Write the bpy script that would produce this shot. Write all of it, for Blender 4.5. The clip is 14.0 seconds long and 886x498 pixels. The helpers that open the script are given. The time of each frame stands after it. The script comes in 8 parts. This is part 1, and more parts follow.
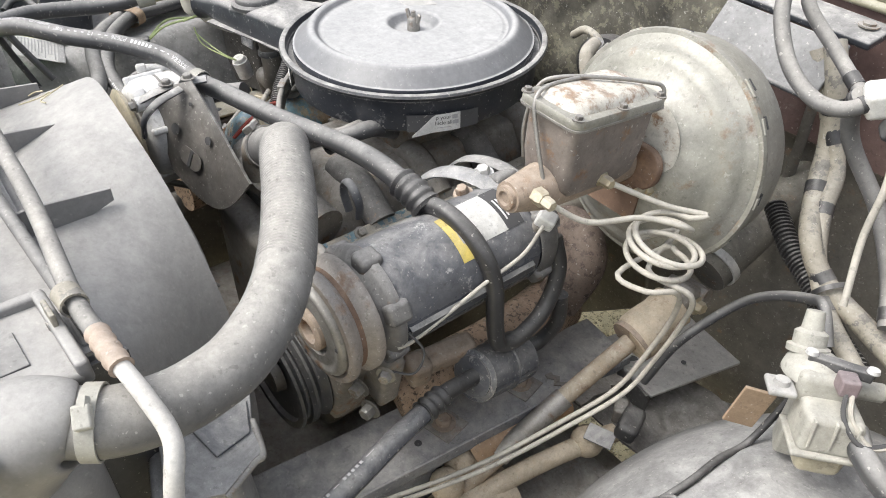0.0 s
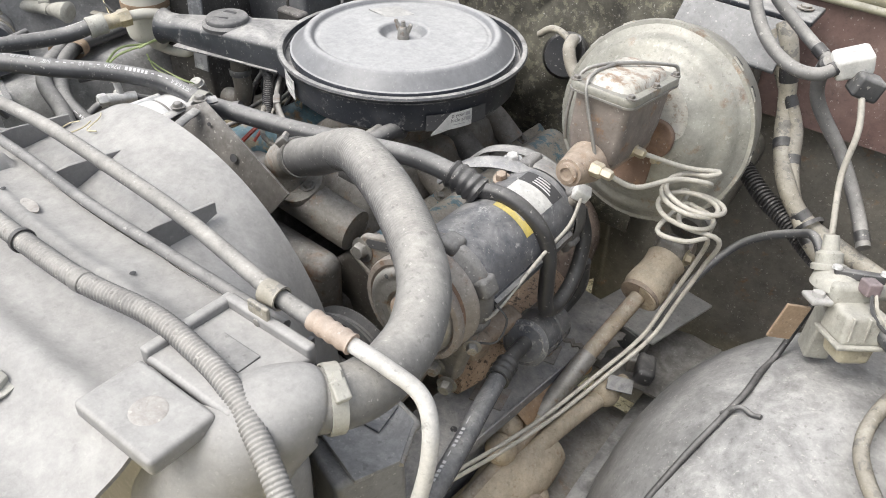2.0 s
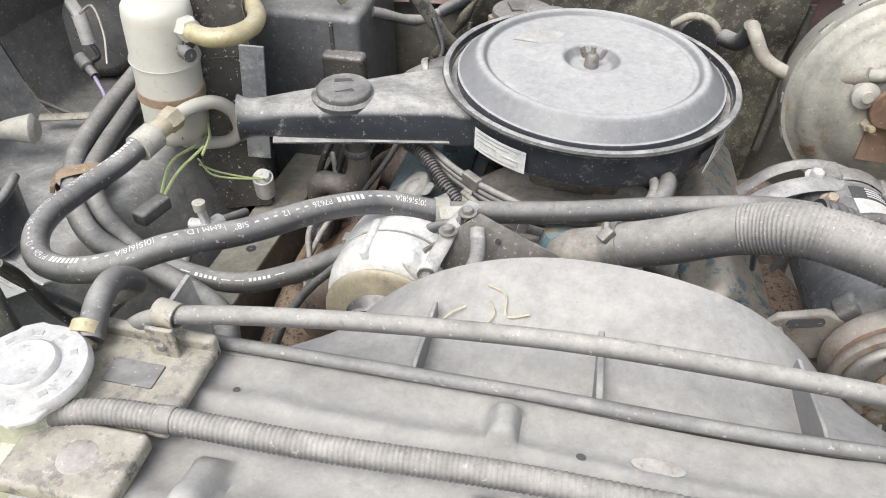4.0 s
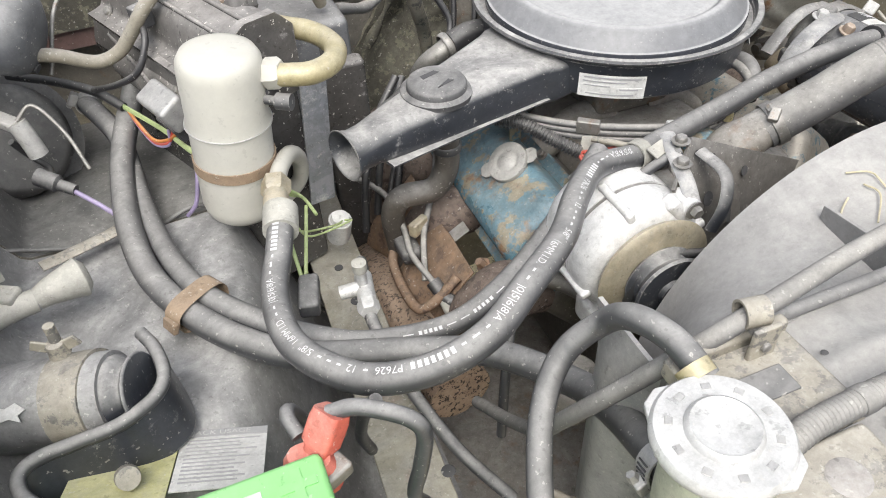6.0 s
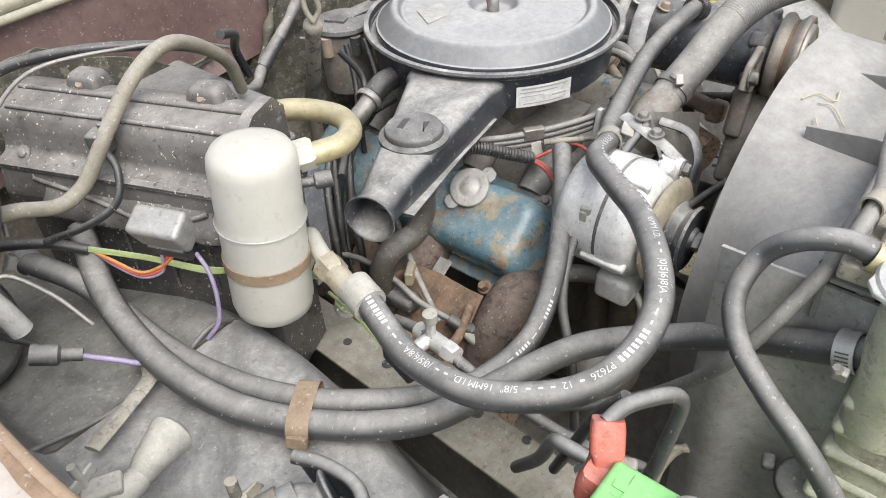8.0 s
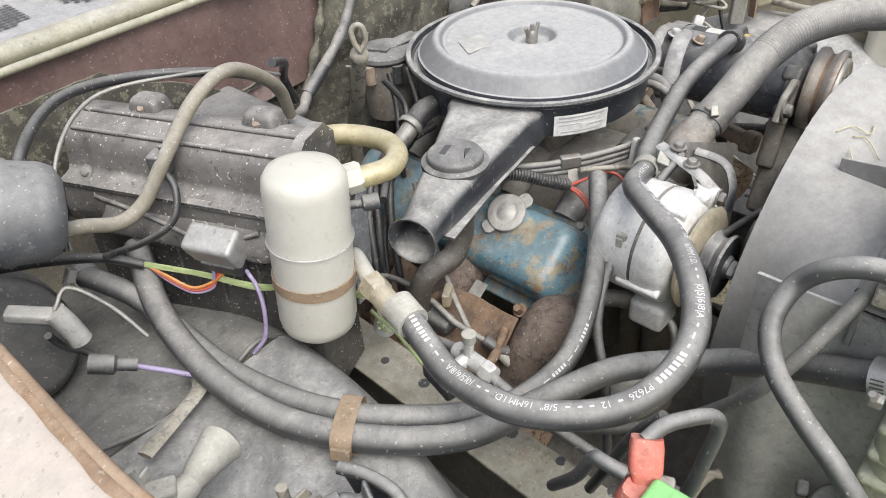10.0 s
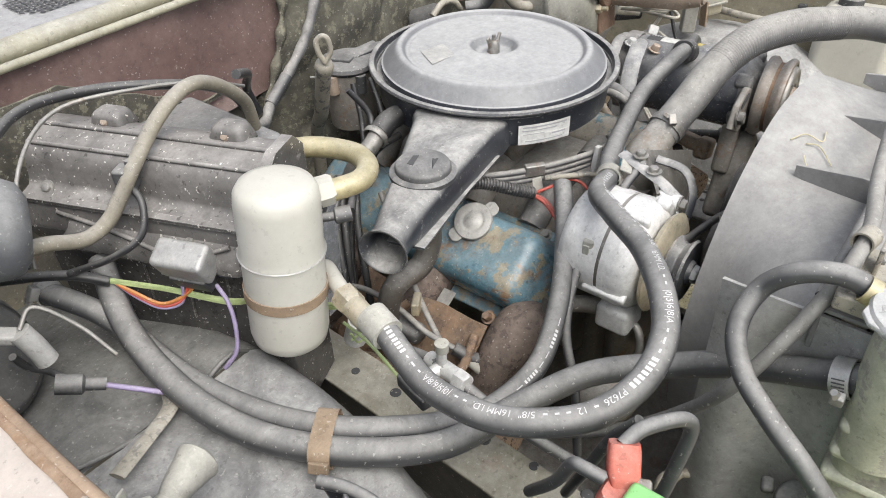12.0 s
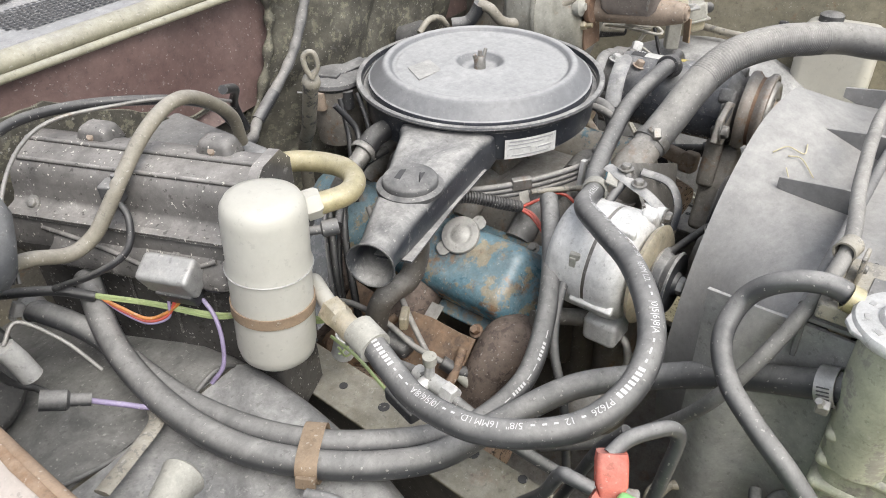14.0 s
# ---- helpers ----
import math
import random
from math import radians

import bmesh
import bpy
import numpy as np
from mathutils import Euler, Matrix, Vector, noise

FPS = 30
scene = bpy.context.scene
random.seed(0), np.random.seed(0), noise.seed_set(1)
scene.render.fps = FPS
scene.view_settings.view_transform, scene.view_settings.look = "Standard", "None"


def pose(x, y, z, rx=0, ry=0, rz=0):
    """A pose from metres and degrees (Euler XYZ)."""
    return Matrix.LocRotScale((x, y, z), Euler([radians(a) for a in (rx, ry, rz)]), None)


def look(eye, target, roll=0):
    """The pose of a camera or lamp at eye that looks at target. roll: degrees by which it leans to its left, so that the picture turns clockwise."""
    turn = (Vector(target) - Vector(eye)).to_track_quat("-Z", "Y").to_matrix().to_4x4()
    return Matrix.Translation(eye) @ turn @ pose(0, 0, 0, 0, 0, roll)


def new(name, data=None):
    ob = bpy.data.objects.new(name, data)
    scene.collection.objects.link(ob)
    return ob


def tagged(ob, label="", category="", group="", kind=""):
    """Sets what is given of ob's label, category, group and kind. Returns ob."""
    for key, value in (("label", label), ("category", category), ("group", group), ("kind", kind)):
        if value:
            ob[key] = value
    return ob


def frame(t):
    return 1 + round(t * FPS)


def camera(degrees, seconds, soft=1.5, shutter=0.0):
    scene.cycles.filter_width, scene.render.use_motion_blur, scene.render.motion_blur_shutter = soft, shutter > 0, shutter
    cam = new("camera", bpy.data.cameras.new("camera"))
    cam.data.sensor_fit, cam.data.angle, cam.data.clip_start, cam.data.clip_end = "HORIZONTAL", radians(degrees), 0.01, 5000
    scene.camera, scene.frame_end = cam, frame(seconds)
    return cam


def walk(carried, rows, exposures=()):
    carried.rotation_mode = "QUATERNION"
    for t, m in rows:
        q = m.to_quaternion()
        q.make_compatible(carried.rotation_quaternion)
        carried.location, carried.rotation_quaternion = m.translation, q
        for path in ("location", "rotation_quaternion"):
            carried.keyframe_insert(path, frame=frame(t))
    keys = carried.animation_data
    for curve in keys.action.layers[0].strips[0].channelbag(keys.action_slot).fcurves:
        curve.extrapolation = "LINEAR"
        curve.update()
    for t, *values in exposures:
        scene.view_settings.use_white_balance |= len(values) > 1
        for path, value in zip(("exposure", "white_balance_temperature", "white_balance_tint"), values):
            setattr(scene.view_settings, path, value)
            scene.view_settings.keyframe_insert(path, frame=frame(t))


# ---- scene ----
cam = camera(61.63, 14.0, soft=1.0)
PATH = [
    (0, (0.8911, -0.6088, 1.3819), (0.2218, -0.1165, 0.7399), -0.31),
    (0.5, (0.8933, -0.6112, 1.3834), (0.2325, -0.1104, 0.7391), -0.10),
    (1, (0.8976, -0.6181, 1.3831), (0.2470, -0.1037, 0.7391), 0.18),
    (1.5, (0.8641, -0.6882, 1.3761), (0.2376, -0.1438, 0.7330), 0.71),
    (2, (0.7818, -0.8562, 1.4013), (0.2497, -0.2012, 0.7765), 1.30),
    (2.5, (0.6793, -0.9201, 1.4073), (0.2285, -0.2115, 0.7772), 1.97),
    (3, (0.4559, -0.9026, 1.4138), (0.0827, -0.1811, 0.7485), 1.03),
    (3.5, (0.2272, -0.9160, 1.4244), (-0.0278, -0.1641, 0.7373), 2.62),
    (4, (-0.0087, -0.9489, 1.4266), (-0.1701, -0.1673, 0.7443), 0.45),
    (4.2, (-0.0800, -0.9232, 1.4139), (-0.1974, -0.1368, 0.7281), -0.21),
    (6.3, (-0.6864, -0.8283, 1.4079), (-0.3485, -0.1482, 0.6829), -3.46),
    (6.5, (-0.7486, -0.8097, 1.4173), (-0.3643, -0.1580, 0.6892), -3.62),
    (7, (-0.7996, -0.7672, 1.4207), (-0.3518, -0.1477, 0.7008), -3.70),
    (7.5, (-0.8119, -0.7286, 1.4220), (-0.2929, -0.1475, 0.7181), -4.13),
    (8, (-0.8870, -0.6626, 1.4257), (-0.2931, -0.1256, 0.7465), -4.53),
    (8.2, (-0.9057, -0.6473, 1.4316), (-0.3052, -0.1092, 0.7590), -3.91),
    (10.3, (-0.9170, -0.6660, 1.4407), (-0.3272, -0.0876, 0.7926), -4.86),
    (10.5, (-0.9188, -0.6633, 1.4395), (-0.3206, -0.0978, 0.7878), -4.28),
    (11, (-0.9283, -0.6600, 1.4416), (-0.3186, -0.1173, 0.7811), -3.59),
    (11.5, (-0.9286, -0.6557, 1.4378), (-0.3107, -0.1283, 0.7726), -3.27),
    (12, (-0.9284, -0.6514, 1.4512), (-0.2941, -0.1212, 0.8037), -3.06),
    (12.5, (-0.9270, -0.6503, 1.4512), (-0.2788, -0.1091, 0.8272), -2.94),
    (13, (-0.9271, -0.6515, 1.4504), (-0.2739, -0.1131, 0.8291), -2.78),
    (13.5, (-0.9329, -0.6543, 1.4487), (-0.2769, -0.1240, 0.8235), -2.59),
    (14, (-0.9311, -0.6560, 1.4486), (-0.2752, -0.1297, 0.8200), -2.71),
]
walk(cam, [(t, look(e, a, r)) for t, e, a, r in PATH], exposures=[(0, 0.98), (1.5, 0.92), (2.5, 0.80), (4.2, 0.80), (6.3, 0.83), (8.2, 0.78), (10.3, 0.73), (14, 0.71)])

# ---- light ----
world = bpy.data.worlds.new("overcast_sky")
scene.world = world
world.use_nodes = True
wn = world.node_tree
sky = wn.nodes.new("ShaderNodeTexSky")
sky.sky_type, sky.sun_disc = "NISHITA", False
sky.sun_elevation, sky.sun_rotation = radians(58), radians(200)
sky.dust_density, sky.air_density, sky.ozone_density = 4.0, 1.0, 1.0
soften = wn.nodes.new("ShaderNodeHueSaturation")
soften.inputs["Saturation"].default_value = 0.35
wn.links.new(sky.outputs[0], soften.inputs["Color"])
wn.links.new(soften.outputs[0], wn.nodes["Background"].inputs["Color"])
wn.nodes["Background"].inputs["Strength"].default_value = 0.15
sun_data = bpy.data.lights.new("sun", "SUN")
sun_data.energy, sun_data.angle, sun_data.color = 1.15, radians(35), (1.0, 0.97, 0.92)
sun = new("sun", sun_data)
sun.matrix_world = look((-1.2, -3.0, 6.0), (0, 0, 0.9))


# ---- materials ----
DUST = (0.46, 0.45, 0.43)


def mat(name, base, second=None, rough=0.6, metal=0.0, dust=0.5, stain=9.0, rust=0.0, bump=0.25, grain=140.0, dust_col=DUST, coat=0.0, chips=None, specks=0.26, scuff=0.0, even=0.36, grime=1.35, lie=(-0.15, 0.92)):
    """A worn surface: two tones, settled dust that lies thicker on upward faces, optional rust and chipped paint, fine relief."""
    m = bpy.data.materials.new(name)
    m.use_nodes = True
    nt = m.node_tree
    N, L = nt.nodes, nt.links
    bsdf = N["Principled BSDF"]
    co = N.new("ShaderNodeTexCoord")
    geo = N.new("ShaderNodeNewGeometry")
    info = N.new("ShaderNodeObjectInfo")
    shift = N.new("ShaderNodeVectorMath")
    shift.operation = "ADD"
    spread = N.new("ShaderNodeVectorMath")
    spread.operation = "SCALE"
    spread.inputs["Scale"].default_value = 7.0
    L.new(info.outputs["Random"], spread.inputs[0])
    L.new(co.outputs["Object"], shift.inputs[0])
    L.new(spread.outputs[0], shift.inputs[1])

    def tex(scale, detail=6.0, rgh=0.6):
        n = N.new("ShaderNodeTexNoise")
        n.inputs["Scale"].default_value, n.inputs["Detail"].default_value, n.inputs["Roughness"].default_value = scale, detail, rgh
        L.new(shift.outputs[0], n.inputs["Vector"])
        return n.outputs["Fac"]

    def ramp(src, a, b):
        r = N.new("ShaderNodeMapRange")
        r.inputs["From Min"].default_value, r.inputs["From Max"].default_value = a, b
        L.new(src, r.inputs["Value"])
        return r.outputs[0]

    def mul(a, b):
        n = N.new("ShaderNodeMath")
        n.operation = "MULTIPLY"
        for i, v in enumerate((a, b)):
            if isinstance(v, float):
                n.inputs[i].default_value = v
            else:
                L.new(v, n.inputs[i])
        return n.outputs[0]

    def mix(fac, a, b):
        n = N.new("ShaderNodeMix")
        n.data_type = "RGBA"
        L.new(fac, n.inputs[0])
        for i, v in ((6, a), (7, b)):
            if isinstance(v, tuple):
                n.inputs[i].default_value = (*v, 1)
            else:
                L.new(v, n.inputs[i])
        return n.outputs[2]

    big, mid, fine = tex(stain), tex(stain * 4.5), tex(grain, 3.0)
    second = second or tuple(c * 0.6 for c in base)
    col = mix(ramp(big, 0.25, 0.75), base, second)
    if chips:
        col = mix(ramp(tex(stain * 3.1, 8.0, 0.7), 0.535, 0.575), col, chips)
    if rust:
        patch = ramp(tex(stain * 2.3, 9.0, 0.72), 0.62 - 0.3 * rust, 0.72 - 0.25 * rust)
        rusty = mix(ramp(mid, 0.35, 0.65), (0.15, 0.080, 0.042), (0.28, 0.17, 0.095))
        col = mix(patch, col, rusty)
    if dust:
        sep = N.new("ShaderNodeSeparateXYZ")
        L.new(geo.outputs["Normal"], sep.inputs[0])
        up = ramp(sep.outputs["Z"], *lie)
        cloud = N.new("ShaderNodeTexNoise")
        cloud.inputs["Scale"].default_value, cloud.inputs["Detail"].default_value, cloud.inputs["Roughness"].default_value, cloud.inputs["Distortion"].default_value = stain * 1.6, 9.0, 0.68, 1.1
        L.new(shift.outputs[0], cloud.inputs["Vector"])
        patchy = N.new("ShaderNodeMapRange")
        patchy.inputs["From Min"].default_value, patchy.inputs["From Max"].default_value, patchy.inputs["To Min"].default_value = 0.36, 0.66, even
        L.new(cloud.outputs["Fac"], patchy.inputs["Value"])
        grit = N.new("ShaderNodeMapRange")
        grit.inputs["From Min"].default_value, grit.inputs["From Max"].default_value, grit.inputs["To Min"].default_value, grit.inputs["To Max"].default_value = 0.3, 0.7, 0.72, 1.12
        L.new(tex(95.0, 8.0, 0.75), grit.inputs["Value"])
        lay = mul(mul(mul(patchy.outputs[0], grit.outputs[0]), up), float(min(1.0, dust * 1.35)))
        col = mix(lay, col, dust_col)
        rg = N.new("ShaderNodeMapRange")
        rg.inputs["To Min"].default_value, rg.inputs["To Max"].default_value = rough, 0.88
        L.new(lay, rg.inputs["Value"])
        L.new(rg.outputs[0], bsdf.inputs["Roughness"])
        if metal:
            mt = N.new("ShaderNodeMapRange")
            mt.inputs["To Min"].default_value, mt.inputs["To Max"].default_value = metal, 0.0
            L.new(lay, mt.inputs["Value"])
            L.new(mt.outputs[0], bsdf.inputs["Metallic"])
    else:
        bsdf.inputs["Roughness"].default_value, bsdf.inputs["Metallic"].default_value = rough, metal
        rg = N.new("ShaderNodeMapRange")
        rg.inputs["To Min"].default_value, rg.inputs["To Max"].default_value = max(0.05, rough - 0.12), min(1.0, rough + 0.12)
        L.new(mid, rg.inputs["Value"])
        L.new(rg.outputs[0], bsdf.inputs["Roughness"])
    if scuff:
        rim = N.new("ShaderNodeBevel")
        rim.samples = 4
        rim.inputs["Radius"].default_value = 0.0022
        dot = N.new("ShaderNodeVectorMath")
        dot.operation = "DOT_PRODUCT"
        L.new(rim.outputs[0], dot.inputs[0])
        L.new(geo.outputs["Normal"], dot.inputs[1])
        worn = mul(mul(ramp(dot.outputs["Value"], 0.985, 0.86), ramp(tex(70.0, 6.0, 0.7), 0.40, 0.62)), float(min(0.75, scuff * 2.2)))
        col = mix(worn, col, (0.46, 0.44, 0.41))
        col = mix(mul(ramp(tex(46.0, 9.0, 0.78), 0.58, 0.66), float(scuff)), col, (0.50, 0.49, 0.47))
    if specks:
        col = mix(mul(ramp(tex(210.0, 2.0, 0.5), 0.675, 0.70), float(min(1.0, specks * 1.5))), col, (0.58, 0.56, 0.51))
        col = mix(mul(ramp(tex(120.0, 4.0, 0.6), 0.62, 0.66), float(min(0.7, specks * 1.0))), col, (0.045, 0.042, 0.038))
    if bump:
        tone = N.new("ShaderNodeMapRange")
        tone.inputs["From Min"].default_value, tone.inputs["From Max"].default_value = 0.32, 0.68
        tone.inputs["To Min"].default_value, tone.inputs["To Max"].default_value = 1 - 0.24 * grime, 1 + 0.22 * grime
        L.new(tex(34.0, 12.0, 0.84), tone.inputs["Value"])
        hue = N.new("ShaderNodeHueSaturation")
        L.new(tone.outputs[0], hue.inputs["Value"])
        L.new(col, hue.inputs["Color"])
        col = hue.outputs[0]
    L.new(col, bsdf.inputs["Base Color"])
    bsdf.inputs["Coat Weight"].default_value = coat
    if bump:
        b1 = N.new("ShaderNodeBump")
        b1.inputs["Strength"].default_value, b1.inputs["Distance"].default_value = bump, 0.0006
        L.new(fine, b1.inputs["Height"])
        b2 = N.new("ShaderNodeBump")
        b2.inputs["Strength"].default_value, b2.inputs["Distance"].default_value = bump * 0.8, 0.0022
        L.new(mid, b2.inputs["Height"])
        L.new(b1.outputs[0], b2.inputs["Normal"])
        L.new(b2.outputs[0], bsdf.inputs["Normal"])
    return m


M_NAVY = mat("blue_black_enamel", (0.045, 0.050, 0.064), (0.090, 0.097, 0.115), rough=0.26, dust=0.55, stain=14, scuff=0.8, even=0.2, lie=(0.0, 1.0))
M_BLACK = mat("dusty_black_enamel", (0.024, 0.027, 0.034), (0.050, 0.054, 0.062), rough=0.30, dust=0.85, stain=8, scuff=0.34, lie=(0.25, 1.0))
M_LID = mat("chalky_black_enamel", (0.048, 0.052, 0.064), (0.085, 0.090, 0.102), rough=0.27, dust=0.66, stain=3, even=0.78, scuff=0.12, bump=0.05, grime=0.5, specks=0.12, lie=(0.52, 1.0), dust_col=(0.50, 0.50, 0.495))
M_PLASTIC = mat("dusty_black_plastic", (0.05, 0.052, 0.057), (0.028, 0.029, 0.033), rough=0.42, dust=0.5, stain=8, scuff=0.12)
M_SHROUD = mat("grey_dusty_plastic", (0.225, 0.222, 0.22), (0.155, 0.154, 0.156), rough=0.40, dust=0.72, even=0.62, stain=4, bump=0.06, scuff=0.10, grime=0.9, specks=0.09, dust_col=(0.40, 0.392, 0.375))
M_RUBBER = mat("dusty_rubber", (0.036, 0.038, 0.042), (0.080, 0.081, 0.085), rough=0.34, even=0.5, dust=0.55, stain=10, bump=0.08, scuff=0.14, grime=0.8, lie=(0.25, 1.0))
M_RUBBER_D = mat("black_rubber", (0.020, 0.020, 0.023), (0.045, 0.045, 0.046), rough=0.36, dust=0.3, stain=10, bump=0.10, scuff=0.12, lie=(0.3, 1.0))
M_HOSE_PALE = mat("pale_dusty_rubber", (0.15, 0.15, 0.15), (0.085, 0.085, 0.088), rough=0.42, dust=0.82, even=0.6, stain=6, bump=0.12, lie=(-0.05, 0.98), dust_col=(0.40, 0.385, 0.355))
M_DARK = mat("oily_dark_metal", (0.052, 0.049, 0.045), (0.125, 0.110, 0.092), rough=0.42, metal=0.1, dust=0.45, stain=14, scuff=0.25)
M_STEEL = mat("dull_steel", (0.36, 0.35, 0.33), (0.24, 0.23, 0.21), rough=0.48, metal=0.75, dust=0.4, rust=0.15, stain=14)
M_ALU = mat("cast_aluminium", (0.68, 0.68, 0.67), (0.56, 0.56, 0.55), rough=0.42, metal=0.35, dust=0.35, stain=14, dust_col=(0.62, 0.61, 0.58))
M_RELAY = mat("dull_tinned_can", (0.42, 0.42, 0.415), (0.33, 0.33, 0.325), rough=0.4, metal=0.4, dust=0.4, stain=14)
M_ALTERNATOR = mat("pale_cast_aluminium", (0.74, 0.74, 0.735), (0.62, 0.62, 0.61), rough=0.42, metal=0.2, dust=0.3, stain=14, dust_col=(0.7, 0.69, 0.67))
M_BRIGHT = mat("bright_zinc", (0.56, 0.555, 0.54), (0.44, 0.435, 0.42), rough=0.38, metal=0.7, dust=0.3, scuff=0.2, stain=12)
M_CAST = mat("dirty_cast_iron", (0.29, 0.265, 0.23), (0.17, 0.155, 0.135), rough=0.75, metal=0.2, dust=0.55, rust=0.25, stain=12, bump=0.5)
M_HEAD = mat("grimy_grey_casting", (0.17, 0.165, 0.16), (0.075, 0.074, 0.076), rough=0.5, metal=0.2, dust=0.5, rust=0.06, stain=16, bump=0.4, scuff=0.3)
M_RUST = mat("rusty_iron", (0.12, 0.070, 0.046), (0.20, 0.125, 0.085), rough=0.85, dust=0.35, rust=0.35, stain=15, bump=0.7, dust_col=(0.36, 0.29, 0.23))
M_RUST_PALE = mat("tan_rusted_heat_shield", (0.215, 0.135, 0.085), (0.13, 0.078, 0.048), rough=0.8, dust=0.35, rust=0.35, stain=16, chips=(0.075, 0.045, 0.032), bump=0.5, dust_col=(0.42, 0.33, 0.25))
M_BLUE = mat("flaking_blue_engine_paint", (0.125, 0.26, 0.335), (0.070, 0.155, 0.20), rough=0.20, dust=0.28, stain=11, chips=(0.27, 0.235, 0.165), rust=0.30, bump=0.14, scuff=0.3, grime=1.8, dust_col=(0.42, 0.41, 0.37))
M_BOOSTER = mat("chalky_zinc_shell", (0.35, 0.345, 0.315), (0.235, 0.23, 0.19), rough=0.42, metal=0.25, dust=0.38, rust=0.14, stain=9, bump=0.2, scuff=0.3, dust_col=(0.42, 0.408, 0.37))
M_BOOST_RUST = mat("rust_eaten_zinc", (0.56, 0.55, 0.51), (0.44, 0.42, 0.36), rough=0.8, dust=0.3, rust=0.45, stain=22, bump=0.5, dust_col=(0.6, 0.58, 0.53))
M_MC = mat("brown_cast_reservoir", (0.21, 0.18, 0.16), (0.14, 0.12, 0.105), rough=0.7, dust=0.45, rust=0.12, stain=16, bump=0.5, dust_col=(0.48, 0.44, 0.39))
M_MC_BOSS = mat("tan_cast_iron", (0.33, 0.265, 0.205), (0.23, 0.175, 0.135), rough=0.85, dust=0.4, rust=0.2, stain=18, bump=0.5, dust_col=(0.52, 0.45, 0.38))
M_CREAM = mat("cream_coated_steel", (0.40, 0.395, 0.355), (0.31, 0.305, 0.27), rough=0.6, dust=0.4, stain=10, dust_col=(0.52, 0.50, 0.45))
M_WHITE_TUBE = mat("white_coated_tube", (0.52, 0.51, 0.485), (0.43, 0.42, 0.395), rough=0.55, dust=0.35, stain=12, bump=0.08, dust_col=(0.52, 0.5, 0.47))
M_ACC = mat("cream_white_canister", (0.54, 0.53, 0.48), (0.49, 0.475, 0.42), rough=0.36, metal=0.0, dust=0.3, stain=6, bump=0.05, grime=0.3, specks=0.12, dust_col=(0.50, 0.49, 0.45))
M_YELLOW = mat("yellow_zinc_pipe", (0.44, 0.38, 0.22), (0.38, 0.33, 0.18), rough=0.4, metal=0.35, dust=0.35, stain=14, bump=0.06, dust_col=(0.6, 0.57, 0.48))
M_BRASS = mat("tarnished_brass_nut", (0.50, 0.42, 0.27), (0.55, 0.50, 0.38), rough=0.45, metal=0.6, dust=0.4, stain=25)
M_PEACH = mat("peach_brown_sleeve", (0.42, 0.33, 0.26), (0.34, 0.26, 0.20), rough=0.7, dust=0.3, stain=25, bump=0.12)
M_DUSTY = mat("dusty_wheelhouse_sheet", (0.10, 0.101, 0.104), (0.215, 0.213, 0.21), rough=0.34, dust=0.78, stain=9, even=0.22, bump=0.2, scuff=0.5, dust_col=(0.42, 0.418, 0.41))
M_TAN = mat("brown_tape", (0.30, 0.22, 0.15), (0.24, 0.17, 0.11), rough=0.85, dust=0.25, stain=25, bump=0.15, dust_col=(0.45, 0.38, 0.3))
M_CLIP = mat("cream_plastic_clip", (0.32, 0.295, 0.235), (0.24, 0.22, 0.18), rough=0.6, dust=0.5, stain=20, dust_col=(0.44, 0.42, 0.38), chips=(0.12, 0.115, 0.105), bump=0.15)
M_GREEN = mat("bright_green_plastic", (0.24, 0.60, 0.20), (0.21, 0.55, 0.175), rough=0.45, dust=0.16, stain=8, bump=0.04, grime=0.2)
M_RED = mat("red_rubber_boot", (0.58, 0.11, 0.07), (0.50, 0.09, 0.06), rough=0.6, dust=0.45, stain=16, bump=0.08, dust_col=(0.62, 0.42, 0.36))
M_PAPER = mat("printed_paper_label", (0.66, 0.66, 0.64), (0.55, 0.55, 0.53), rough=0.8, dust=0.3, stain=16, bump=0.04)
M_LABEL_W = mat("white_label", (0.62, 0.62, 0.60), (0.54, 0.54, 0.52), rough=0.7, dust=0.2, stain=16, bump=0.03)
M_LABEL_Y = mat("yellow_label", (0.66, 0.52, 0.10), (0.58, 0.46, 0.10), rough=0.7, dust=0.25, stain=20, bump=0.03)
M_INK = mat("dark_ink", (0.05, 0.05, 0.055), (0.09, 0.09, 0.09), rough=0.8, dust=0.0, bump=0.0)
M_GREY_INK = mat("grey_ink", (0.32, 0.32, 0.33), (0.40, 0.40, 0.40), rough=0.8, dust=0.15, bump=0.0)
M_WHITE_INK = mat("white_print", (0.72, 0.72, 0.72), (0.55, 0.55, 0.55), rough=0.8, dust=0.0, bump=0.0, stain=40)
M_BROWN = mat("faded_maroon_paint", (0.105, 0.060, 0.055), (0.20, 0.135, 0.122), rough=0.34, dust=0.4, stain=4, bump=0.06, scuff=0.18, even=0.4, dust_col=(0.4, 0.35, 0.32))
M_FENDER = mat("sun_bleached_tan_paint", (0.44, 0.385, 0.345), (0.50, 0.45, 0.41), rough=0.36, dust=0.35, stain=4, bump=0.04, grime=0.7, dust_col=(0.50, 0.46, 0.42))
M_RUSTEDGE = mat("bare_rusty_edge", (0.22, 0.145, 0.095), (0.30, 0.215, 0.15), rough=0.7, dust=0.25, stain=9, rust=0.4, dust_col=(0.46, 0.37, 0.28))
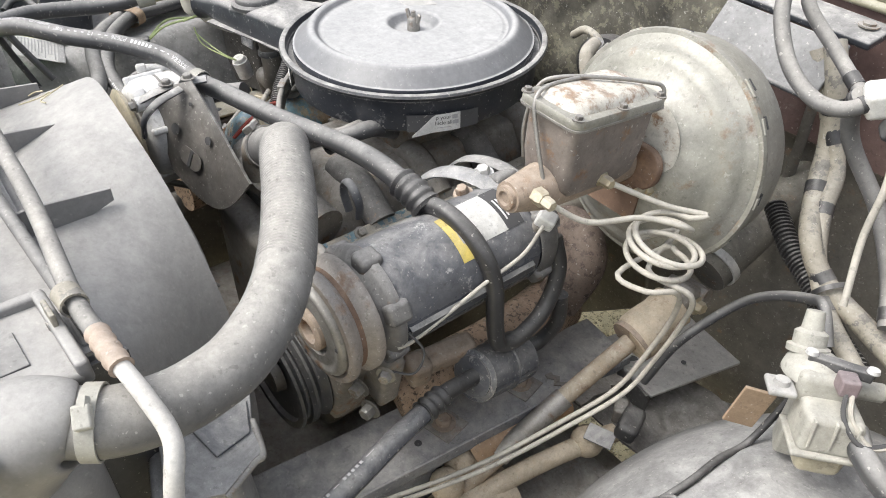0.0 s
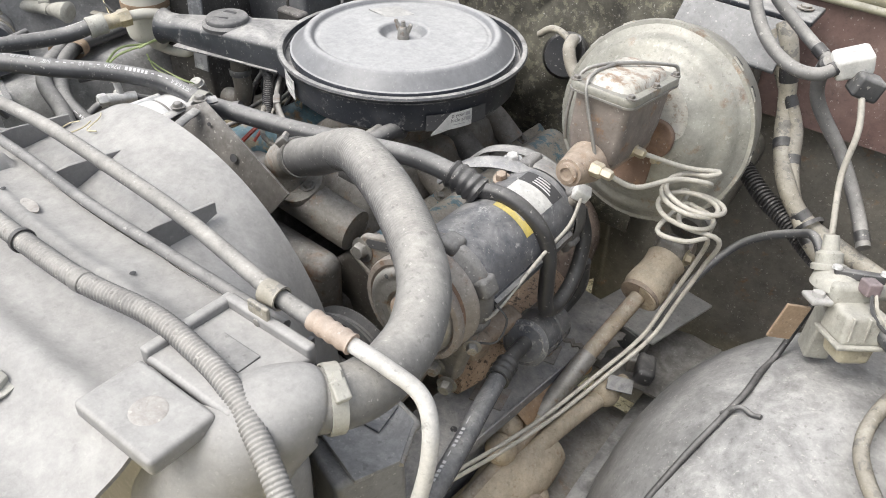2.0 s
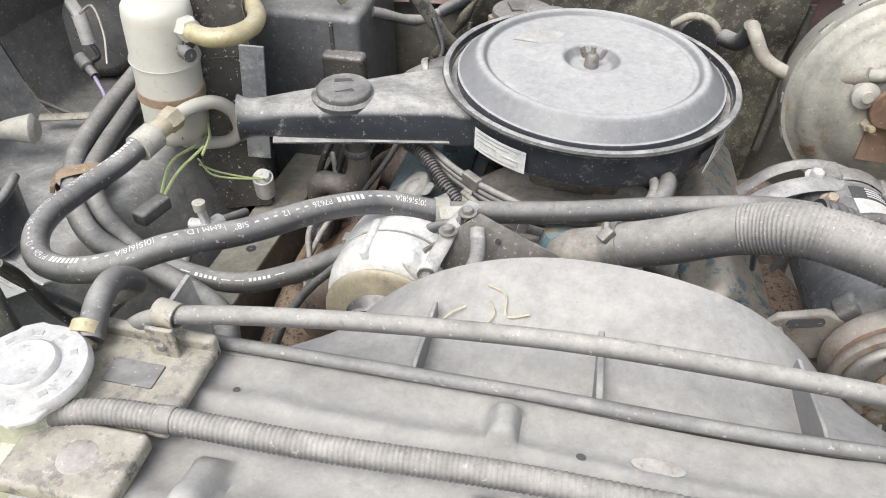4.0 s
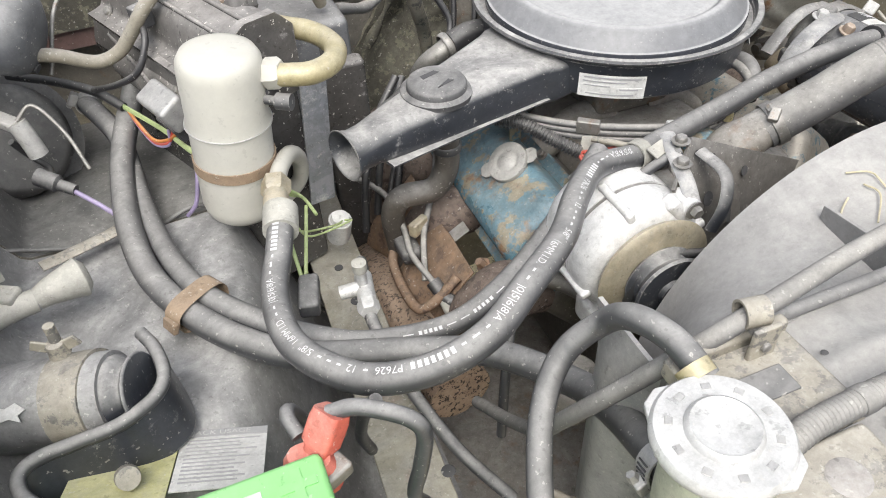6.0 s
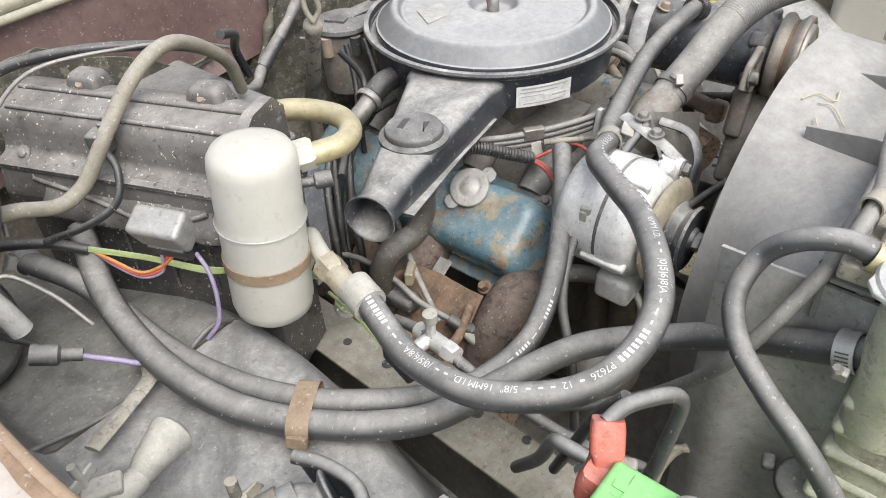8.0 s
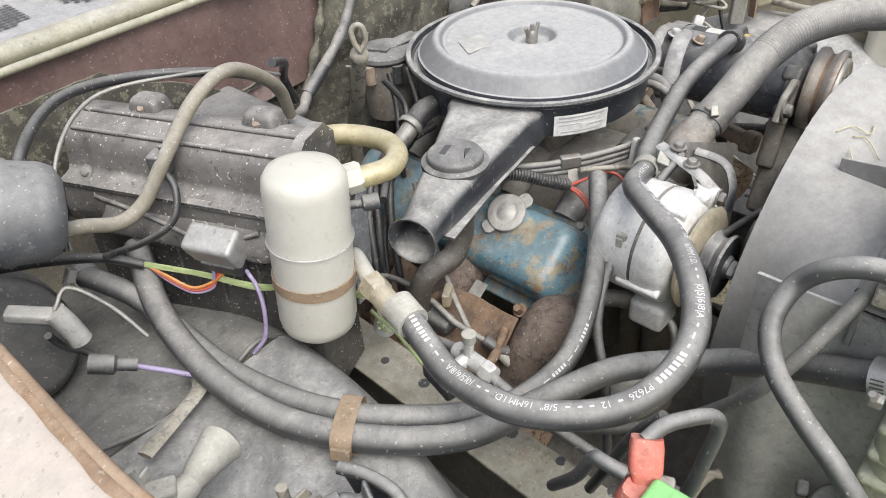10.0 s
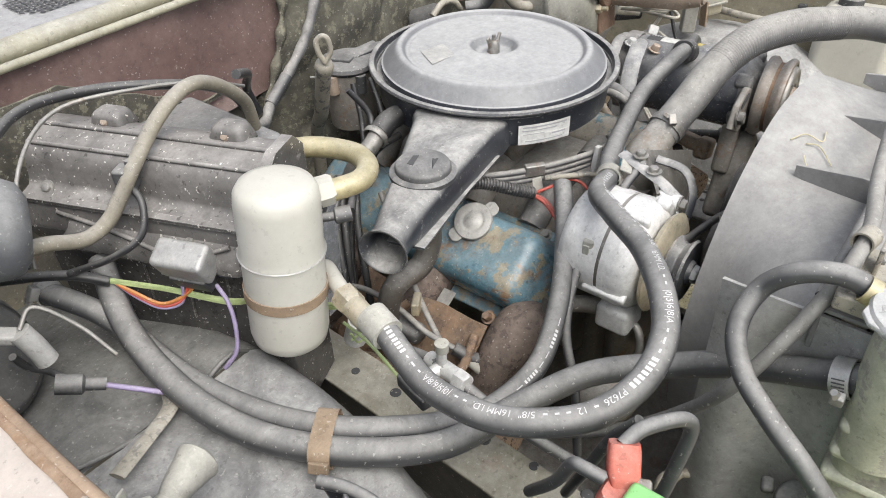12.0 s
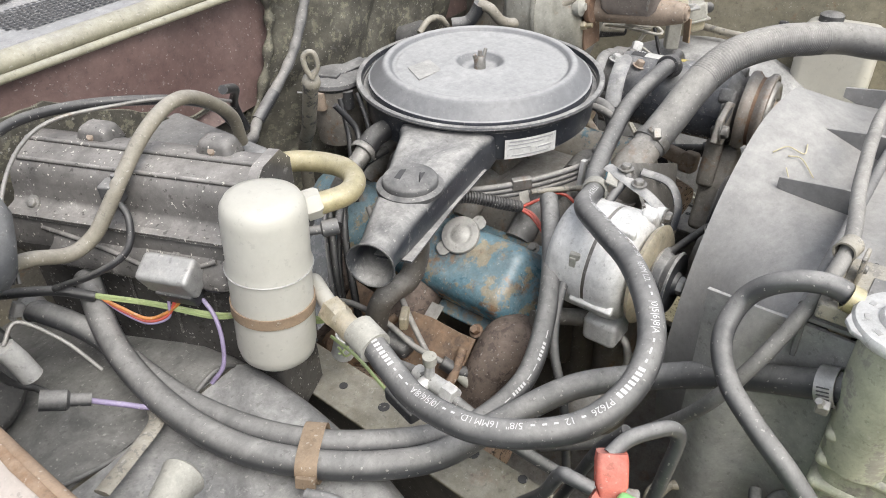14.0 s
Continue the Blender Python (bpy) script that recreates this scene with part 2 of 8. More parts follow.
M_SEAL = mat("olive_weather_strip", (0.26, 0.25, 0.175), (0.34, 0.32, 0.24), rough=0.6, dust=0.45, stain=9, bump=0.1)
M_COWL = mat("pale_grey_cowl_panel", (0.29, 0.295, 0.305), (0.25, 0.255, 0.265), rough=0.5, dust=0.4, stain=5, bump=0.05, dust_col=(0.44, 0.43, 0.42))
M_FIREWALL = mat("dirty_firewall_sheet", (0.085, 0.082, 0.076), (0.17, 0.155, 0.13), rough=0.5, dust=0.55, stain=9, rust=0.10, bump=0.45, scuff=0.3, dust_col=(0.42, 0.40, 0.34))
M_INNER = mat("dusty_black_inner_fender", (0.052, 0.052, 0.053), (0.11, 0.108, 0.105), rough=0.42, dust=0.48, stain=7, bump=0.2, scuff=0.26, dust_col=(0.38, 0.375, 0.355))
M_OLIVE = mat("olive_primer_sheet", (0.27, 0.245, 0.175), (0.20, 0.185, 0.13), rough=0.7, dust=0.4, stain=8, rust=0.12, bump=0.12)
M_TANK = mat("yellowed_green_tank", (0.47, 0.49, 0.36), (0.36, 0.37, 0.29), rough=0.4, dust=0.5, stain=9, bump=0.12, chips=(0.30, 0.29, 0.25), dust_col=(0.52, 0.52, 0.45))
M_GROUND = mat("dry_gravel_and_straw", (0.66, 0.58, 0.36), (0.46, 0.40, 0.24), rough=0.95, dust=0.0, stain=38, bump=1.0, grain=60, chips=(0.20, 0.17, 0.10), scuff=0.3)
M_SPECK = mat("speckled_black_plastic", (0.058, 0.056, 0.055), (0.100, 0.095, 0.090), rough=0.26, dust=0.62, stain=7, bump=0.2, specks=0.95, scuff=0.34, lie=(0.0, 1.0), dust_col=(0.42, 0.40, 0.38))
M_DUCT = mat("brown_black_duct", (0.055, 0.05, 0.045), (0.10, 0.085, 0.07), rough=0.5, dust=0.4, stain=14, bump=0.3, scuff=0.15)
M_BAYSHEET = mat("pale_grey_bay_sheet", (0.40, 0.40, 0.39), (0.28, 0.275, 0.26), rough=0.5, dust=0.5, stain=7, scuff=0.25, bump=0.1)
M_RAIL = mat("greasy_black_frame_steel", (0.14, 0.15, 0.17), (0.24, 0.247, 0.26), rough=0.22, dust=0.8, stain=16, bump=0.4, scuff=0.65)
M_SCALE = mat("speckled_scaly_iron", (0.42, 0.31, 0.225), (0.30, 0.21, 0.15), rough=0.8, dust=0.3, stain=46, bump=0.6, chips=(0.040, 0.028, 0.022), dust_col=(0.42, 0.34, 0.27))
M_FUZZ = mat("torn_dark_insulation", (0.036, 0.033, 0.030), (0.095, 0.090, 0.070), rough=0.9, dust=0.6, stain=22, bump=1.0, chips=(0.15, 0.142, 0.105), dust_col=(0.27, 0.26, 0.20), scuff=0.12)

M_BLOOM = mat("faint_rust_bloom", (0.30, 0.265, 0.235), (0.25, 0.235, 0.22), rough=0.6, dust=0.55, stain=30, bump=0.05)
M_COVER = mat("blue_grey_sheet", (0.085, 0.090, 0.100), (0.120, 0.125, 0.132), rough=0.42, dust=0.36, stain=5, even=0.7, scuff=0.2, bump=0.1)

def plain(name, col, rough=0.5, metal=0.0):
    return mat(name, col, tuple(c * 0.85 for c in col), rough=rough, metal=metal, dust=0.2, stain=20, bump=0.03)


M_W_RED, M_W_GREEN, M_W_PURPLE, M_W_ORANGE = plain("red_wire", (0.55, 0.08, 0.05)), plain("green_wire", (0.42, 0.52, 0.22)), plain("lilac_wire", (0.34, 0.28, 0.46)), plain("orange_wire", (0.66, 0.25, 0.05))
M_W_WHITE = mat("cream_brake_line", (0.46, 0.44, 0.39), (0.38, 0.36, 0.31), rough=0.55, dust=0.35, stain=20, bump=0.05, dust_col=(0.46, 0.44, 0.40))
M_GLASS = bpy.data.materials.new("windshield_glass")
M_GLASS.use_nodes = True
M_GLASS.node_tree.nodes["Principled BSDF"].inputs["Transmission Weight"].default_value = 1.0
M_GLASS.node_tree.nodes["Principled BSDF"].inputs["Roughness"].default_value = 0.02


# ---- shapes ----
WHERE = {}
# The driver's half of the bay leans and turns a little against the passenger's half.
DRIVER_HALF = Matrix(((1.0032, -0.0564, 0.0589, -0.0605), (0.0750, 1.0266, -0.0062, 0.0065), (-0.0624, -0.0151, 1.0378, -0.0352), (0, 0, 0, 1)))
LEVEL = {"ground", "gravel", "air_cleaner"}


# The round air cleaner sits on the carburettor with a slight lean of its own.
SEAT = Matrix.Translation((-0.0021, -0.0039, 0.9526)) @ Vector((0, 0, 1)).rotation_difference(Vector((0.0212, -0.0139, 0.9997))).to_matrix().to_4x4() @ Matrix.Translation((0, 0, -0.9465))


def settle(p):
    """Carries a place of the plan to where it stands: the driver's half as a whole, with a soft passage over the engine."""
    k = min(1.0, max(0.0, (p.x + 0.02) / 0.16))
    return p.lerp(DRIVER_HALF @ p, k * k * (3 - 2 * k))


def thing(name, label, category, at=(0, 0, 0), group="", kind=""):
    ob = new(name)
    ob.empty_display_size = 0.02
    ob.location = at
    WHERE[ob.name] = Vector(at)
    return tagged(ob, label, category, group, kind)


def part(name, bm, material, parent=None, label="", smooth=48.0):
    """One mesh object of a bmesh in world places, under a thing or a part."""
    bmesh.ops.recalc_face_normals(bm, faces=bm.faces)
    top = parent
    while top and top.parent:
        top = top.parent
    if (top.name if top else name) not in LEVEL:
        for v in bm.verts:
            v.co = settle(v.co)
    elif top:
        bm.transform(SEAT)
    lo = [min(v.co[i] for v in bm.verts) for i in range(3)]
    hi = [max(v.co[i] for v in bm.verts) for i in range(3)]
    c = Vector([(a + b) / 2 for a, b in zip(lo, hi)])
    bmesh.ops.translate(bm, verts=bm.verts, vec=-c)
    for e in bm.edges:
        e.smooth = not (len(e.link_faces) == 2 and e.calc_face_angle(0) > radians(smooth))
    for f in bm.faces:
        f.smooth = True
    me = bpy.data.meshes.new(name)
    bm.to_mesh(me)
    bm.free()
    me.materials.append(material)
    ob = new(name, me)
    if len(me.polygons) < 30000:
        even = ob.modifiers.new("even_normals", "WEIGHTED_NORMAL")
        even.keep_sharp = True
    ob.location = c
    if parent:
        ob.parent = parent
        ob.matrix_parent_inverse = Matrix.Translation(-WHERE[parent.name])
    WHERE[ob.name] = c
    return tagged(ob, label)


def solo(name, bm, material, label, category, group="", kind=""):
    """A thing of one mesh."""
    return tagged(part(name, bm, material), label, category, group, kind)


def join(*bms):
    out = bms[0]
    for b in bms[1:]:
        me = bpy.data.meshes.new("tmp")
        b.to_mesh(me)
        b.free()
        out.from_mesh(me)
        bpy.data.meshes.remove(me)
    return out


def axis_to(direction, at=(0, 0, 0), spin=0.0):
    """A pose whose z axis points along direction."""
    q = Vector(direction).to_track_quat("Z", "Y")
    return Matrix.Translation(at) @ q.to_matrix().to_4x4() @ Matrix.Rotation(radians(spin), 4, "Z")


def box(sx, sy, sz, m=None, bevel=0.003, seg=2, taper=1.0):
    bm = bmesh.new()
    bmesh.ops.create_cube(bm, size=1.0)
    for v in bm.verts:
        k = taper if v.co.z > 0 else 1.0
        v.co = (v.co.x * sx * k, v.co.y * sy * k, v.co.z * sz)
    if bevel:
        bmesh.ops.bevel(bm, geom=bm.edges[:], offset=bevel, segments=seg, affect="EDGES", profile=0.5)
    if m:
        bm.transform(m)
    return bm


def lathe(profile, m=None, seg=48, wobble=0.0):
    """Turns (radius, height) pairs round z."""
    bm = bmesh.new()
    rings = []
    for r, h in profile:
        if r < 1e-6:
            rings.append([bm.verts.new((0, 0, h))])
        else:
            rings.append([bm.verts.new((r * math.cos(2 * math.pi * k / seg), r * math.sin(2 * math.pi * k / seg), h)) for k in range(seg)])
    for a, b in zip(rings, rings[1:]):
        for k in range(seg):
            n = (k + 1) % seg
            if len(a) == 1 and len(b) == 1:
                continue
            if len(a) == 1:
                bm.faces.new((a[0], b[k], b[n]))
            elif len(b) == 1:
                bm.faces.new((a[k], a[n], b[0]))
            else:
                bm.faces.new((a[k], a[n], b[n], b[k]))
    if wobble:
        for v in bm.verts:
            v.co += Vector(noise.noise_vector(v.co * 30)) * wobble
    if m:
        bm.transform(m)
    return bm


def smooth_path(pts, n=8):
    """A Catmull-Rom line through the points."""
    p = [Vector(q) for q in pts]
    p = [p[0] * 2 - p[1]] + p + [p[-1] * 2 - p[-2]]
    out = []
    for i in range(1, len(p) - 2):
        for k in range(n):
            t = k / n
            a, b, c, d = p[i - 1 : i + 3]
            out.append(0.5 * (2 * b + (c - a) * t + (2 * a - 5 * b + 4 * c - d) * t * t + (3 * b - a - 3 * c + d) * t ** 3))
    return out + [p[-2]]


def frames_along(line):
    tang = [(line[min(i + 1, len(line) - 1)] - line[max(i - 1, 0)]).normalized() for i in range(len(line))]
    up = Vector((0, 0, 1)) if abs(tang[0].z) < 0.9 else Vector((1, 0, 0))
    side = tang[0].cross(up).normalized()
    out = []
    for t in tang:
        side = (side - t * side.dot(t)).normalized()
        out.append((t, side, t.cross(side)))
    return out


def tube(pts, r, seg=14, n=8, ribs=0.0, pitch=0.006, hollow=0.0, flat=1.0):
    """A pipe along a smooth line; r: radius or a function of 0..1; ribs: depth of corrugation."""
    line = smooth_path(pts, n) if n > 1 else [Vector(q) for q in pts]
    if ribs:
        dense = []
        for a, b in zip(line, line[1:]):
            k = max(1, round((b - a).length / (pitch / 4)))
            dense += [a.lerp(b, i / k) for i in range(k)]
        line = dense + [line[-1]]
    bm = bmesh.new()
    rings, way = [], 0.0
    for i, (p, (t, s, u)) in enumerate(zip(line, frames_along(line))):
        if i:
            way += (p - line[i - 1]).length
        rr = r(i / (len(line) - 1)) if callable(r) else r
        if ribs:
            rr += ribs * (1 if (i // 2) % 2 else -1) * 0.5
        rings.append([bm.verts.new(p + (s * math.cos(2 * math.pi * k / seg) + u * flat * math.sin(2 * math.pi * k / seg)) * rr) for k in range(seg)])
    for a, b in zip(rings, rings[1:]):
        for k in range(seg):
            bm.faces.new((a[k], a[(k + 1) % seg], b[(k + 1) % seg], b[k]))
    for ring in (rings[0], rings[-1]):
        bm.faces.new(ring)
    return bm


def prism(outline, depth, m=None, bevel=0.001):
    """A flat outline in x, y pulled up by depth."""
    bm = bmesh.new()
    f = bm.faces.new([bm.verts.new((x, y, 0)) for x, y in outline])
    ext = bmesh.ops.extrude_face_region(bm, geom=[f])
    bmesh.ops.translate(bm, verts=[v for v in ext["geom"] if isinstance(v, bmesh.types.BMVert)], vec=(0, 0, depth))
    if bevel:
        bmesh.ops.bevel(bm, geom=bm.edges[:], offset=bevel, segments=1, affect="EDGES")
    if m:
        bm.transform(m)
    return bm


def round_rect(w, h, r, k=5):
    pts = []
    for cx, cy, a in ((w / 2 - r, h / 2 - r, 0), (-w / 2 + r, h / 2 - r, 90), (-w / 2 + r, -h / 2 + r, 180), (w / 2 - r, -h / 2 + r, 270)):
        pts += [(cx + r * math.cos(radians(a + 90 * i / k)), cy + r * math.sin(radians(a + 90 * i / k))) for i in range(k + 1)]
    return pts


def hexhead(r, h, m):
    return lathe([(0, 0), (r, 0), (r, h * 0.75), (r * 0.8, h), (0, h)], m, seg=6)


def bolt(parent, at, direction, r=0.007, h=0.006, name="bolt", material=None):
    washer = lathe([(0, 0), (r * 1.5, 0), (r * 1.5, 0.0015), (0, 0.0015)], axis_to(direction, at), seg=14)
    head = hexhead(r, h, axis_to(direction, Vector(at) + Vector(direction).normalized() * 0.0012))
    return part(name, join(washer, head), material or M_STEEL, parent)


def grid_sheet(f, u0, u1, v0, v1, nu, nv, thick=0.0):
    """A sheet of points f(u, v)."""
    bm = bmesh.new()
    vs = [[bm.verts.new(f(u0 + (u1 - u0) * i / nu, v0 + (v1 - v0) * j / nv)) for j in range(nv + 1)] for i in range(nu + 1)]
    for i in range(nu):
        for j in range(nv):
            bm.faces.new((vs[i][j], vs[i + 1][j], vs[i + 1][j + 1], vs[i][j + 1]))
    if thick:
        bmesh.ops.recalc_face_normals(bm, faces=bm.faces)
        bmesh.ops.solidify(bm, geom=bm.faces[:], thickness=thick)
    return bm


def text_mesh(words, size):
    cu = bpy.data.curves.new("words", "FONT")
    cu.body, cu.size, cu.align_x, cu.align_y = words, size, "LEFT", "CENTER"
    ob = new("words", cu)
    bpy.context.view_layer.update()
    me = bpy.data.meshes.new_from_object(ob.evaluated_get(bpy.context.evaluated_depsgraph_get()))
    bpy.data.objects.remove(ob)
    bpy.data.curves.remove(cu)
    bm = bmesh.new()
    bm.from_mesh(me)
    bpy.data.meshes.remove(me)
    return bm


# ---- setting ----
def ground_z(x, y):
    return 0.012 * noise.noise(Vector((x * 3, y * 3, 0))) + 0.006 * noise.noise(Vector((x * 23, y * 23, 2)))


def uneven(v, far):
    return math.copysign(abs(v) ** 2.6 * far, v)


solo("ground", grid_sheet(lambda u, v: Vector((uneven(u, 400), uneven(v, 400), ground_z(uneven(u, 400), uneven(v, 400)))), -1, 1, -1, 1, 90, 90), M_GROUND,
     "dry yellowish gravel and straw under the car", "ground", kind="structure")
rng = random.Random(4)
straw = bmesh.new()
for k in range(1500):
    x, y = (rng.uniform(0.0, 0.75), rng.uniform(0.32, 1.1)) if k % 2 else (rng.uniform(-0.45, 0.1), rng.uniform(-0.85, -0.35))
    s = rng.uniform(0.002, 0.011)
    bmesh.ops.create_icosphere(straw, subdivisions=1, radius=1, matrix=Matrix.Translation((x, y, s * 0.3)) @ Matrix.Rotation(rng.uniform(0, 6), 4, "Z") @ Matrix.Diagonal((s, s * rng.uniform(0.3, 1), s * 0.5, 1)))
solo("gravel", straw, mat("pale_stones", (0.66, 0.58, 0.38), (0.40, 0.33, 0.20), rough=0.95, dust=0.0, stain=3, bump=0.6), "loose pale stones and straw bits on the ground", "gravel", kind="stuff")

# firewall with a painted upper skin and a dirty lower one
firewall = thing("wall_north", "maroon painted firewall with dirty lower sheet", "firewall", (0, 0.32, 0.8), kind="structure")


def fw(x, z):
    """The firewall's depth: bowed round the engine, with a recess behind it."""
    return 0.305 + 0.05 * math.exp(-((x - 0.02) / 0.22) ** 2) + 0.012 * math.exp(-((x + 0.30) / 0.05) ** 2) * (1 if z > 0.9 else 0) + 0.004 * noise.noise(Vector((x * 9, z * 9, 0)))


def torn(z):
    """Where the insulation mat ends on the firewall."""
    return -0.245 + 0.10 * math.sin((z - 0.86) * 7) + 0.012 * noise.noise(Vector((z * 40, 0, 2)))


part("upper_skin", grid_sheet(lambda u, v: Vector((u, fw(u, v) - 0.004, v)), -0.95, 0.95, 0.90, 1.10, 80, 10, 0.004), M_BROWN, firewall, "faded maroon painted sheet")
part("insulation", grid_sheet(lambda u, v: Vector((torn(v) + (0.34 - torn(v)) * u, fw(u, v) - 0.020 - 0.014 * math.sin(u * 9) * math.sin(v * 21) + 0.010 * noise.noise(Vector((u * 14, v * 16, 5))), v)), 0, 1, 0.60, 1.088, 60, 50, 0.012), M_FUZZ, firewall, "dark torn insulation mat with olive dirt")
part("mat_edge", tube([(torn(z) - 0.004, fw(torn(z), z) - 0.024, z) for z in (0.80, 0.86, 0.91, 0.95, 0.99, 1.03, 1.06, 1.085)], lambda u: 0.007 + 0.003 * math.sin(u * 37), seg=10), M_FUZZ, firewall)
part("dirty_patch", grid_sheet(lambda u, v: Vector((u, fw(u, v) - 0.010, 0.93 + (v - 0.93) * min(1.0, max(0.05, (-0.33 - u) / 0.22)) + 0.012 * noise.noise(Vector((u * 30, 0, 1))) * (v - 0.93) / 0.118)), -0.93, -0.30, 0.93, 1.048, 40, 8, 0.004), M_FUZZ, firewall, "olive speckled crumbling sealer")
part("lower_skin", grid_sheet(lambda u, v: Vector((u, fw(u, v) + 0.05 * max(0, 0.7 - v), 0.99 - v * (0.99 - (0.21 + 0.95 * (u - 0.06) if 0.06 < u < 0.30 else 0.15)))), -0.95, 0.95, 0, 1, 120, 30, 0.004), M_FIREWALL, firewall, "greasy lower sheet with peeling sealer")
for k in range(2):
    x = 0.36 + 0.11 * k
    part("rib", tube([(x, fw(x, 1) - 0.008, 0.97), (x + 0.004, fw(x, 0.8) - 0.008, 0.83), (x, fw(x, 0.7) - 0.01, 0.70)], 0.008, seg=8), M_FIREWALL, firewall)
cowl = thing("cowl", "pale grey cowl with perforated vents and olive weather strip", "cowl", (0, 0.45, 1.1), kind="structure")
part("weather_strip", tube([(-0.98, 0.300, 1.108), (-0.5, 0.306, 1.108), (0, 0.312, 1.108), (0.5, 0.306, 1.108), (0.98, 0.300, 1.108)], 0.017, seg=16, flat=0.8), M_SEAL, cowl, "olive rubber weather strip")
part("strip_lip", tube([(-0.98, 0.287, 1.094), (0, 0.294, 1.094), (0.98, 0.287, 1.094)], 0.006, seg=8), M_SEAL, cowl)
part("panel", grid_sheet(lambda u, v: Vector((u, v, 1.113 + 0.06 * (v - 0.31))), -0.98, 0.98, 0.315, 0.62, 40, 6, 0.003), M_COWL, cowl)


def vent(cx, cy, w, h):
    grille = bmesh.new()
    nx, ny = round(w / 0.0098), round(h / 0.0098)
    holes = []
    for i in range(nx):
        for j in range(ny):
            x, y = cx - w / 2 + (i + 0.5) * w / nx, cy - h / 2 + (j + 0.5) * h / ny
            if abs((x - cx) / (w / 2)) ** 4 + abs((y - cy) / (h / 2)) ** 4 > 1.0:
                continue
            bmesh.ops.create_circle(grille, cap_ends=True, segments=4, radius=0.0056, matrix=Matrix.Translation((x, y, 1.1165 + 0.06 * (y - 0.31))) @ Matrix.Rotation(radians(45), 4, "Z"))
    part("vent_holes", grille, M_INK, cowl, "dark perforations of the air intake")


for cx, w in ((-0.66, 0.16), (-0.43, 0.20), (-0.20, 0.16), (0.2, 0.16), (0.45, 0.2)):
    vent(cx, 0.40, w, 0.085)
wiper = thing("windshield_wiper", "grey metal wiper arm with black blade lying on the cowl", "wiper", (-0.5, 0.5, 1.13))
part("arm", tube([(-0.80, 0.50, 1.140), (-0.62, 0.47, 1.146), (-0.45, 0.49, 1.148), (-0.3, 0.53, 1.14)], 0.006, seg=8), M_STEEL, wiper)
part("blade", tube([(-0.86, 0.515, 1.143), (-0.66, 0.49, 1.150), (-0.46, 0.50, 1.152), (-0.36, 0.51, 1.15)], 0.005, seg=8), M_RUBBER_D, wiper, "black rubber blade")
part("pivot", lathe([(0, 0), (0.016, 0), (0.014, 0.016), (0, 0.018)], Matrix.Translation((-0.48, 0.485, 1.13))), M_STEEL, wiper)
# The pinkish glare on the glass is painted into its opaque colour, under dust.
solo("windshield_base", grid_sheet(lambda u, v: Vector((u, 0.56 + v * 0.5, 1.125 + v * 0.36)), -0.95, 0.95, 0, 1, 8, 4, 0.006),
     mat("painted_glare_glass", (0.56, 0.47, 0.43), (0.6, 0.52, 0.48), rough=0.25, dust=0.5, stain=2, bump=0.0, dust_col=(0.7, 0.63, 0.58)), "dusty windshield base with pinkish glare painted into its colour", "windshield", kind="structure")


# inner fenders
def passenger_liner(x, y):
    t = min(1, max(0, (x + 0.60 - 0.10 * ((y + 0.1) / 0.4) ** 2 * -1) / 0.12))
    t = t * t * (3 - 2 * t)
    bulge = 0.055 * max(0, 1 - ((y + 0.12) / 0.45) ** 2)
    wall = 0.16 * max(0, (-0.825 - x) / 0.055) ** 1.5
    return Vector((x, y, 0.765 + bulge - 0.26 * t + wall + 0.003 * noise.noise(Vector((x * 14, y * 14, 1)))))


liner = thing("inner_fender", "dusty black wheelhouse sheet with a darker shelf by the firewall", "inner fender", (-0.65, -0.2, 0.8), kind="structure")
part("wheelhouse", grid_sheet(passenger_liner, -0.885, -0.42, -0.85, -0.07, 44, 60, 0.004), M_DUSTY, liner)
part("shelf", grid_sheet(passenger_liner, -0.885, -0.42, -0.066, 0.30, 44, 30, 0.004), M_INNER, liner)
part("seam", tube([passenger_liner(x, -0.068) + Vector((0, 0, 0.002)) for x in (-0.84, -0.76, -0.68, -0.60, -0.52, -0.44)], 0.003, seg=8), M_INNER, liner)
solo("inner_fender_lip", tube([passenger_liner(-0.425, y) for y in (-0.8, -0.6, -0.4, -0.2, 0.0, 0.2)], 0.004, seg=8), M_INNER, "dusty black folded lip of the wheelhouse sheet", "inner fender", kind="structure")


def driver_liner(x, y):
    q = 1 - ((x - 0.80) / 0.255) ** 2 - ((y + 0.17) / 0.36) ** 2
    z = 0.50 + 0.315 * math.sqrt(q) if q > 0 else 0.50 + q * 0.06
    return Vector((x, y, z + 0.002 * noise.noise(Vector((x * 12, y * 12, 4)))))


solo("inner_fender", grid_sheet(driver_liner, 0.52, 0.92, -0.62, 0.28, 60, 80, 0.004), M_DUSTY, "grey dusty domed wheelhouse with a clipped wire", "inner fender", kind="structure")
fender = thing("fender", "sun-bleached tan and pink fender edge with bare rust", "fender", (-0.88, -0.3, 1.0), kind="structure")


def fender_edge(y):
    return -0.861 + 0.018 * min(1.0, max(0.0, (-0.30 - y) / 0.2))


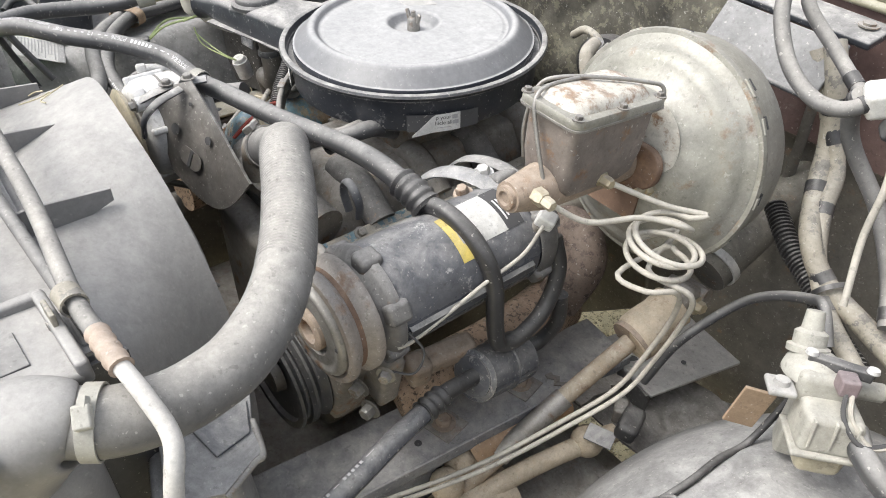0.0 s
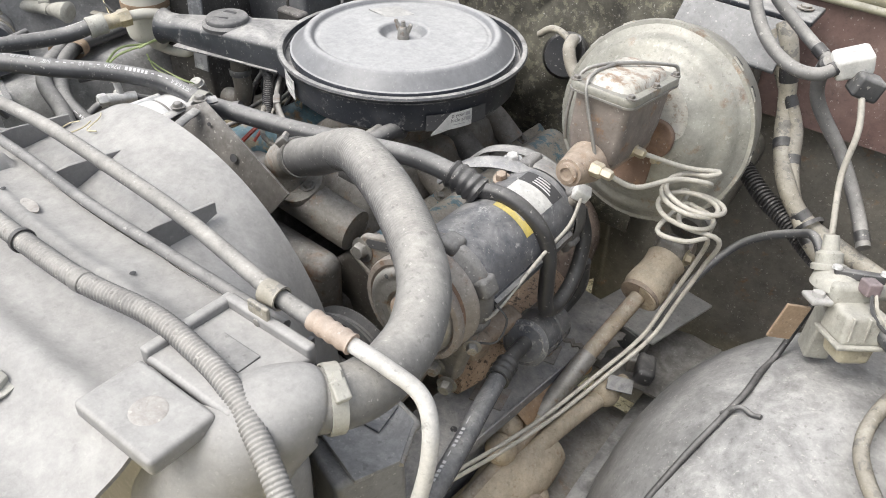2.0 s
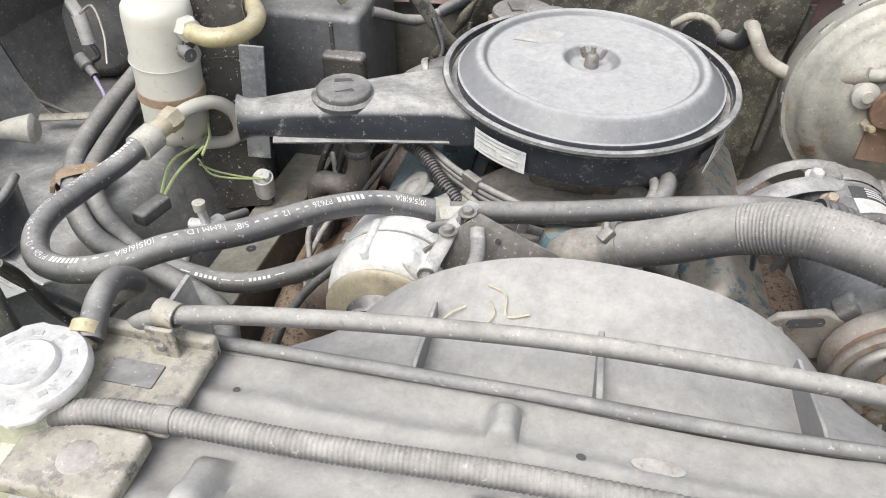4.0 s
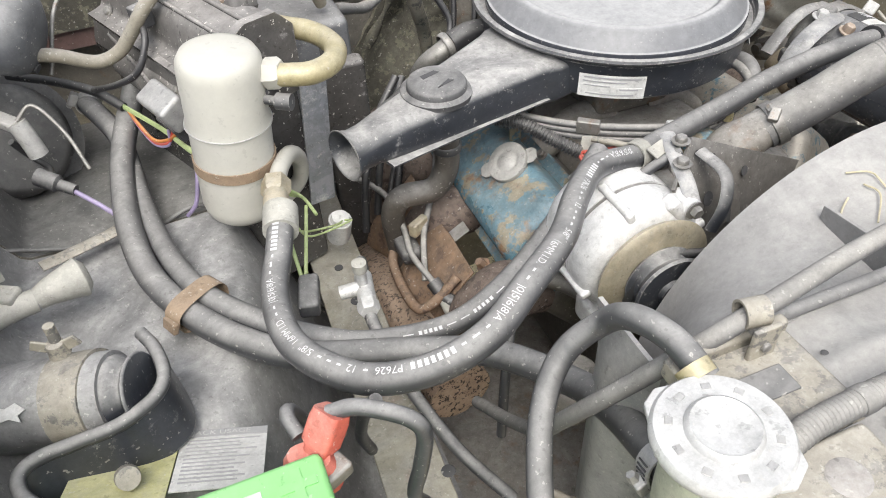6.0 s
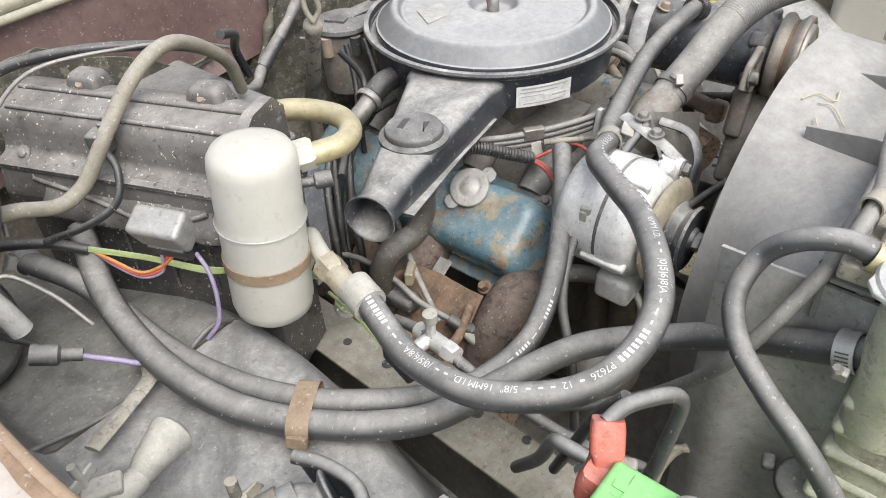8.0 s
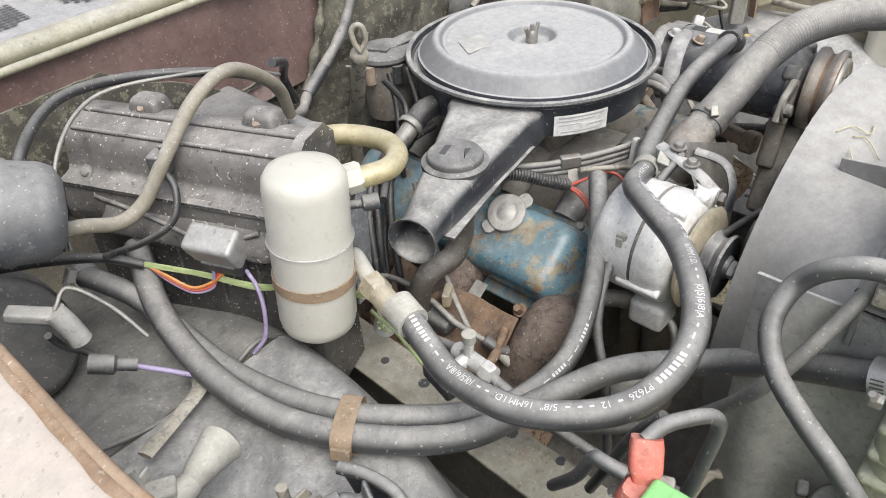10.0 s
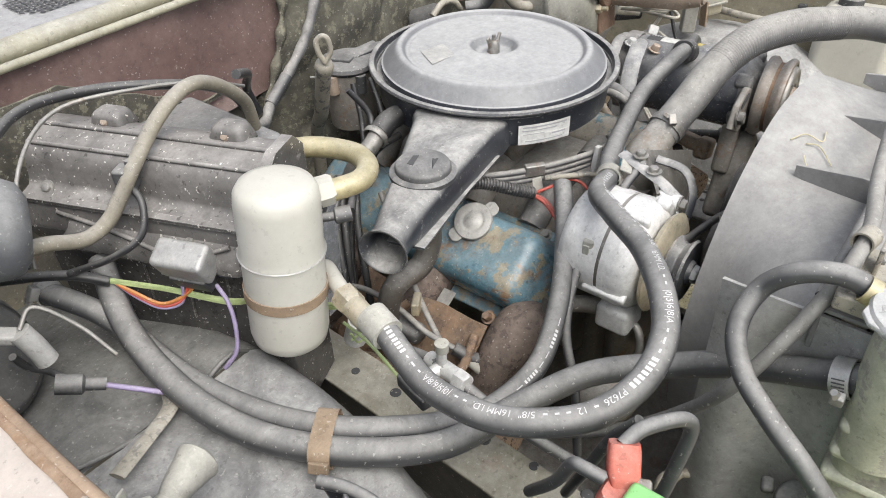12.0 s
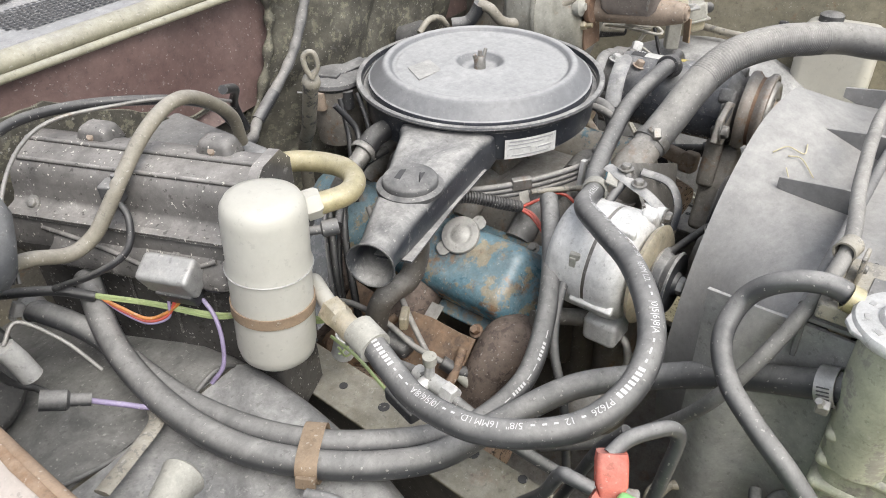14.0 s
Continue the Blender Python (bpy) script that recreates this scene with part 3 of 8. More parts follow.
part("flange", tube([(fender_edge(y) + 0.001, y, 1.0490 + 0.03 * (y + 0.3)) for y in (-1.0, -0.7, -0.52, -0.44, -0.36, -0.28, -0.1, 0.1, 0.32)], 0.0050, seg=10), M_RUSTEDGE, fender, "bare rusty inner edge")
part("edge_band", grid_sheet(lambda u, v: Vector((fender_edge(u) - v * (0.009 + 0.004 * noise.noise(Vector((u * 18, 0, 3)))), u, 1.0515 + 0.03 * (u + 0.3) + 0.002 * math.sin(v * 3.1))), -1.0, 0.32, 0, 1, 90, 4, 0.0015), M_RUSTEDGE, fender, "worn brown band along the edge")
part("skin", grid_sheet(lambda u, v: Vector((fender_edge(u) - v * 0.20, u, 1.050 + 0.03 * (u + 0.3) - 0.055 * v * v * 4)), -1.05, 0.34, 0, 1, 56, 14, 0.003), M_FENDER, fender)
part("inner_wall", grid_sheet(lambda u, v: Vector((-0.855 + v * (fender_edge(u) + 0.852) - 0.02 * (1 - v), u, 0.86 + v * 0.185 + 0.03 * (u + 0.3) * v)), -1.0, 0.34, 0, 1, 20, 6, 0.003), M_INNER, fender)
fender_d = thing("fender", "olive primer side panel of the engine bay", "fender", (0.9, -0.2, 0.9), kind="structure")
part("inner_panel", grid_sheet(lambda u, v: Vector((0.915, u, v)), -0.9, 0.33, 0.55, 1.06, 20, 8, 0.003), M_OLIVE, fender_d)
part("ledge", box(0.07, 1.2, 0.012, Matrix.Translation((0.945, -0.28, 1.06))), M_OLIVE, fender_d)
for y, z in ((-0.1, 0.93), (0.02, 0.90), (0.12, 0.97)):
    part("hole", lathe([(0, 0), (0.014, 0), (0.014, 0.002), (0, 0.002)], axis_to((-1, 0, 0), (0.913, y, z)), seg=18), M_INK, fender_d, "dark round hole")
part("stay", box(0.012, 0.016, 0.06, Matrix.Translation((0.905, 0.05, 0.93)), 0.002), M_INK, fender_d)

# frame rails and lower structure
rail_p = thing("frame_rail", "olive steel frame rail with round holes", "frame rail", (-0.46, -0.2, 0.6), kind="structure")
part("web", box(0.05, 1.3, 0.16, Matrix.Translation((-0.475, -0.3, 0.60)) @ Matrix.Rotation(radians(-3), 4, "Z"), 0.006), M_DARK, rail_p)
part("top_flange", box(0.070, 1.3, 0.006, Matrix.Translation((-0.480, -0.3, 0.690)) @ Matrix.Rotation(radians(-3), 4, "Z"), 0.002), M_OLIVE, rail_p)
for k in range(6):
    part("hole", lathe([(0, 0), (0.006 + 0.002 * (k % 2), 0), (0.006, 0.001), (0, 0.001)], Matrix.Translation((-0.470 + 0.0035 * k, -0.10 - 0.07 * k, 0.6935)), seg=12), M_INK, rail_p)
rail_d = thing("frame_rail", "black greasy frame rail below the compressor", "frame rail", (0.36, -0.3, 0.5), kind="structure")
part("web", box(0.065, 0.86, 0.14, Matrix.Translation((0.347, -0.36, 0.525)) @ Matrix.Rotation(radians(-7), 4, "Z"), 0.012), M_RAIL, rail_d)
part("top_flange", box(0.096, 0.80, 0.008, Matrix.Translation((0.3505, -0.340, 0.598)) @ Matrix.Rotation(radians(-7), 4, "Z"), 0.002), M_RAIL, rail_d)
part("splash_sheet", box(0.006, 1.3, 0.42, Matrix.Translation((-0.492, -0.3, 0.40)), 0.001), M_DARK, rail_p)
bolt(rail_d, (0.3705, -0.243, 0.605), (0, 0, 1), 0.011, 0.010, material=M_MC_BOSS)
bolt(rail_d, (0.384, -0.115, 0.605), (0, 0, 1), 0.011, 0.010, material=M_MC_BOSS)
part("gusset", box(0.13, 0.17, 0.006, pose(0.470, 0.120, 0.586, -2, -3, -14), 0.002), M_BAYSHEET, rail_d, "pale grey bracket plate with a round hole")
part("gusset_hole", lathe([(0, 0), (0.008, 0), (0.008, 0.0006), (0, 0.0008)], axis_to((0.05, 0, 1), (0.4485, 0.060, 0.5905)), 16), M_INK, rail_d)
part("gusset_hole", lathe([(0, 0), (0.004, 0), (0.004, 0.0006), (0, 0.0008)], axis_to((0.05, 0, 1), (0.500, 0.115, 0.5915)), 12), M_INK, rail_d)
part("gusset_lip", box(0.11, 0.008, 0.05, pose(0.452, 0.041, 0.560, 0, 0, -14), 0.002), M_INNER, rail_d)
part("rail_lip", box(0.004, 0.80, 0.022, Matrix.Translation((0.400, -0.346, 0.596)) @ Matrix.Rotation(radians(-7), 4, "Z"), 0.0015), M_RAIL, rail_d)
for px_, py_ in ((0.371, -0.243), (0.384, -0.115)):
    part("bolt_plate", box(0.050, 0.044, 0.003, Matrix.Translation((px_, py_, 0.6035)) @ Matrix.Rotation(radians(12), 4, "Z"), 0.001), M_CAST, rail_d, "pale worn square washer plate")
for px_, py_ in ((0.374, -0.289), (0.367, -0.327)):
    part("rail_hole", lathe([(0, 0), (0.005, 0), (0.005, 0.0006), (0, 0.0008)], Matrix.Translation((px_, py_, 0.6022)), 14), M_INK, rail_d)
part("dirt_shelf", grid_sheet(lambda u, v: Vector((u, v, 0.455 + 0.006 * noise.noise(Vector((u * 30, v * 30, 3))))), 0.39, 0.60, -0.34, -0.03, 14, 22, 0.004), M_CAST, rail_d, "dark greasy sheet beside the rail")
part("rear_shelf", grid_sheet(lambda u, v: Vector((u, -0.035 + v * (0.085 + 1.3 * min(0.07, max(0.0, u - 0.335))), 0.545 + 0.004 * noise.noise(Vector((u * 30, v * 6, 7))))), 0.325, 0.60, 0, 1, 20, 10, 0.004), M_DARK, rail_d, "dark sheet behind the rail's end")
part("rust_flake", grid_sheet(lambda u, v: Vector((0.395 + 0.07 * u + 0.012 * noise.noise(Vector((v * 9, 0, 1))), -0.075 + 0.10 * v + 0.012 * noise.noise(Vector((u * 9, 4, 1))), 0.6045 - 0.02 * v)), 0, 1, 0, 1, 10, 10, 0.002), M_CAST, rail_d, "crumbling dusty scale")
solo("engine_cradle", box(0.79, 0.66, 0.05, Matrix.Translation((-0.045, -0.24, 0.33)), 0.012), M_CAST, "dirty engine cradle plate under the engine", "engine cradle", kind="structure")
solo("lower_arm_plate", box(0.24, 0.46, 0.03, Matrix.Translation((0.51, -0.20, 0.40)), 0.01), M_CAST, "dirty suspension arm low beside the frame rail", "suspension arm", kind="structure")
solo("crossmember", box(0.9, 0.12, 0.09, Matrix.Translation((0, -0.52, 0.36)), 0.012), M_DARK, "dark greasy cross member low under the engine", "cross member", kind="structure")

# ---- engine ----
engine = thing("engine_block", "greasy dark cast iron engine block with blue paint remains", "engine", (0, -0.03, 0.6))
part("crankcase", box(0.26, 0.52, 0.30, Matrix.Translation((0, -0.03, 0.52)), 0.02), M_DARK, engine)
for s in (-1, 1):
    part("cylinder_bank", box(0.15, 0.50, 0.17, Matrix.Translation((0.135 * s, -0.02, 0.66)) @ Matrix.Rotation(radians(42 * s), 4, "Y"), 0.012), M_DARK, engine)
part("intake_manifold", box(0.24, 0.44, 0.07, Matrix.Translation((0, -0.02, 0.775)), 0.015, taper=0.8), M_CAST, engine)
part("carburetor", join(box(0.13, 0.17, 0.075, Matrix.Translation((0, 0.0, 0.845)), 0.01), lathe([(0.05, 0.85), (0.062, 0.88), (0.05, 0.884)], seg=24)), M_CAST, engine, "dull zinc carburettor under the filter")
part("timing_cover", box(0.22, 0.05, 0.26, Matrix.Translation((0.02, -0.305, 0.63)), 0.02), M_CAST, engine)
for s in (-1, 1):
    for k in range(4):
        part("intake_runner", tube([(0.03 * s, -0.17 + 0.105 * k, 0.80), (0.085 * s, -0.17 + 0.105 * k, 0.805), (0.14 * s, -0.17 + 0.105 * k, 0.77)], 0.022, seg=12), M_CAST if k % 2 else M_HEAD, engine)
housing = thing("thermostat_housing", "brown-stained cast thermostat housing", "housing", (0.02, -0.28, 0.86))
part("neck", tube([(0.060, -0.285, 0.893), (0.030, -0.279, 0.875), (0.005, -0.271, 0.850), (0.0, -0.265, 0.80)], lambda u: 0.021 + 0.014 * u, seg=18), M_CAST, housing)
part("flange", prism(round_rect(0.12, 0.07, 0.03), 0.012, Matrix.Translation((0.0, -0.262, 0.815)) @ Matrix.Rotation(radians(20), 4, "X")), M_CAST, housing)
for dx in (-0.045, 0.045):
    bolt(housing, (dx, -0.265, 0.828), (0, -0.3, 1))
part("water_passage", tube([(-0.10, -0.25, 0.79), (0, -0.262, 0.80), (0.12, -0.25, 0.78)], 0.032, seg=16), M_CAST, housing)


def valve_cover(s, body_mat, y0, y1, label):
    cover = thing("valve_cover", label, "valve cover", (0.225 * s, -0.03, 0.74), group="valve covers")
    m = Matrix.Translation((0.225 * s, (y0 + y1) / 2, 0.762)) @ Matrix.Rotation(radians(36 * s), 4, "Y")
    ln = y1 - y0
    bm = box(0.125, ln, 0.074, m @ Matrix.Translation((0, 0, -0.0055)), 0.022, 5, taper=0.84)
    part("body", bm, body_mat, cover)
    part("flange", box(0.155, ln + 0.026, 0.008, m @ Matrix.Translation((0, 0, -0.042)), 0.0035), body_mat, cover)
    for k in range(4):
        y = -ln / 2 + 0.06 + (ln - 0.12) * k / 3
        for side in (-1, 1):
            p = m @ Vector((side * 0.069, y, -0.0375))
            bolt(cover, p, m.to_3x3() @ Vector((0, 0, 1)), 0.0065, 0.006)
    return cover, m


vcp, m_vc = valve_cover(-1, M_BLUE, -0.262, 0.22, "flaking blue painted valve cover with bare metal patches")
M_CAP = mat("dull_cap_metal", (0.42, 0.415, 0.395), (0.33, 0.325, 0.305), rough=0.5, metal=0.3, dust=0.3, stain=20, scuff=0.2)
cap_m = axis_to((-0.60, -0.14, 0.79), (-0.222, -0.122, 0.809), 50)
part("oil_cap", join(lathe([(0.017, -0.03), (0.019, -0.004), (0.028, -0.003), (0.0295, 0.001), (0.028, 0.005), (0.020, 0.0065), (0.017, 0.005), (0.013, 0.005), (0.010, 0.008), (0, 0.009)], cap_m, 36),
     prism([(-0.042, -0.006), (-0.036, -0.011), (0.036, -0.011), (0.042, -0.006), (0.042, 0.006), (0.036, 0.011), (-0.036, 0.011), (-0.042, 0.006)], 0.003, cap_m @ Matrix.Translation((0, 0, -0.002)))), M_CAP, vcp, "dull zinc twist-on oil filler cap")
part("blue_bracket", join(box(0.018, 0.05, 0.004, Matrix.Translation((-0.185, -0.055, 0.845)) @ Matrix.Rotation(radians(20), 4, "Z")), box(0.018, 0.004, 0.04, Matrix.Translation((-0.19, -0.078, 0.828)))), M_BLUE, vcp)
part("flange_clip", box(0.03, 0.022, 0.002, Matrix.Translation((-0.300, -0.125, 0.715)) @ Matrix.Rotation(radians(-30), 4, "Y"), 0.0006), M_STEEL, vcp)
vcd, m_vd = valve_cover(1, mat("plated_cover_blue_flecks", (0.46, 0.42, 0.35), (0.36, 0.33, 0.28), rough=0.32, metal=0.6, dust=0.4, stain=11, chips=(0.06, 0.20, 0.27)), -0.27, 0.22, "bare metal valve cover with blue paint flecks beside the compressor")

M_SCALE_D = mat("dark_scaly_iron", (0.105, 0.082, 0.068), (0.15, 0.11, 0.09), rough=0.8, dust=0.35, stain=26, bump=0.6, chips=(0.05, 0.035, 0.03), dust_col=(0.34, 0.28, 0.24))
manifold = thing("exhaust_manifold", "rusty brown cast exhaust manifold with tan heat shield", "exhaust manifold", (-0.32, -0.1, 0.66))
for y in (-0.250, -0.07, 0.06, 0.18):
    part("runner", tube([(-0.235, y, 0.690), (-0.285, y, 0.708), (-0.330, y + 0.01, 0.680), (-0.340, y + 0.02, 0.61)], lambda u: 0.036 - 0.005 * math.cos(u * 9), seg=18, n=6), M_SCALE_D, manifold)
part("log", tube([(-0.335, -0.25, 0.62), (-0.34, -0.1, 0.61), (-0.335, 0.08, 0.60), (-0.32, 0.2, 0.57)], 0.036, seg=16), M_RUST, manifold)
part("shield", grid_sheet(lambda u, v: Vector((-0.315 - 0.075 * math.sin(v * 1.5) - 0.012 * math.sin(u * 40) * (v > 0.3), u, 0.720 - 0.11 * v + 0.006 * noise.noise(Vector((u * 25, v * 4, 0))))), -0.212, 0.02, 0, 1, 26, 10, 0.002), M_RUST_PALE, manifold, "tan rusted sheet heat shield")
part("shield_rim", tube([(-0.335, -0.205, 0.714), (-0.372, -0.212, 0.690), (-0.392, -0.20, 0.674), (-0.396, -0.15, 0.670), (-0.390, -0.095, 0.676), (-0.362, -0.075, 0.698), (-0.335, -0.085, 0.714)], 0.007, seg=10), M_RUST_PALE, manifold)
for y in (-0.20, -0.02):
    bolt(manifold, (-0.295, y, 0.715), (-0.6, 0, 0.8), 0.007, 0.012, material=M_RUST)
part("speckled_pipe", tube([(-0.375, -0.30, 0.60), (-0.385, -0.2, 0.60), (-0.395, -0.06, 0.58), (-0.38, 0.1, 0.5)], 0.045, seg=18), M_SCALE, manifold)
manifold_d = thing("exhaust_manifold", "speckled rusty exhaust manifold below the compressor", "exhaust manifold", (0.33, -0.1, 0.64))
part("log", tube([(0.318, -0.285, 0.650), (0.33, -0.24, 0.655), (0.338, -0.13, 0.655), (0.335, -0.06, 0.655), (0.315, 0.0, 0.63), (0.29, 0.06, 0.58)], lambda u: 0.036 + 0.008 * u, seg=18), M_SCALE, manifold_d)
part("elbow", tube([(0.25, 0.05, 0.72), (0.30, 0.06, 0.745), (0.34, 0.04, 0.72), (0.335, 0.0, 0.66)], 0.034, seg=18), M_SCALE_D, manifold_d)

# wires and plug boots by the manifold
plug = thing("spark_plug_wire", "grey spark plug wires with black boots by the manifold", "wire", (-0.36, -0.15, 0.72))
part("lead", tube([(-0.405, 0.045, 0.735), (-0.375, -0.03, 0.742), (-0.372, -0.10, 0.735), (-0.378, -0.15, 0.725), (-0.365, -0.19, 0.705)], 0.0045, seg=8), M_HOSE_PALE, plug)
part("lead", tube([(-0.265, 0.02, 0.83), (-0.285, -0.02, 0.79), (-0.315, -0.07, 0.755), (-0.352, -0.13, 0.735), (-0.372, -0.18, 0.70)], 0.0045, seg=8), M_HOSE_PALE, plug)
part("boot", tube([(-0.365, -0.19, 0.705), (-0.355, -0.215, 0.690), (-0.335, -0.23, 0.682)], 0.010, seg=12), M_RUBBER_D, plug)
part("tip", tube([(-0.36, -0.205, 0.697), (-0.352, -0.24, 0.668)], 0.009, seg=12, n=2), M_CREAM, plug)
part("boot", box(0.03, 0.05, 0.025, Matrix.Translation((-0.372, -0.115, 0.705)), 0.008), M_PLASTIC, plug)
part("holder", box(0.03, 0.012, 0.022, Matrix.Translation((-0.355, -0.118, 0.742)) @ Matrix.Rotation(radians(30), 4, "Z"), 0.003), M_BRASS, plug)

# ---- air cleaner ----
ac = thing("air_cleaner", "dusty black round air cleaner with snorkel and torn labels", "air cleaner", (0, 0, 0.88))
part("tray", lathe([(0, 0.884), (0.06, 0.884), (0.165, 0.884), (0.178, 0.887), (0.184, 0.893), (0.187, 0.93), (0.189, 0.9405), (0.194, 0.9425), (0.199, 0.944), (0.2005, 0.947), (0.199, 0.9503), (0.195, 0.9515), (0.1915, 0.950), (0.190, 0.944), (0.1885, 0.936), (0.12, 0.9355), (0, 0.9355)], seg=96), M_BLACK, ac)
part("lid", lathe([(0.1805, 0.9370), (0.1808, 0.9470), (0.1800, 0.9490), (0.1780, 0.9496), (0.1765, 0.9503), (0.1755, 0.9520), (0.1590, 0.9675), (0.1562, 0.9703), (0.1525, 0.9722), (0.1480, 0.9722), (0.1445, 0.9700), (0.1420, 0.9664), (0.1395, 0.9648), (0.1365, 0.9645), (0.1340, 0.9655), (0.1310, 0.9660), (0.125, 0.9655), (0.095, 0.9660), (0.07, 0.9675), (0.052, 0.9692), (0.044, 0.9708), (0.040, 0.9706), (0.036, 0.9680), (0.030, 0.9605), (0.024, 0.9580), (0.012, 0.9575), (0, 0.9575)], seg=96), M_LID, ac, "chalky black pressed lid")
wing = part("wing_nut", join(lathe([(0, 0.957), (0.010, 0.957), (0.009, 0.972), (0.0060, 0.977), (0, 0.977)], seg=16),
     box(0.007, 0.0045, 0.018, pose(0.0130, 0, 0.977, 0, 24, 0), 0.002), box(0.007, 0.0045, 0.018, pose(-0.0130, 0, 0.977, 0, -24, 0), 0.002)), M_STEEL, ac, "dull steel wing nut")
part("stud", lathe([(0, 0.972), (0.0034, 0.972), (0.0034, 0.986), (0, 0.987)], seg=12), M_STEEL, wing)
sd = Vector((-0.9441, -0.3297, 0))
sn = Vector((0.3297, -0.9441, 0))


def snork(s, w, zc, h, power):
    ring = []
    for k in range(32):
        a = 2 * math.pi * k / 32
        c, n = math.cos(a), math.sin(a)
        ring.append(sd * s + sn * (w / 2) * math.copysign(abs(c) ** (2 / power), c) + Vector((0, 0, zc - 0.038 * s + h / 2 * math.copysign(abs(n) ** (2 / power), n))))
    return ring


def loft(rings, close=True):
    bm = bmesh.new()
    vs = [[bm.verts.new(p) for p in r] for r in rings]
    for a, b in zip(vs, vs[1:]):
        for k in range(len(a)):
            bm.faces.new((a[k], a[(k + 1) % len(a)], b[(k + 1) % len(a)], b[k]))
    if close:
        bm.faces.new(vs[0])
        bm.faces.new(vs[-1])
    return bm


snorkel = part("snorkel", loft([snork(0.150, 0.150, 0.914, 0.058, 6), snork(0.188, 0.140, 0.914, 0.060, 6), snork(0.205, 0.125, 0.915, 0.060, 6), snork(0.30, 0.092, 0.916, 0.058, 5), snork(0.40, 0.062, 0.918, 0.052, 3.4), snork(0.440, 0.052, 0.919, 0.050, 2.2), snork(0.458, 0.051, 0.920, 0.051, 2), snork(0.468, 0.057, 0.920, 0.058, 2), snork(0.4725, 0.0625, 0.920, 0.064, 2), snork(0.4732, 0.0605, 0.920, 0.062, 2), snork(0.4720, 0.055, 0.920, 0.056, 2), snork(0.462, 0.047, 0.920, 0.047, 2), snork(0.38, 0.044, 0.918, 0.040, 2)], True), M_BLACK, ac, "dusty black intake snorkel with flared mouth")
# Black disc that paints the shade deep in the snorkel's mouth.
part("mouth_dark", lathe([(0, 0), (0.021, 0), (0.021, 0.001), (0, 0.001)], axis_to(sd, sd * 0.39 + Vector((0, 0, 0.904)))), M_INK, snorkel)
part("seam", loft([snork(0.20, 0.136, 0.897, 0.004, 6), snork(0.30, 0.100, 0.897, 0.004, 6), snork(0.43, 0.072, 0.900, 0.004, 6)]), M_BLACK, snorkel)
vm = sd * 0.332 + Vector((0, 0, -0.0126))
motor = part("vacuum_motor", lathe([(0.0, 0.936), (0.044, 0.938), (0.044, 0.944), (0.041, 0.946), (0.037, 0.947), (0.0365, 0.9525), (0.034, 0.9560), (0.024, 0.9572), (0, 0.9575)], Matrix.Translation(vm), 40), M_PLASTIC, ac, "round vacuum motor with two slots")
for s in (-1, 1):
    part("slot", prism([(0.013 * s - 0.0035, -0.013), (0.013 * s + 0.0035, -0.010), (0.013 * s + 0.0045 * s, 0.011), (0.013 * s - 0.004, 0.013)][::1], 0.0012, Matrix.Translation(vm + Vector((0, 0, 0.9566))) @ Matrix.Rotation(radians(110), 4, "Z"), 0), M_INK, motor)


def on_tray(a0, a1, z0, z1, r=0.1895, n=14, lift=0.0012, skew=0.0):
    return grid_sheet(lambda u, v: Vector(((r + lift) * math.cos(radians(u)), (r + lift) * math.sin(radians(u)), v + skew * (u - a0))), a0, a1, z0, z1, n, 2, 0.0006)


sticker = part("label_plate", on_tray(226, 251, 0.894, 0.9250), M_PAPER, ac, "worn silver emission label with unreadable print")
for k, (a, b, z, h) in enumerate(((228, 249, 0.9205, 0.0022), (227.5, 244, 0.9155, 0.0016), (228, 238, 0.9100, 0.001), (229, 247, 0.8985, 0.0012), (241.5, 248.5, 0.9055, 0.0025))):
    part("print_bar", on_tray(a, b, z, z + h, lift=0.0022, n=8), M_GREY_INK, sticker)
part("white_band", on_tray(227.5, 250, 0.9020, 0.9090, lift=0.0019, n=8), M_LABEL_W, sticker)
part("old_label", on_tray(-38, -8, 0.893, 0.918, lift=0.0011), M_INK, ac, "black remains of an old label")


def torn(u, v):
    a = -36 + 20 * u
    lo = 0.8905 + 0.002 * u
    return Vector(((0.191 + 0.010 * max(0, 0.45 - u)) * math.cos(radians(a)), (0.191 + 0.010 * max(0, 0.45 - u)) * math.sin(radians(a)), lo + v * (0.002 + 0.024 * min(1, u * 2.1)) - 0.008 * max(0, 0.4 - u)))


flag = part("torn_label", grid_sheet(torn, 0, 1, 0, 1, 14, 4, 0.0006), M_LABEL_W, ac, "white peeling paper label, half torn off")


def wrap_text(words, size, a0, z, r):
    bm = text_mesh(words, size)
    for v in bm.verts:
        a = radians(a0) + v.co.x / r
        v.co = Vector((r * math.cos(a), r * math.sin(a), z + v.co.y))
    return bm


part("words", wrap_text("p your", 0.0082, -26.4, 0.9135, 0.1925), M_INK, flag)
part("words", wrap_text("hicle all", 0.0082, -26.8, 0.9055, 0.1925), M_INK, flag)
for a, z in ((-19.6, 0.9105), (-19.2, 0.9025)):
    part("logo_bar", on_tray(a, a + 2.2, z, z + 0.0055, lift=0.0035, n=3), M_GREY_INK, flag)
part("print_bar", on_tray(-26, -20, 0.8985, 0.8993, lift=0.0035, n=5), M_GREY_INK, flag)
part("pale_sticker", prism([(-0.112, 0.035), (-0.085, 0.080), (-0.040, 0.072), (-0.060, 0.030)], 0.0008, Matrix.Translation((0, 0, 0.9668)), 0.0002), M_BAYSHEET, ac, "faded whitish patch on the lid")
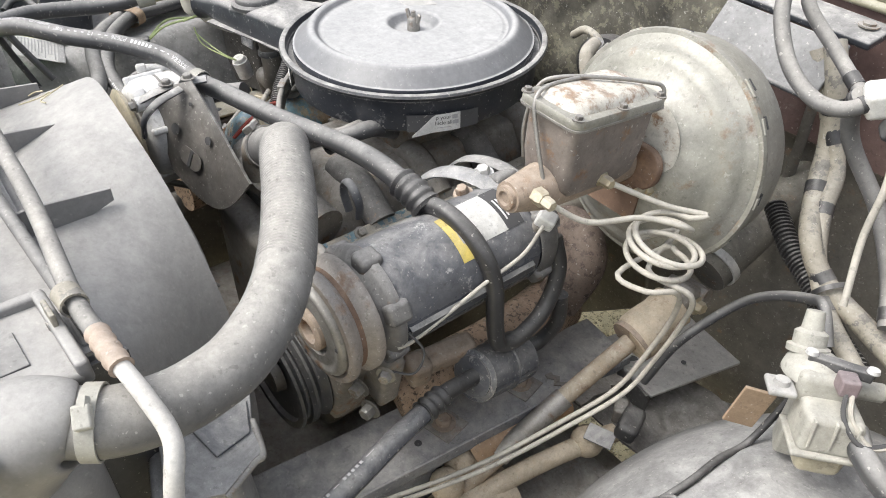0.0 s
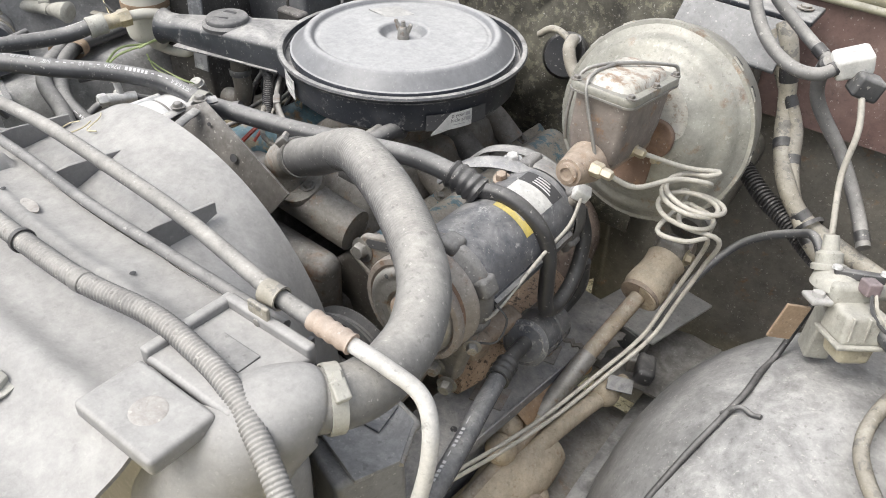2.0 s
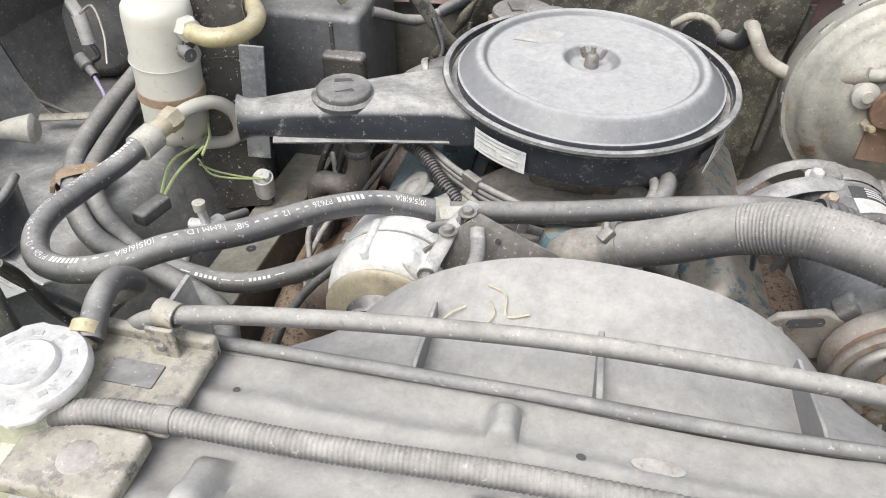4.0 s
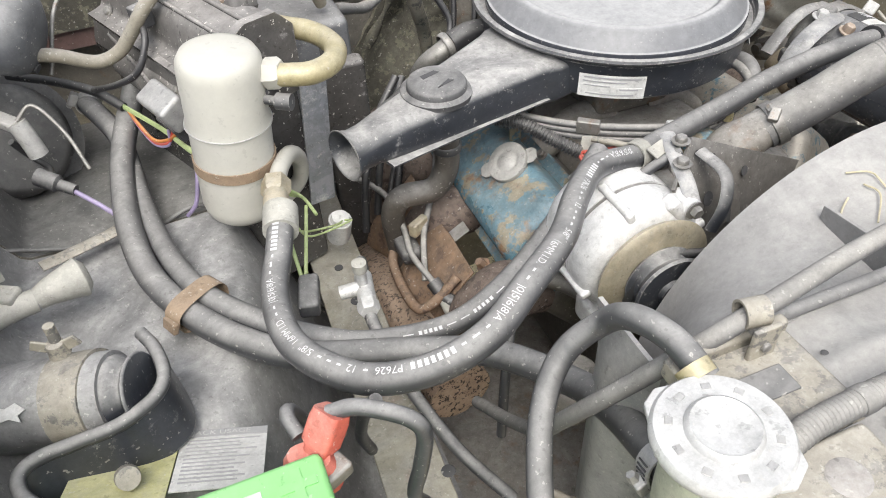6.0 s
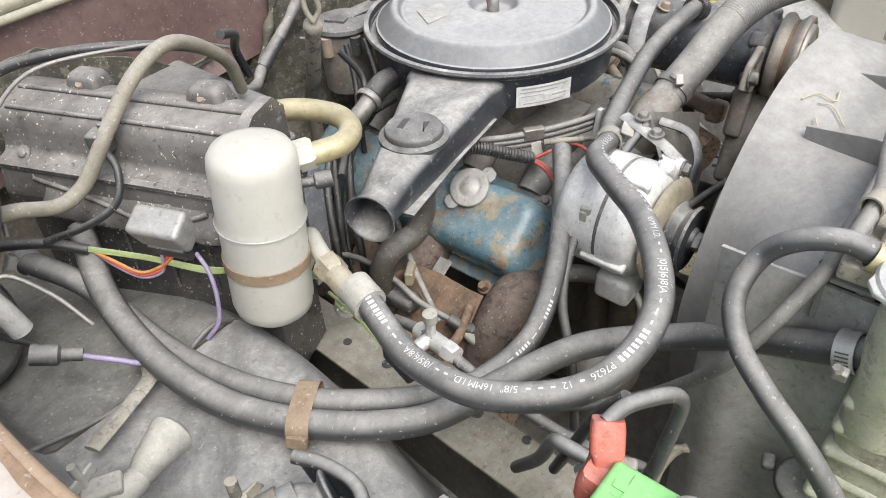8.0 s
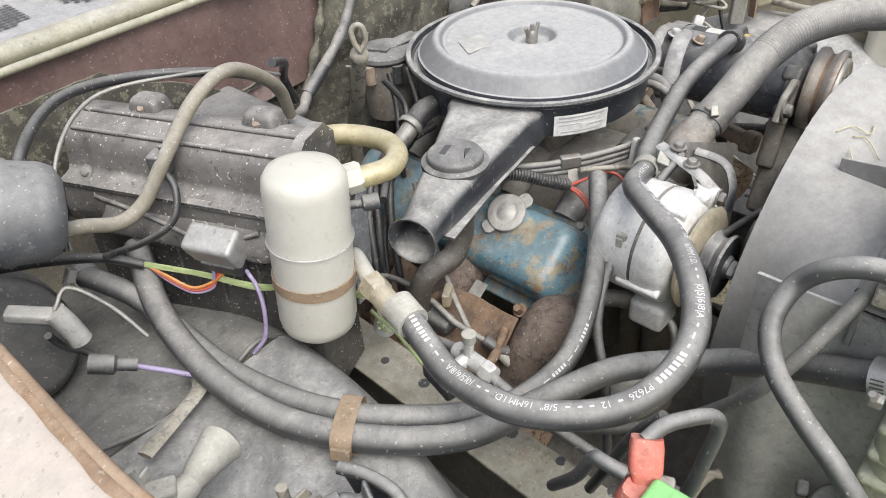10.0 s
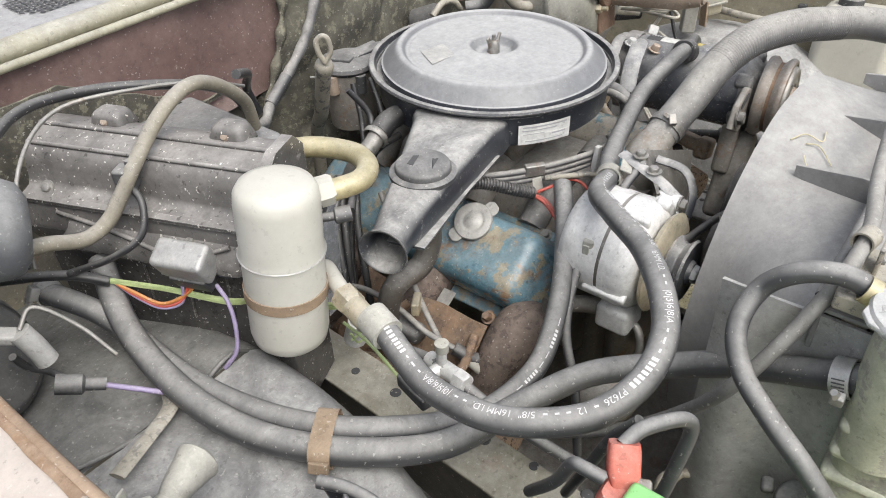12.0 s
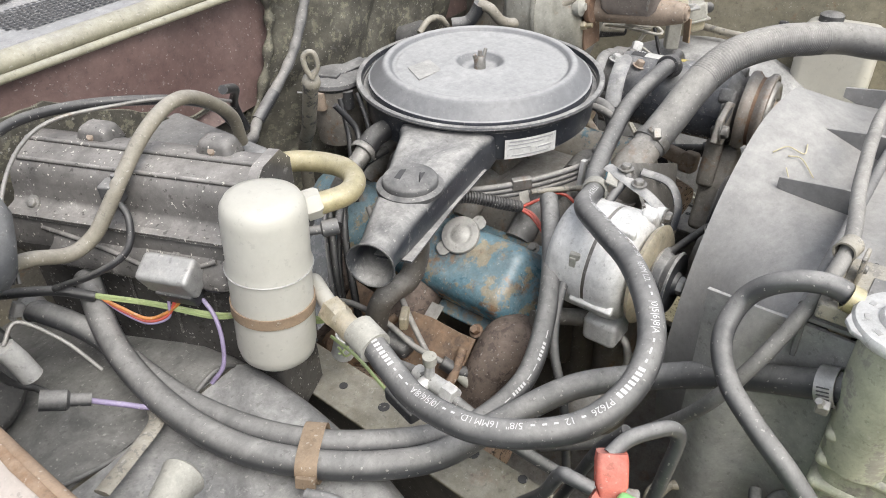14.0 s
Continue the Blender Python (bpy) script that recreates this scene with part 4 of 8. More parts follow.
breather = thing("breather_hose", "black rubber breather elbow with steel clamp at the filter housing", "hose", (-0.21, 0.07, 0.9))
part("hose", tube([(-0.178, 0.048, 0.915), (-0.205, 0.048, 0.915), (-0.232, 0.044, 0.908)], 0.0165, seg=18), M_RUBBER_D, breather)
part("elbow", tube([(-0.226, 0.046, 0.910), (-0.252, 0.040, 0.900), (-0.272, 0.050, 0.88), (-0.278, 0.07, 0.84), (-0.27, 0.08, 0.79)], 0.0135, seg=16), M_STEEL, breather, "grey steel elbow pipe")
part("collar", lathe([(0.018, -0.003), (0.020, 0), (0.020, 0.006), (0.018, 0.008)], axis_to((-1, -0.1, -0.3), (-0.236, 0.044, 0.907)), 24), M_STEEL, breather)
riser = thing("heat_riser_duct", "brownish black hot-air duct below the snorkel", "duct", (-0.32, -0.09, 0.8))
part("collar", lathe([(0.0175, -0.006), (0.0195, -0.004), (0.0195, 0.004), (0.0175, 0.006)], Matrix.Translation((-0.305, -0.110, 0.854)), 24), M_PLASTIC, riser)
part("duct", tube([(-0.304, -0.110, 0.889), (-0.305, -0.110, 0.854), (-0.307, -0.108, 0.817), (-0.326, -0.105, 0.787), (-0.367, -0.100, 0.784), (-0.381, -0.090, 0.751), (-0.375, -0.080, 0.688), (-0.371, -0.080, 0.645)], 0.0165, seg=20), M_DUCT, riser)


# ---- cooling front ----
shroud = thing("fan_shroud", "grey dusty plastic fan shroud with a domed collar and gusset fins", "fan shroud", (0.02, -0.52, 0.7))
SC = Vector((0.02, 0, 0.735))


def shroud_ring(v, phi):
    """v 0 at the radiator, 1 at the fan opening."""
    c, s = math.cos(phi), math.sin(phi)
    hw, hh = 0.345, 0.222
    d = 1 / ((abs(c) / hw) ** 7 + (abs(s) / hh) ** 7) ** (1 / 7)
    front = SC + Vector((c * d, -0.592, s * d))
    rear = SC + Vector((c * 0.262, -0.452, s * 0.268))
    k = v * v * (3 - 2 * v) * 0.55 + v * 0.45
    p = front.lerp(rear, k)
    p.y = -0.592 + (0.592 - 0.452) * (v ** 1.1)
    return p


part("funnel", grid_sheet(lambda u, v: shroud_ring(v, u), radians(-90), radians(270), 0, 1, 108, 16, 0.004), M_SHROUD, shroud)
for x in (-0.106, 0.028, 0.164):
    drop = 0.24 * (x - 0.02) ** 2
    part("fin", prism([(-0.592, 0.940 - drop), (-0.592, 0.990 - drop), (-0.575, 0.991 - drop), (-0.505, 0.984 - drop), (-0.505, 0.970 - drop)], 0.004, Matrix.Translation((x - 0.002, 0, 0)) @ Matrix(((0, 0, 1, 0), (1, 0, 0, 0), (0, 1, 0, 0), (0, 0, 0, 1))), 0.0008), M_SHROUD, shroud)
part("seam_strip", tube([(-0.335, -0.597, 0.990), (-0.1, -0.597, 0.991), (0.15, -0.596, 0.991), (0.36, -0.594, 0.990)], 0.006, seg=8, flat=0.9), M_RUBBER, shroud, "dark rubber strip along the seam")
part("side_wall", grid_sheet(lambda u, v: Vector((-0.337 + 0.010 * math.sin(u * 60) * (v < 0.9), u, 0.47 + 0.50 * v)), -0.665, -0.510, 0, 1, 24, 8, 0.004), M_BAYSHEET, shroud, "dark grey ribbed side wall")
part("side_wall", grid_sheet(lambda u, v: Vector((0.372, u, 0.47 + 0.50 * v)), -0.665, -0.575, 0, 1, 8, 8, 0.004), M_PLASTIC, shroud)
panel = thing("radiator_top_panel", "pale grey dusty radiator cover panel with pressed ribs", "radiator panel", (0, -0.7, 0.98), kind="structure")


def top_panel(x, y):
    z = 0.982 - 0.05 * max(0, -0.66 - y) + 0.012 * math.exp(-((y + 0.735) / 0.018) ** 2) - 0.010 * math.exp(-((y + 0.80) / 0.025) ** 2)
    z += 0.007 * math.exp(-((y + 0.645) / 0.010) ** 2) * (1 if abs(x) < 0.32 else 0)
    z += 0.016 * sum(max(0.0, 1 - ((x - c) / w) ** 4) * max(0.0, 1 - ((y - d) / h) ** 4) for c, d, w, h in ((-0.03, -0.715, 0.016, 0.035), (0.065, -0.715, 0.016, 0.035), (-0.22, -0.720, 0.014, 0.03), (-0.03, -0.628, 0.012, 0.02)))
    z -= 0.006 * max(0.0, 1 - ((x - 0.018) / 0.03) ** 4) * max(0.0, 1 - ((y + 0.715) / 0.03) ** 4)
    z += 0.006 * sum(math.exp(-((x - c) / 0.016) ** 2 - ((y + 0.625) / 0.03) ** 2) for c in (-0.2, -0.03, 0.2))
    return Vector((x, y, z))


part("rear_wall", box(0.70, 0.005, 0.055, Matrix.Translation((0.012, -0.600, 0.957)), 0.001), M_SHROUD, panel)
part("sheet", grid_sheet(top_panel, -0.34, 0.37, -1.02, -0.598, 150, 110, 0.004), M_SHROUD, panel)
for x, y in ((0.232, -0.768), (-0.10, -0.762), (-0.30, -0.765)):
    bolt(panel, (x, y, top_panel(x, y).z + 0.002), (0, 0, 1), 0.012, 0.007, material=M_CREAM)
for x, y in ((0.02, -0.64), (0.21, -0.63), (-0.23, -0.635)):
    part("rivet_hole", lathe([(0, 0), (0.003, 0), (0, 0.0012)], Matrix.Translation((x, y, top_panel(x, y).z + 0.001)), seg=8), M_INK, panel)
part("rust_bloom", prism([(0.018 + 0.014 * math.cos(k) * (1 + 0.2 * math.sin(3 * k)), -0.722 + 0.010 * math.sin(k)) for k in [i * math.pi / 10 for i in range(20)]], 0.0005, Matrix.Translation((0, 0, top_panel(0.018, -0.722).z + 0.003)), 0), M_CLIP, panel, "pale rust bloom")
part("stain", prism([(0.06 + 0.014 * math.cos(k), -0.634 + 0.006 * math.sin(k)) for k in [i * math.pi / 8 for i in range(16)]], 0.0006, Matrix.Translation((0, 0, 0.9862)), 0), M_BLOOM, panel)


def holder(x, label):
    h = thing("radiator_bracket", label, "bracket", (x, -0.67, 0.99), group="radiator brackets")
    part("pad", box(0.095, 0.085, 0.012, pose(x, -0.650, 0.998, -2, 0, 0), 0.004), M_SHROUD if x > 0 else M_CLIP, h)
    part("raised_lip", join(box(0.095, 0.010, 0.022, pose(x, -0.612, 1.001), 0.003), box(0.010, 0.085, 0.018, pose(x - 0.046, -0.650, 1.002), 0.003)), M_SHROUD if x > 0 else M_CLIP, h)
    part("slot", box(0.04, 0.022, 0.004, pose(x, -0.650, 1.0035), 0.001), M_RUBBER, h)
    part("foot", box(0.085, 0.055, 0.016, pose(x - 0.005, -0.722, 0.996, 0, 0, 0), 0.004), M_SHROUD if x > 0 else M_CLIP, h)
    part("rust_spot", lathe([(0, 0), (0.014, 0), (0.012, 0.001), (0, 0.0006)], Matrix.Translation((x, -0.722, 1.0038)), 18), M_BLOOM, h, "faint pinkish rust bloom")


holder(0.362, "grey sheet bracket over the radiator's end tank")
holder(-0.300, "tan sheet bracket beside the radiator cap")


def tube_clip(at, tilt):
    c = thing("tube_clip", "cream plastic clip round the tube", "clip", at, group="tube clips")
    m = Matrix.Translation(at) @ Matrix.Rotation(radians(tilt), 4, "Z") @ Matrix.Rotation(radians(90), 4, "Y")
    part("band", lathe([(0.0088, -0.009), (0.0106, -0.009), (0.0106, 0.009), (0.0088, 0.009), (0.0088, -0.009)], m, 24), M_CLIP, c)
    part("tab", box(0.022, 0.004, 0.030, Matrix.Translation(Vector(at) + Vector((0, -0.016, -0.014))), 0.0012), M_CLIP, c)
    part("screw", hexhead(0.004, 0.003, axis_to((0, -1, 0), Vector(at) + Vector((0, -0.018, -0.016)))), M_STEEL, c)


tube_clip((0.353, -0.597, 1.022), 2)
tube_clip((-0.286, -0.611, 1.030), -10)
line = thing("refrigerant_line", "grey tube over the shroud with a white coated end", "pipe", (0, -0.59, 1.02))
LINE = [(-0.378, -0.36, 0.66), (-0.37, -0.44, 0.72), (-0.376, -0.505, 0.80), (-0.389, -0.555, 0.89), (-0.348, -0.594, 0.975), (-0.286, -0.611, 1.028), (-0.174, -0.594, 1.032), (-0.049, -0.580, 1.031), (0.073, -0.574, 1.030), (0.217, -0.580, 1.028), (0.348, -0.594, 1.021), (0.40, -0.594, 1.016)]
part("tube", tube(LINE, 0.0074, seg=14), M_HOSE_PALE, line)
part("crimp", tube([(0.392, -0.594, 1.017), (0.412, -0.594, 1.016), (0.432, -0.593, 1.014)], lambda u: 0.0088 + 0.0006 * math.sin(u * 26), seg=16), M_PEACH, line, "tan ribbed crimp sleeve")
part("white_end", tube([(0.428, -0.593, 1.014), (0.463, -0.590, 1.008), (0.497, -0.590, 1.000), (0.516, -0.602, 0.98), (0.520, -0.615, 0.93), (0.515, -0.64, 0.86), (0.50, -0.70, 0.78)], 0.0066, seg=14), M_WHITE_TUBE, line, "white coated metal end")
CONDUIT = [(-0.56, -0.800, 0.955), (-0.470, -0.752, 0.978), (-0.420, -0.730, 0.990), (-0.368, -0.708, 1.001), (-0.311, -0.690, 1.008), (-0.255, -0.685, 1.008), (-0.15, -0.683, 1.006), (-0.05, -0.678, 1.005), (0.05, -0.675, 1.005), (0.126, -0.674, 1.006), (0.217, -0.676, 1.012), (0.29, -0.667, 1.014), (0.337, -0.668, 1.012), (0.395, -0.676, 1.005), (0.46, -0.70, 0.985), (0.53, -0.73, 0.94)]
conduit = thing("wire_conduit", "grey corrugated wire conduit across the radiator panel", "conduit", (0, -0.68, 1.0))
part("sleeve", tube(CONDUIT, 0.0092, seg=12, ribs=0.0007, pitch=0.0036), M_HOSE_PALE, conduit)
for a in (5, 10):
    part("tape_wrap", lathe([(0.0094, -0.006), (0.0101, -0.005), (0.0101, 0.005), (0.0094, 0.006)], axis_to(Vector(CONDUIT[a + 1]) - Vector(CONDUIT[a - 1]), CONDUIT[a]), 16), M_HOSE_PALE, conduit, "dusty tape wrap")
part("tie", lathe([(0.0098, -0.002), (0.0115, -0.002), (0.0115, 0.002), (0.0098, 0.002)], axis_to((1, 0, 0), (0.126, -0.674, 1.006)), 18), M_RUBBER_D, conduit, "black cable tie")

rad_d = thing("radiator_end_tank", "grey rounded plastic radiator end tank with hose neck", "radiator tank", (0.42, -0.65, 0.8))
part("barrel", tube([(0.372, -0.715, 0.895), (0.386, -0.694, 0.935), (0.406, -0.667, 0.968), (0.424, -0.642, 0.984), (0.430, -0.632, 0.983)], lambda u: 0.046 - 0.0225 * max(0.0, u - 0.45) / 0.55, seg=32), M_SHROUD, rad_d)
part("tank", box(0.095, 0.11, 0.50, Matrix.Translation((0.388, -0.680, 0.69)), 0.040, 6), M_SHROUD, rad_d)
solo("radiator_core", box(0.66, 0.05, 0.52, Matrix.Translation((0.0, -0.665, 0.70)), 0.004), M_DARK, "black finned radiator core between the end tanks", "radiator")
side_plate = thing("radiator_side_plate", "bluish grey dented corner plate with white residue", "plate", (0.43, -0.52, 0.8))
part("plate", prism([(0.437, -0.6), (0.455, -0.558), (0.44, -0.524), (0.437, -0.513), (0.4, -0.503), (0.373, -0.49), (0.345, -0.49), (0.36, -0.575)], 0.006, Matrix.Translation((0, 0, 0.846))), M_DUSTY, side_plate)
part("blue_facet", prism([(0.42, -0.547), (0.414, -0.512), (0.38, -0.497), (0.376, -0.552)], 0.004, Matrix.Translation((0, 0, 0.852))), M_NAVY, side_plate, "blue-black painted upper facet")
part("edge", tube([(0.400, -0.503, 0.850), (0.437, -0.513, 0.849), (0.441, -0.524, 0.848), (0.455, -0.558, 0.846)], 0.0035, seg=8), M_STEEL, side_plate)
part("lower_plate", box(0.085, 0.075, 0.20, pose(0.400, -0.556, 0.742, 4, 0, -20), 0.008), M_DUSTY, side_plate)
hose_a = thing("radiator_hose", "pale dusty ribbed rubber upper radiator hose", "hose", (0.35, -0.42, 0.95))
HOSE_A = [(0.424, -0.642, 0.985), (0.441, -0.614, 0.980), (0.445, -0.582, 0.973), (0.440, -0.548, 0.967), (0.430, -0.510, 0.968), (0.403, -0.465, 0.976), (0.353, -0.421, 0.981), (0.288, -0.380, 0.987), (0.215, -0.342, 0.983), (0.172, -0.318, 0.963), (0.135, -0.304, 0.940), (0.100, -0.294, 0.915), (0.066, -0.286, 0.895), (0.040, -0.281, 0.880)]
part("hose", tube(HOSE_A, 0.0255, seg=24, n=10), M_HOSE_PALE, hose_a)
ridge_line = smooth_path(HOSE_A, 24)
part("ribbed_sleeve", tube(ridge_line[136:226], 0.0258, seg=24, n=1, ribs=0.0007, pitch=0.0042), M_HOSE_PALE, hose_a)


def worm_clamp(parent, at, direction, r, screw=(0, 0, 1), material=None, half=0.006):
    mt = material or M_BRIGHT
    m = axis_to(direction, at)
    band = part("clamp_band", lathe([(r, -half), (r + 0.0018, -half), (r + 0.0018, half), (r, half), (r, -half)], m, 30), mt, parent)
    sv = (Vector(screw) - Vector(direction).normalized() * Vector(screw).dot(Vector(direction).normalized())).normalized()
    part("screw_housing", box(0.012, 0.017, 0.010, axis_to(sv, Vector(at) + sv * (r + 0.005)), 0.002), mt, band)
    side = sv.cross(Vector(direction)).normalized()
    part("screw", hexhead(0.0045, 0.008, axis_to(side, Vector(at) + sv * (r + 0.006) + side * 0.006)), mt, band)


worm_clamp(hose_a, (0.437, -0.622, 0.982), (0.5, 0.8, -0.1), 0.0262, (0.5, -0.4, 1), M_CREAM)
worm_clamp(hose_a, (0.052, -0.283, 0.887), (0.9, -0.2, 0.5), 0.0262, (0, -0.5, 1), M_STEEL)

# passenger side radiator tank with cap
tank = thing("radiator_filler_tank", "yellow-green ribbed radiator side tank with silver pressure cap", "radiator tank", (-0.37, -0.68, 0.7))
part("tank", box(0.052, 0.086, 0.42, Matrix.Translation((-0.352, -0.697, 0.785)), 0.022, 5), M_TANK, tank)
for k in range(6):
    part("rib", box(0.060, 0.094, 0.014, Matrix.Translation((-0.352, -0.697, 0.892 - 0.034 * k)), 0.0065, 3), M_TANK, tank)
part("shoulder", lathe([(0.032, 0.86), (0.033, 0.91), (0.036, 0.955), (0.036, 0.99), (0.034, 1.005), (0.032, 1.012), (0.032, 1.024), (0, 1.024)], Matrix.Translation((-0.357, -0.682, 0)), 36), M_TANK, tank)
cap = part("pressure_cap", join(lathe([(0.0, 1.016), (0.0400, 1.016), (0.0425, 1.019), (0.0430, 1.024), (0.0405, 1.0275), (0.0235, 1.0285), (0.0225, 1.0315), (0.0205, 1.0330), (0.0180, 1.0315), (0, 1.0305)], Matrix.Translation((-0.360, -0.677, 0)), 44),
     prism([(-0.047, -0.009), (-0.038, -0.018), (0.038, -0.018), (0.047, -0.007), (0.047, 0.007), (0.038, 0.018), (-0.038, 0.018), (-0.047, 0.009)], 0.005, Matrix.Translation((-0.360, -0.677, 1.0195)) @ Matrix.Rotation(radians(120), 4, "Z"))), mat("dull_silver_cap", (0.56, 0.56, 0.555), (0.47, 0.47, 0.465), rough=0.4, metal=0.2, dust=0.3, stain=14, dust_col=(0.52, 0.52, 0.50)), tank, "silver pressure cap with embossed writing")
for k in range(10):
    a = radians(36 * k)
    part("embossed_bar", box(0.0060, 0.0050, 0.0008, Matrix.Translation((-0.360 + 0.0315 * math.cos(a), -0.677 + 0.0315 * math.sin(a), 1.0280)) @ Matrix.Rotation(a + radians(90), 4, "Z"), 0.0003), M_BRIGHT, cap)
part("overflow_nipple", tube([(-0.353, -0.650, 1.008), (-0.341, -0.634, 1.017)], 0.008, seg=12, n=2), M_YELLOW, tank)
overflow = thing("overflow_hose", "grey rubber overflow hose looping from the radiator neck", "hose", (-0.4, -0.58, 0.95))
part("hose", tube([(-0.339, -0.637, 1.017), (-0.346, -0.608, 1.028), (-0.354, -0.575, 1.020), (-0.358, -0.550, 0.992), (-0.387, -0.545, 0.965), (-0.413, -0.564, 0.940), (-0.435, -0.600, 0.922), (-0.452, -0.642, 0.900), (-0.46, -0.68, 0.86), (-0.46, -0.70, 0.80)], 0.0100, seg=14), M_RUBBER, overflow)
part("spring_clip", lathe([(0.0105, -0.005), (0.0125, -0.005), (0.0125, 0.005), (0.0105, 0.005)], axis_to((0.1, -0.8, -0.3), (-0.344, -0.631, 1.020)), 20), M_YELLOW, overflow)

# ---- hoses across the engine ----
HOSE_B = [(-0.545, -0.248, 0.914), (-0.556, -0.280, 0.907), (-0.571, -0.327, 0.905), (-0.574, -0.389, 0.912), (-0.558, -0.438, 0.920), (-0.523, -0.479, 0.927), (-0.474, -0.497, 0.937), (-0.424, -0.493, 0.950), (-0.379, -0.468, 0.960), (-0.317, -0.419, 0.953), (-0.265, -0.359, 0.942), (-0.211, -0.310, 0.925), (-0.147, -0.292, 0.908), (-0.10, -0.268, 0.897), (0.0, -0.236, 0.890), (0.108, -0.214, 0.900), (0.20, -0.222, 0.922), (0.262, -0.226, 0.926), (0.285, -0.224, 0.921)]
suction = thing("suction_hose", "dusty black rubber suction hose with white printing, looping to the compressor", "hose", (-0.3, -0.4, 0.9))
part("hose", tube(HOSE_B, 0.0136, seg=20, n=10), M_RUBBER, suction)


def print_on(pts, start, items, r, turn, parent, size):
    """White characters and bars along a hose; items: words, or a number for a bar that long."""
    ln = smooth_path(pts, 30)
    fr = frames_along(ln)
    way = [0.0]
    for a, b in zip(ln, ln[1:]):
        way.append(way[-1] + (b - a).length)
    import_at = start
    for it in items:
        if isinstance(it, str):
            bm = text_mesh(it, size)
            bmesh.ops.triangulate(bm, faces=bm.faces[:])
        else:
            bm = bmesh.new()
            h = size * (0.10 if it < 0.02 else 0.34)
            k = max(1, int(it / 0.0052)) if it >= 0.02 else 1
            for i in range(k):
                x0, x1 = it * i / k, it * (i + (0.62 if k > 1 else 1.0)) / k
                bm.faces.new([bm.verts.new(q) for q in ((x0, -h, 0), (x1, -h, 0), (x1, h, 0), (x0, h, 0))])
        wide = max(v.co.x for v in bm.verts)
        for v in bm.verts:
            s = import_at + v.co.x
            i = min(range(len(way)), key=lambda q: abs(way[q] - s))
            j = min(i + 1, len(ln) - 1)
            f = 0 if i == j else (s - way[i]) / max(1e-6, way[j] - way[i])
            p = ln[i].lerp(ln[j], f) if i != j else ln[i]
            t, sd_, u = fr[i]
            a = radians(turn(s)) - v.co.y / r
            out = Vector((0, 0, 1)) - t * t.z
            out.normalize()
            side = t.cross(out)
            v.co = p + (out * math.cos(a) + side * math.sin(a)) * (r + 0.0006)
        part("print", bm, M_WHITE_INK, parent)
        import_at += wide + 0.006


print_on(HOSE_B[12::-1], 0.02, ["|0|5|6|8|A", 0.004, 0.007, 0.004, 0.034, "P7626", 0.004, 0.004, "12", 0.004, 0.004, 0.004, "5/8\"", "16MM I.D.", 0.004, 0.004, "|0|5|6|8|A", 0.004, 0.007, 0.004, 0.040, "P7626", 0.004, "12", 0.004, 0.004, 0.004, "5/8\"", "16MM I.D.", 0.004, 0.004, "|0|5|6|8|A", 0.004, 0.007, 0.004, 0.040, "P7626", 0.004, "12", 0.004, 0.004, 0.004, "5/8"], 0.0136, lambda s: -8.0 if s > 0.25 else -25.0, suction, 0.0092)
part("crimp_shell", tube([(-0.5385, -0.222, 0.916), (-0.546, -0.252, 0.912)], lambda u: 0.0185 + 0.001 * math.sin(u * 25), seg=20, n=8), M_CREAM, suction, "cream crimped hose end")
part("brass_nut", join(hexhead(0.0165, 0.022, axis_to((-0.25, -0.95, -0.1), (-0.532, -0.176, 0.918))), lathe([(0.0135, 0.02), (0.0135, 0.05)], axis_to((-0.25, -0.95, -0.1), (-0.532, -0.176, 0.918)), 18)), M_BRASS, suction, "tarnished brass coupling nut")
part("end_crimp", tube([(0.262, -0.226, 0.926), (0.285, -0.224, 0.921), (0.305, -0.222, 0.912)], lambda u: 0.0185 + 0.0012 * math.sin(u * 30), seg=20, n=10), M_RUBBER_D, suction, "black crimp shell")
part("metal_end", tube([(0.300, -0.222, 0.916), (0.333, -0.219, 0.922), (0.366, -0.215, 0.912), (0.391, -0.211, 0.890), (0.404, -0.207, 0.860), (0.407, -0.205, 0.825), (0.409, -0.203, 0.79), (0.412, -0.196, 0.762), (0.414, -0.165, 0.756), (0.410, -0.12, 0.775), (0.402, -0.095, 0.82), (0.385, -0.092, 0.86)], 0.0105, seg=14), M_RUBBER_D, suction, "black metal pipe end")

HOSE_H2 = [(-0.655, 0.100, 0.920), (-0.684, 0.030, 0.890), (-0.697, -0.038, 0.870), (-0.699, -0.117, 0.857), (-0.687, -0.192, 0.851), (-0.656, -0.259, 0.846), (-0.613, -0.314, 0.840), (-0.562, -0.348, 0.830), (-0.472, -0.368, 0.812), (-0.386, -0.408, 0.812), (-0.338, -0.485, 0.832), (-0.337, -0.550, 0.872), (-0.350, -0.620, 0.915), (-0.357, -0.652, 0.934), (-0.357, -0.672, 0.940)]
HOSE_H1 = [(-0.719, 0.135, 0.900), (-0.716, 0.110, 0.905), (-0.690, 0.051, 0.880), (-0.680, -0.073, 0.850), (-0.664, -0.166, 0.846), (-0.638, -0.242, 0.850), (-0.593, -0.296, 0.842), (-0.543, -0.328, 0.826), (-0.490, -0.345, 0.811), (-0.400, -0.344, 0.795), (-0.325, -0.324, 0.808), (-0.252, -0.291, 0.834), (-0.183, -0.248, 0.862), (-0.150, -0.225, 0.872)]
heater = thing("heater_hose", "thick dusty black heater hose sweeping to the radiator tank", "hose", (-0.6, -0.2, 0.84), group="heater hoses")
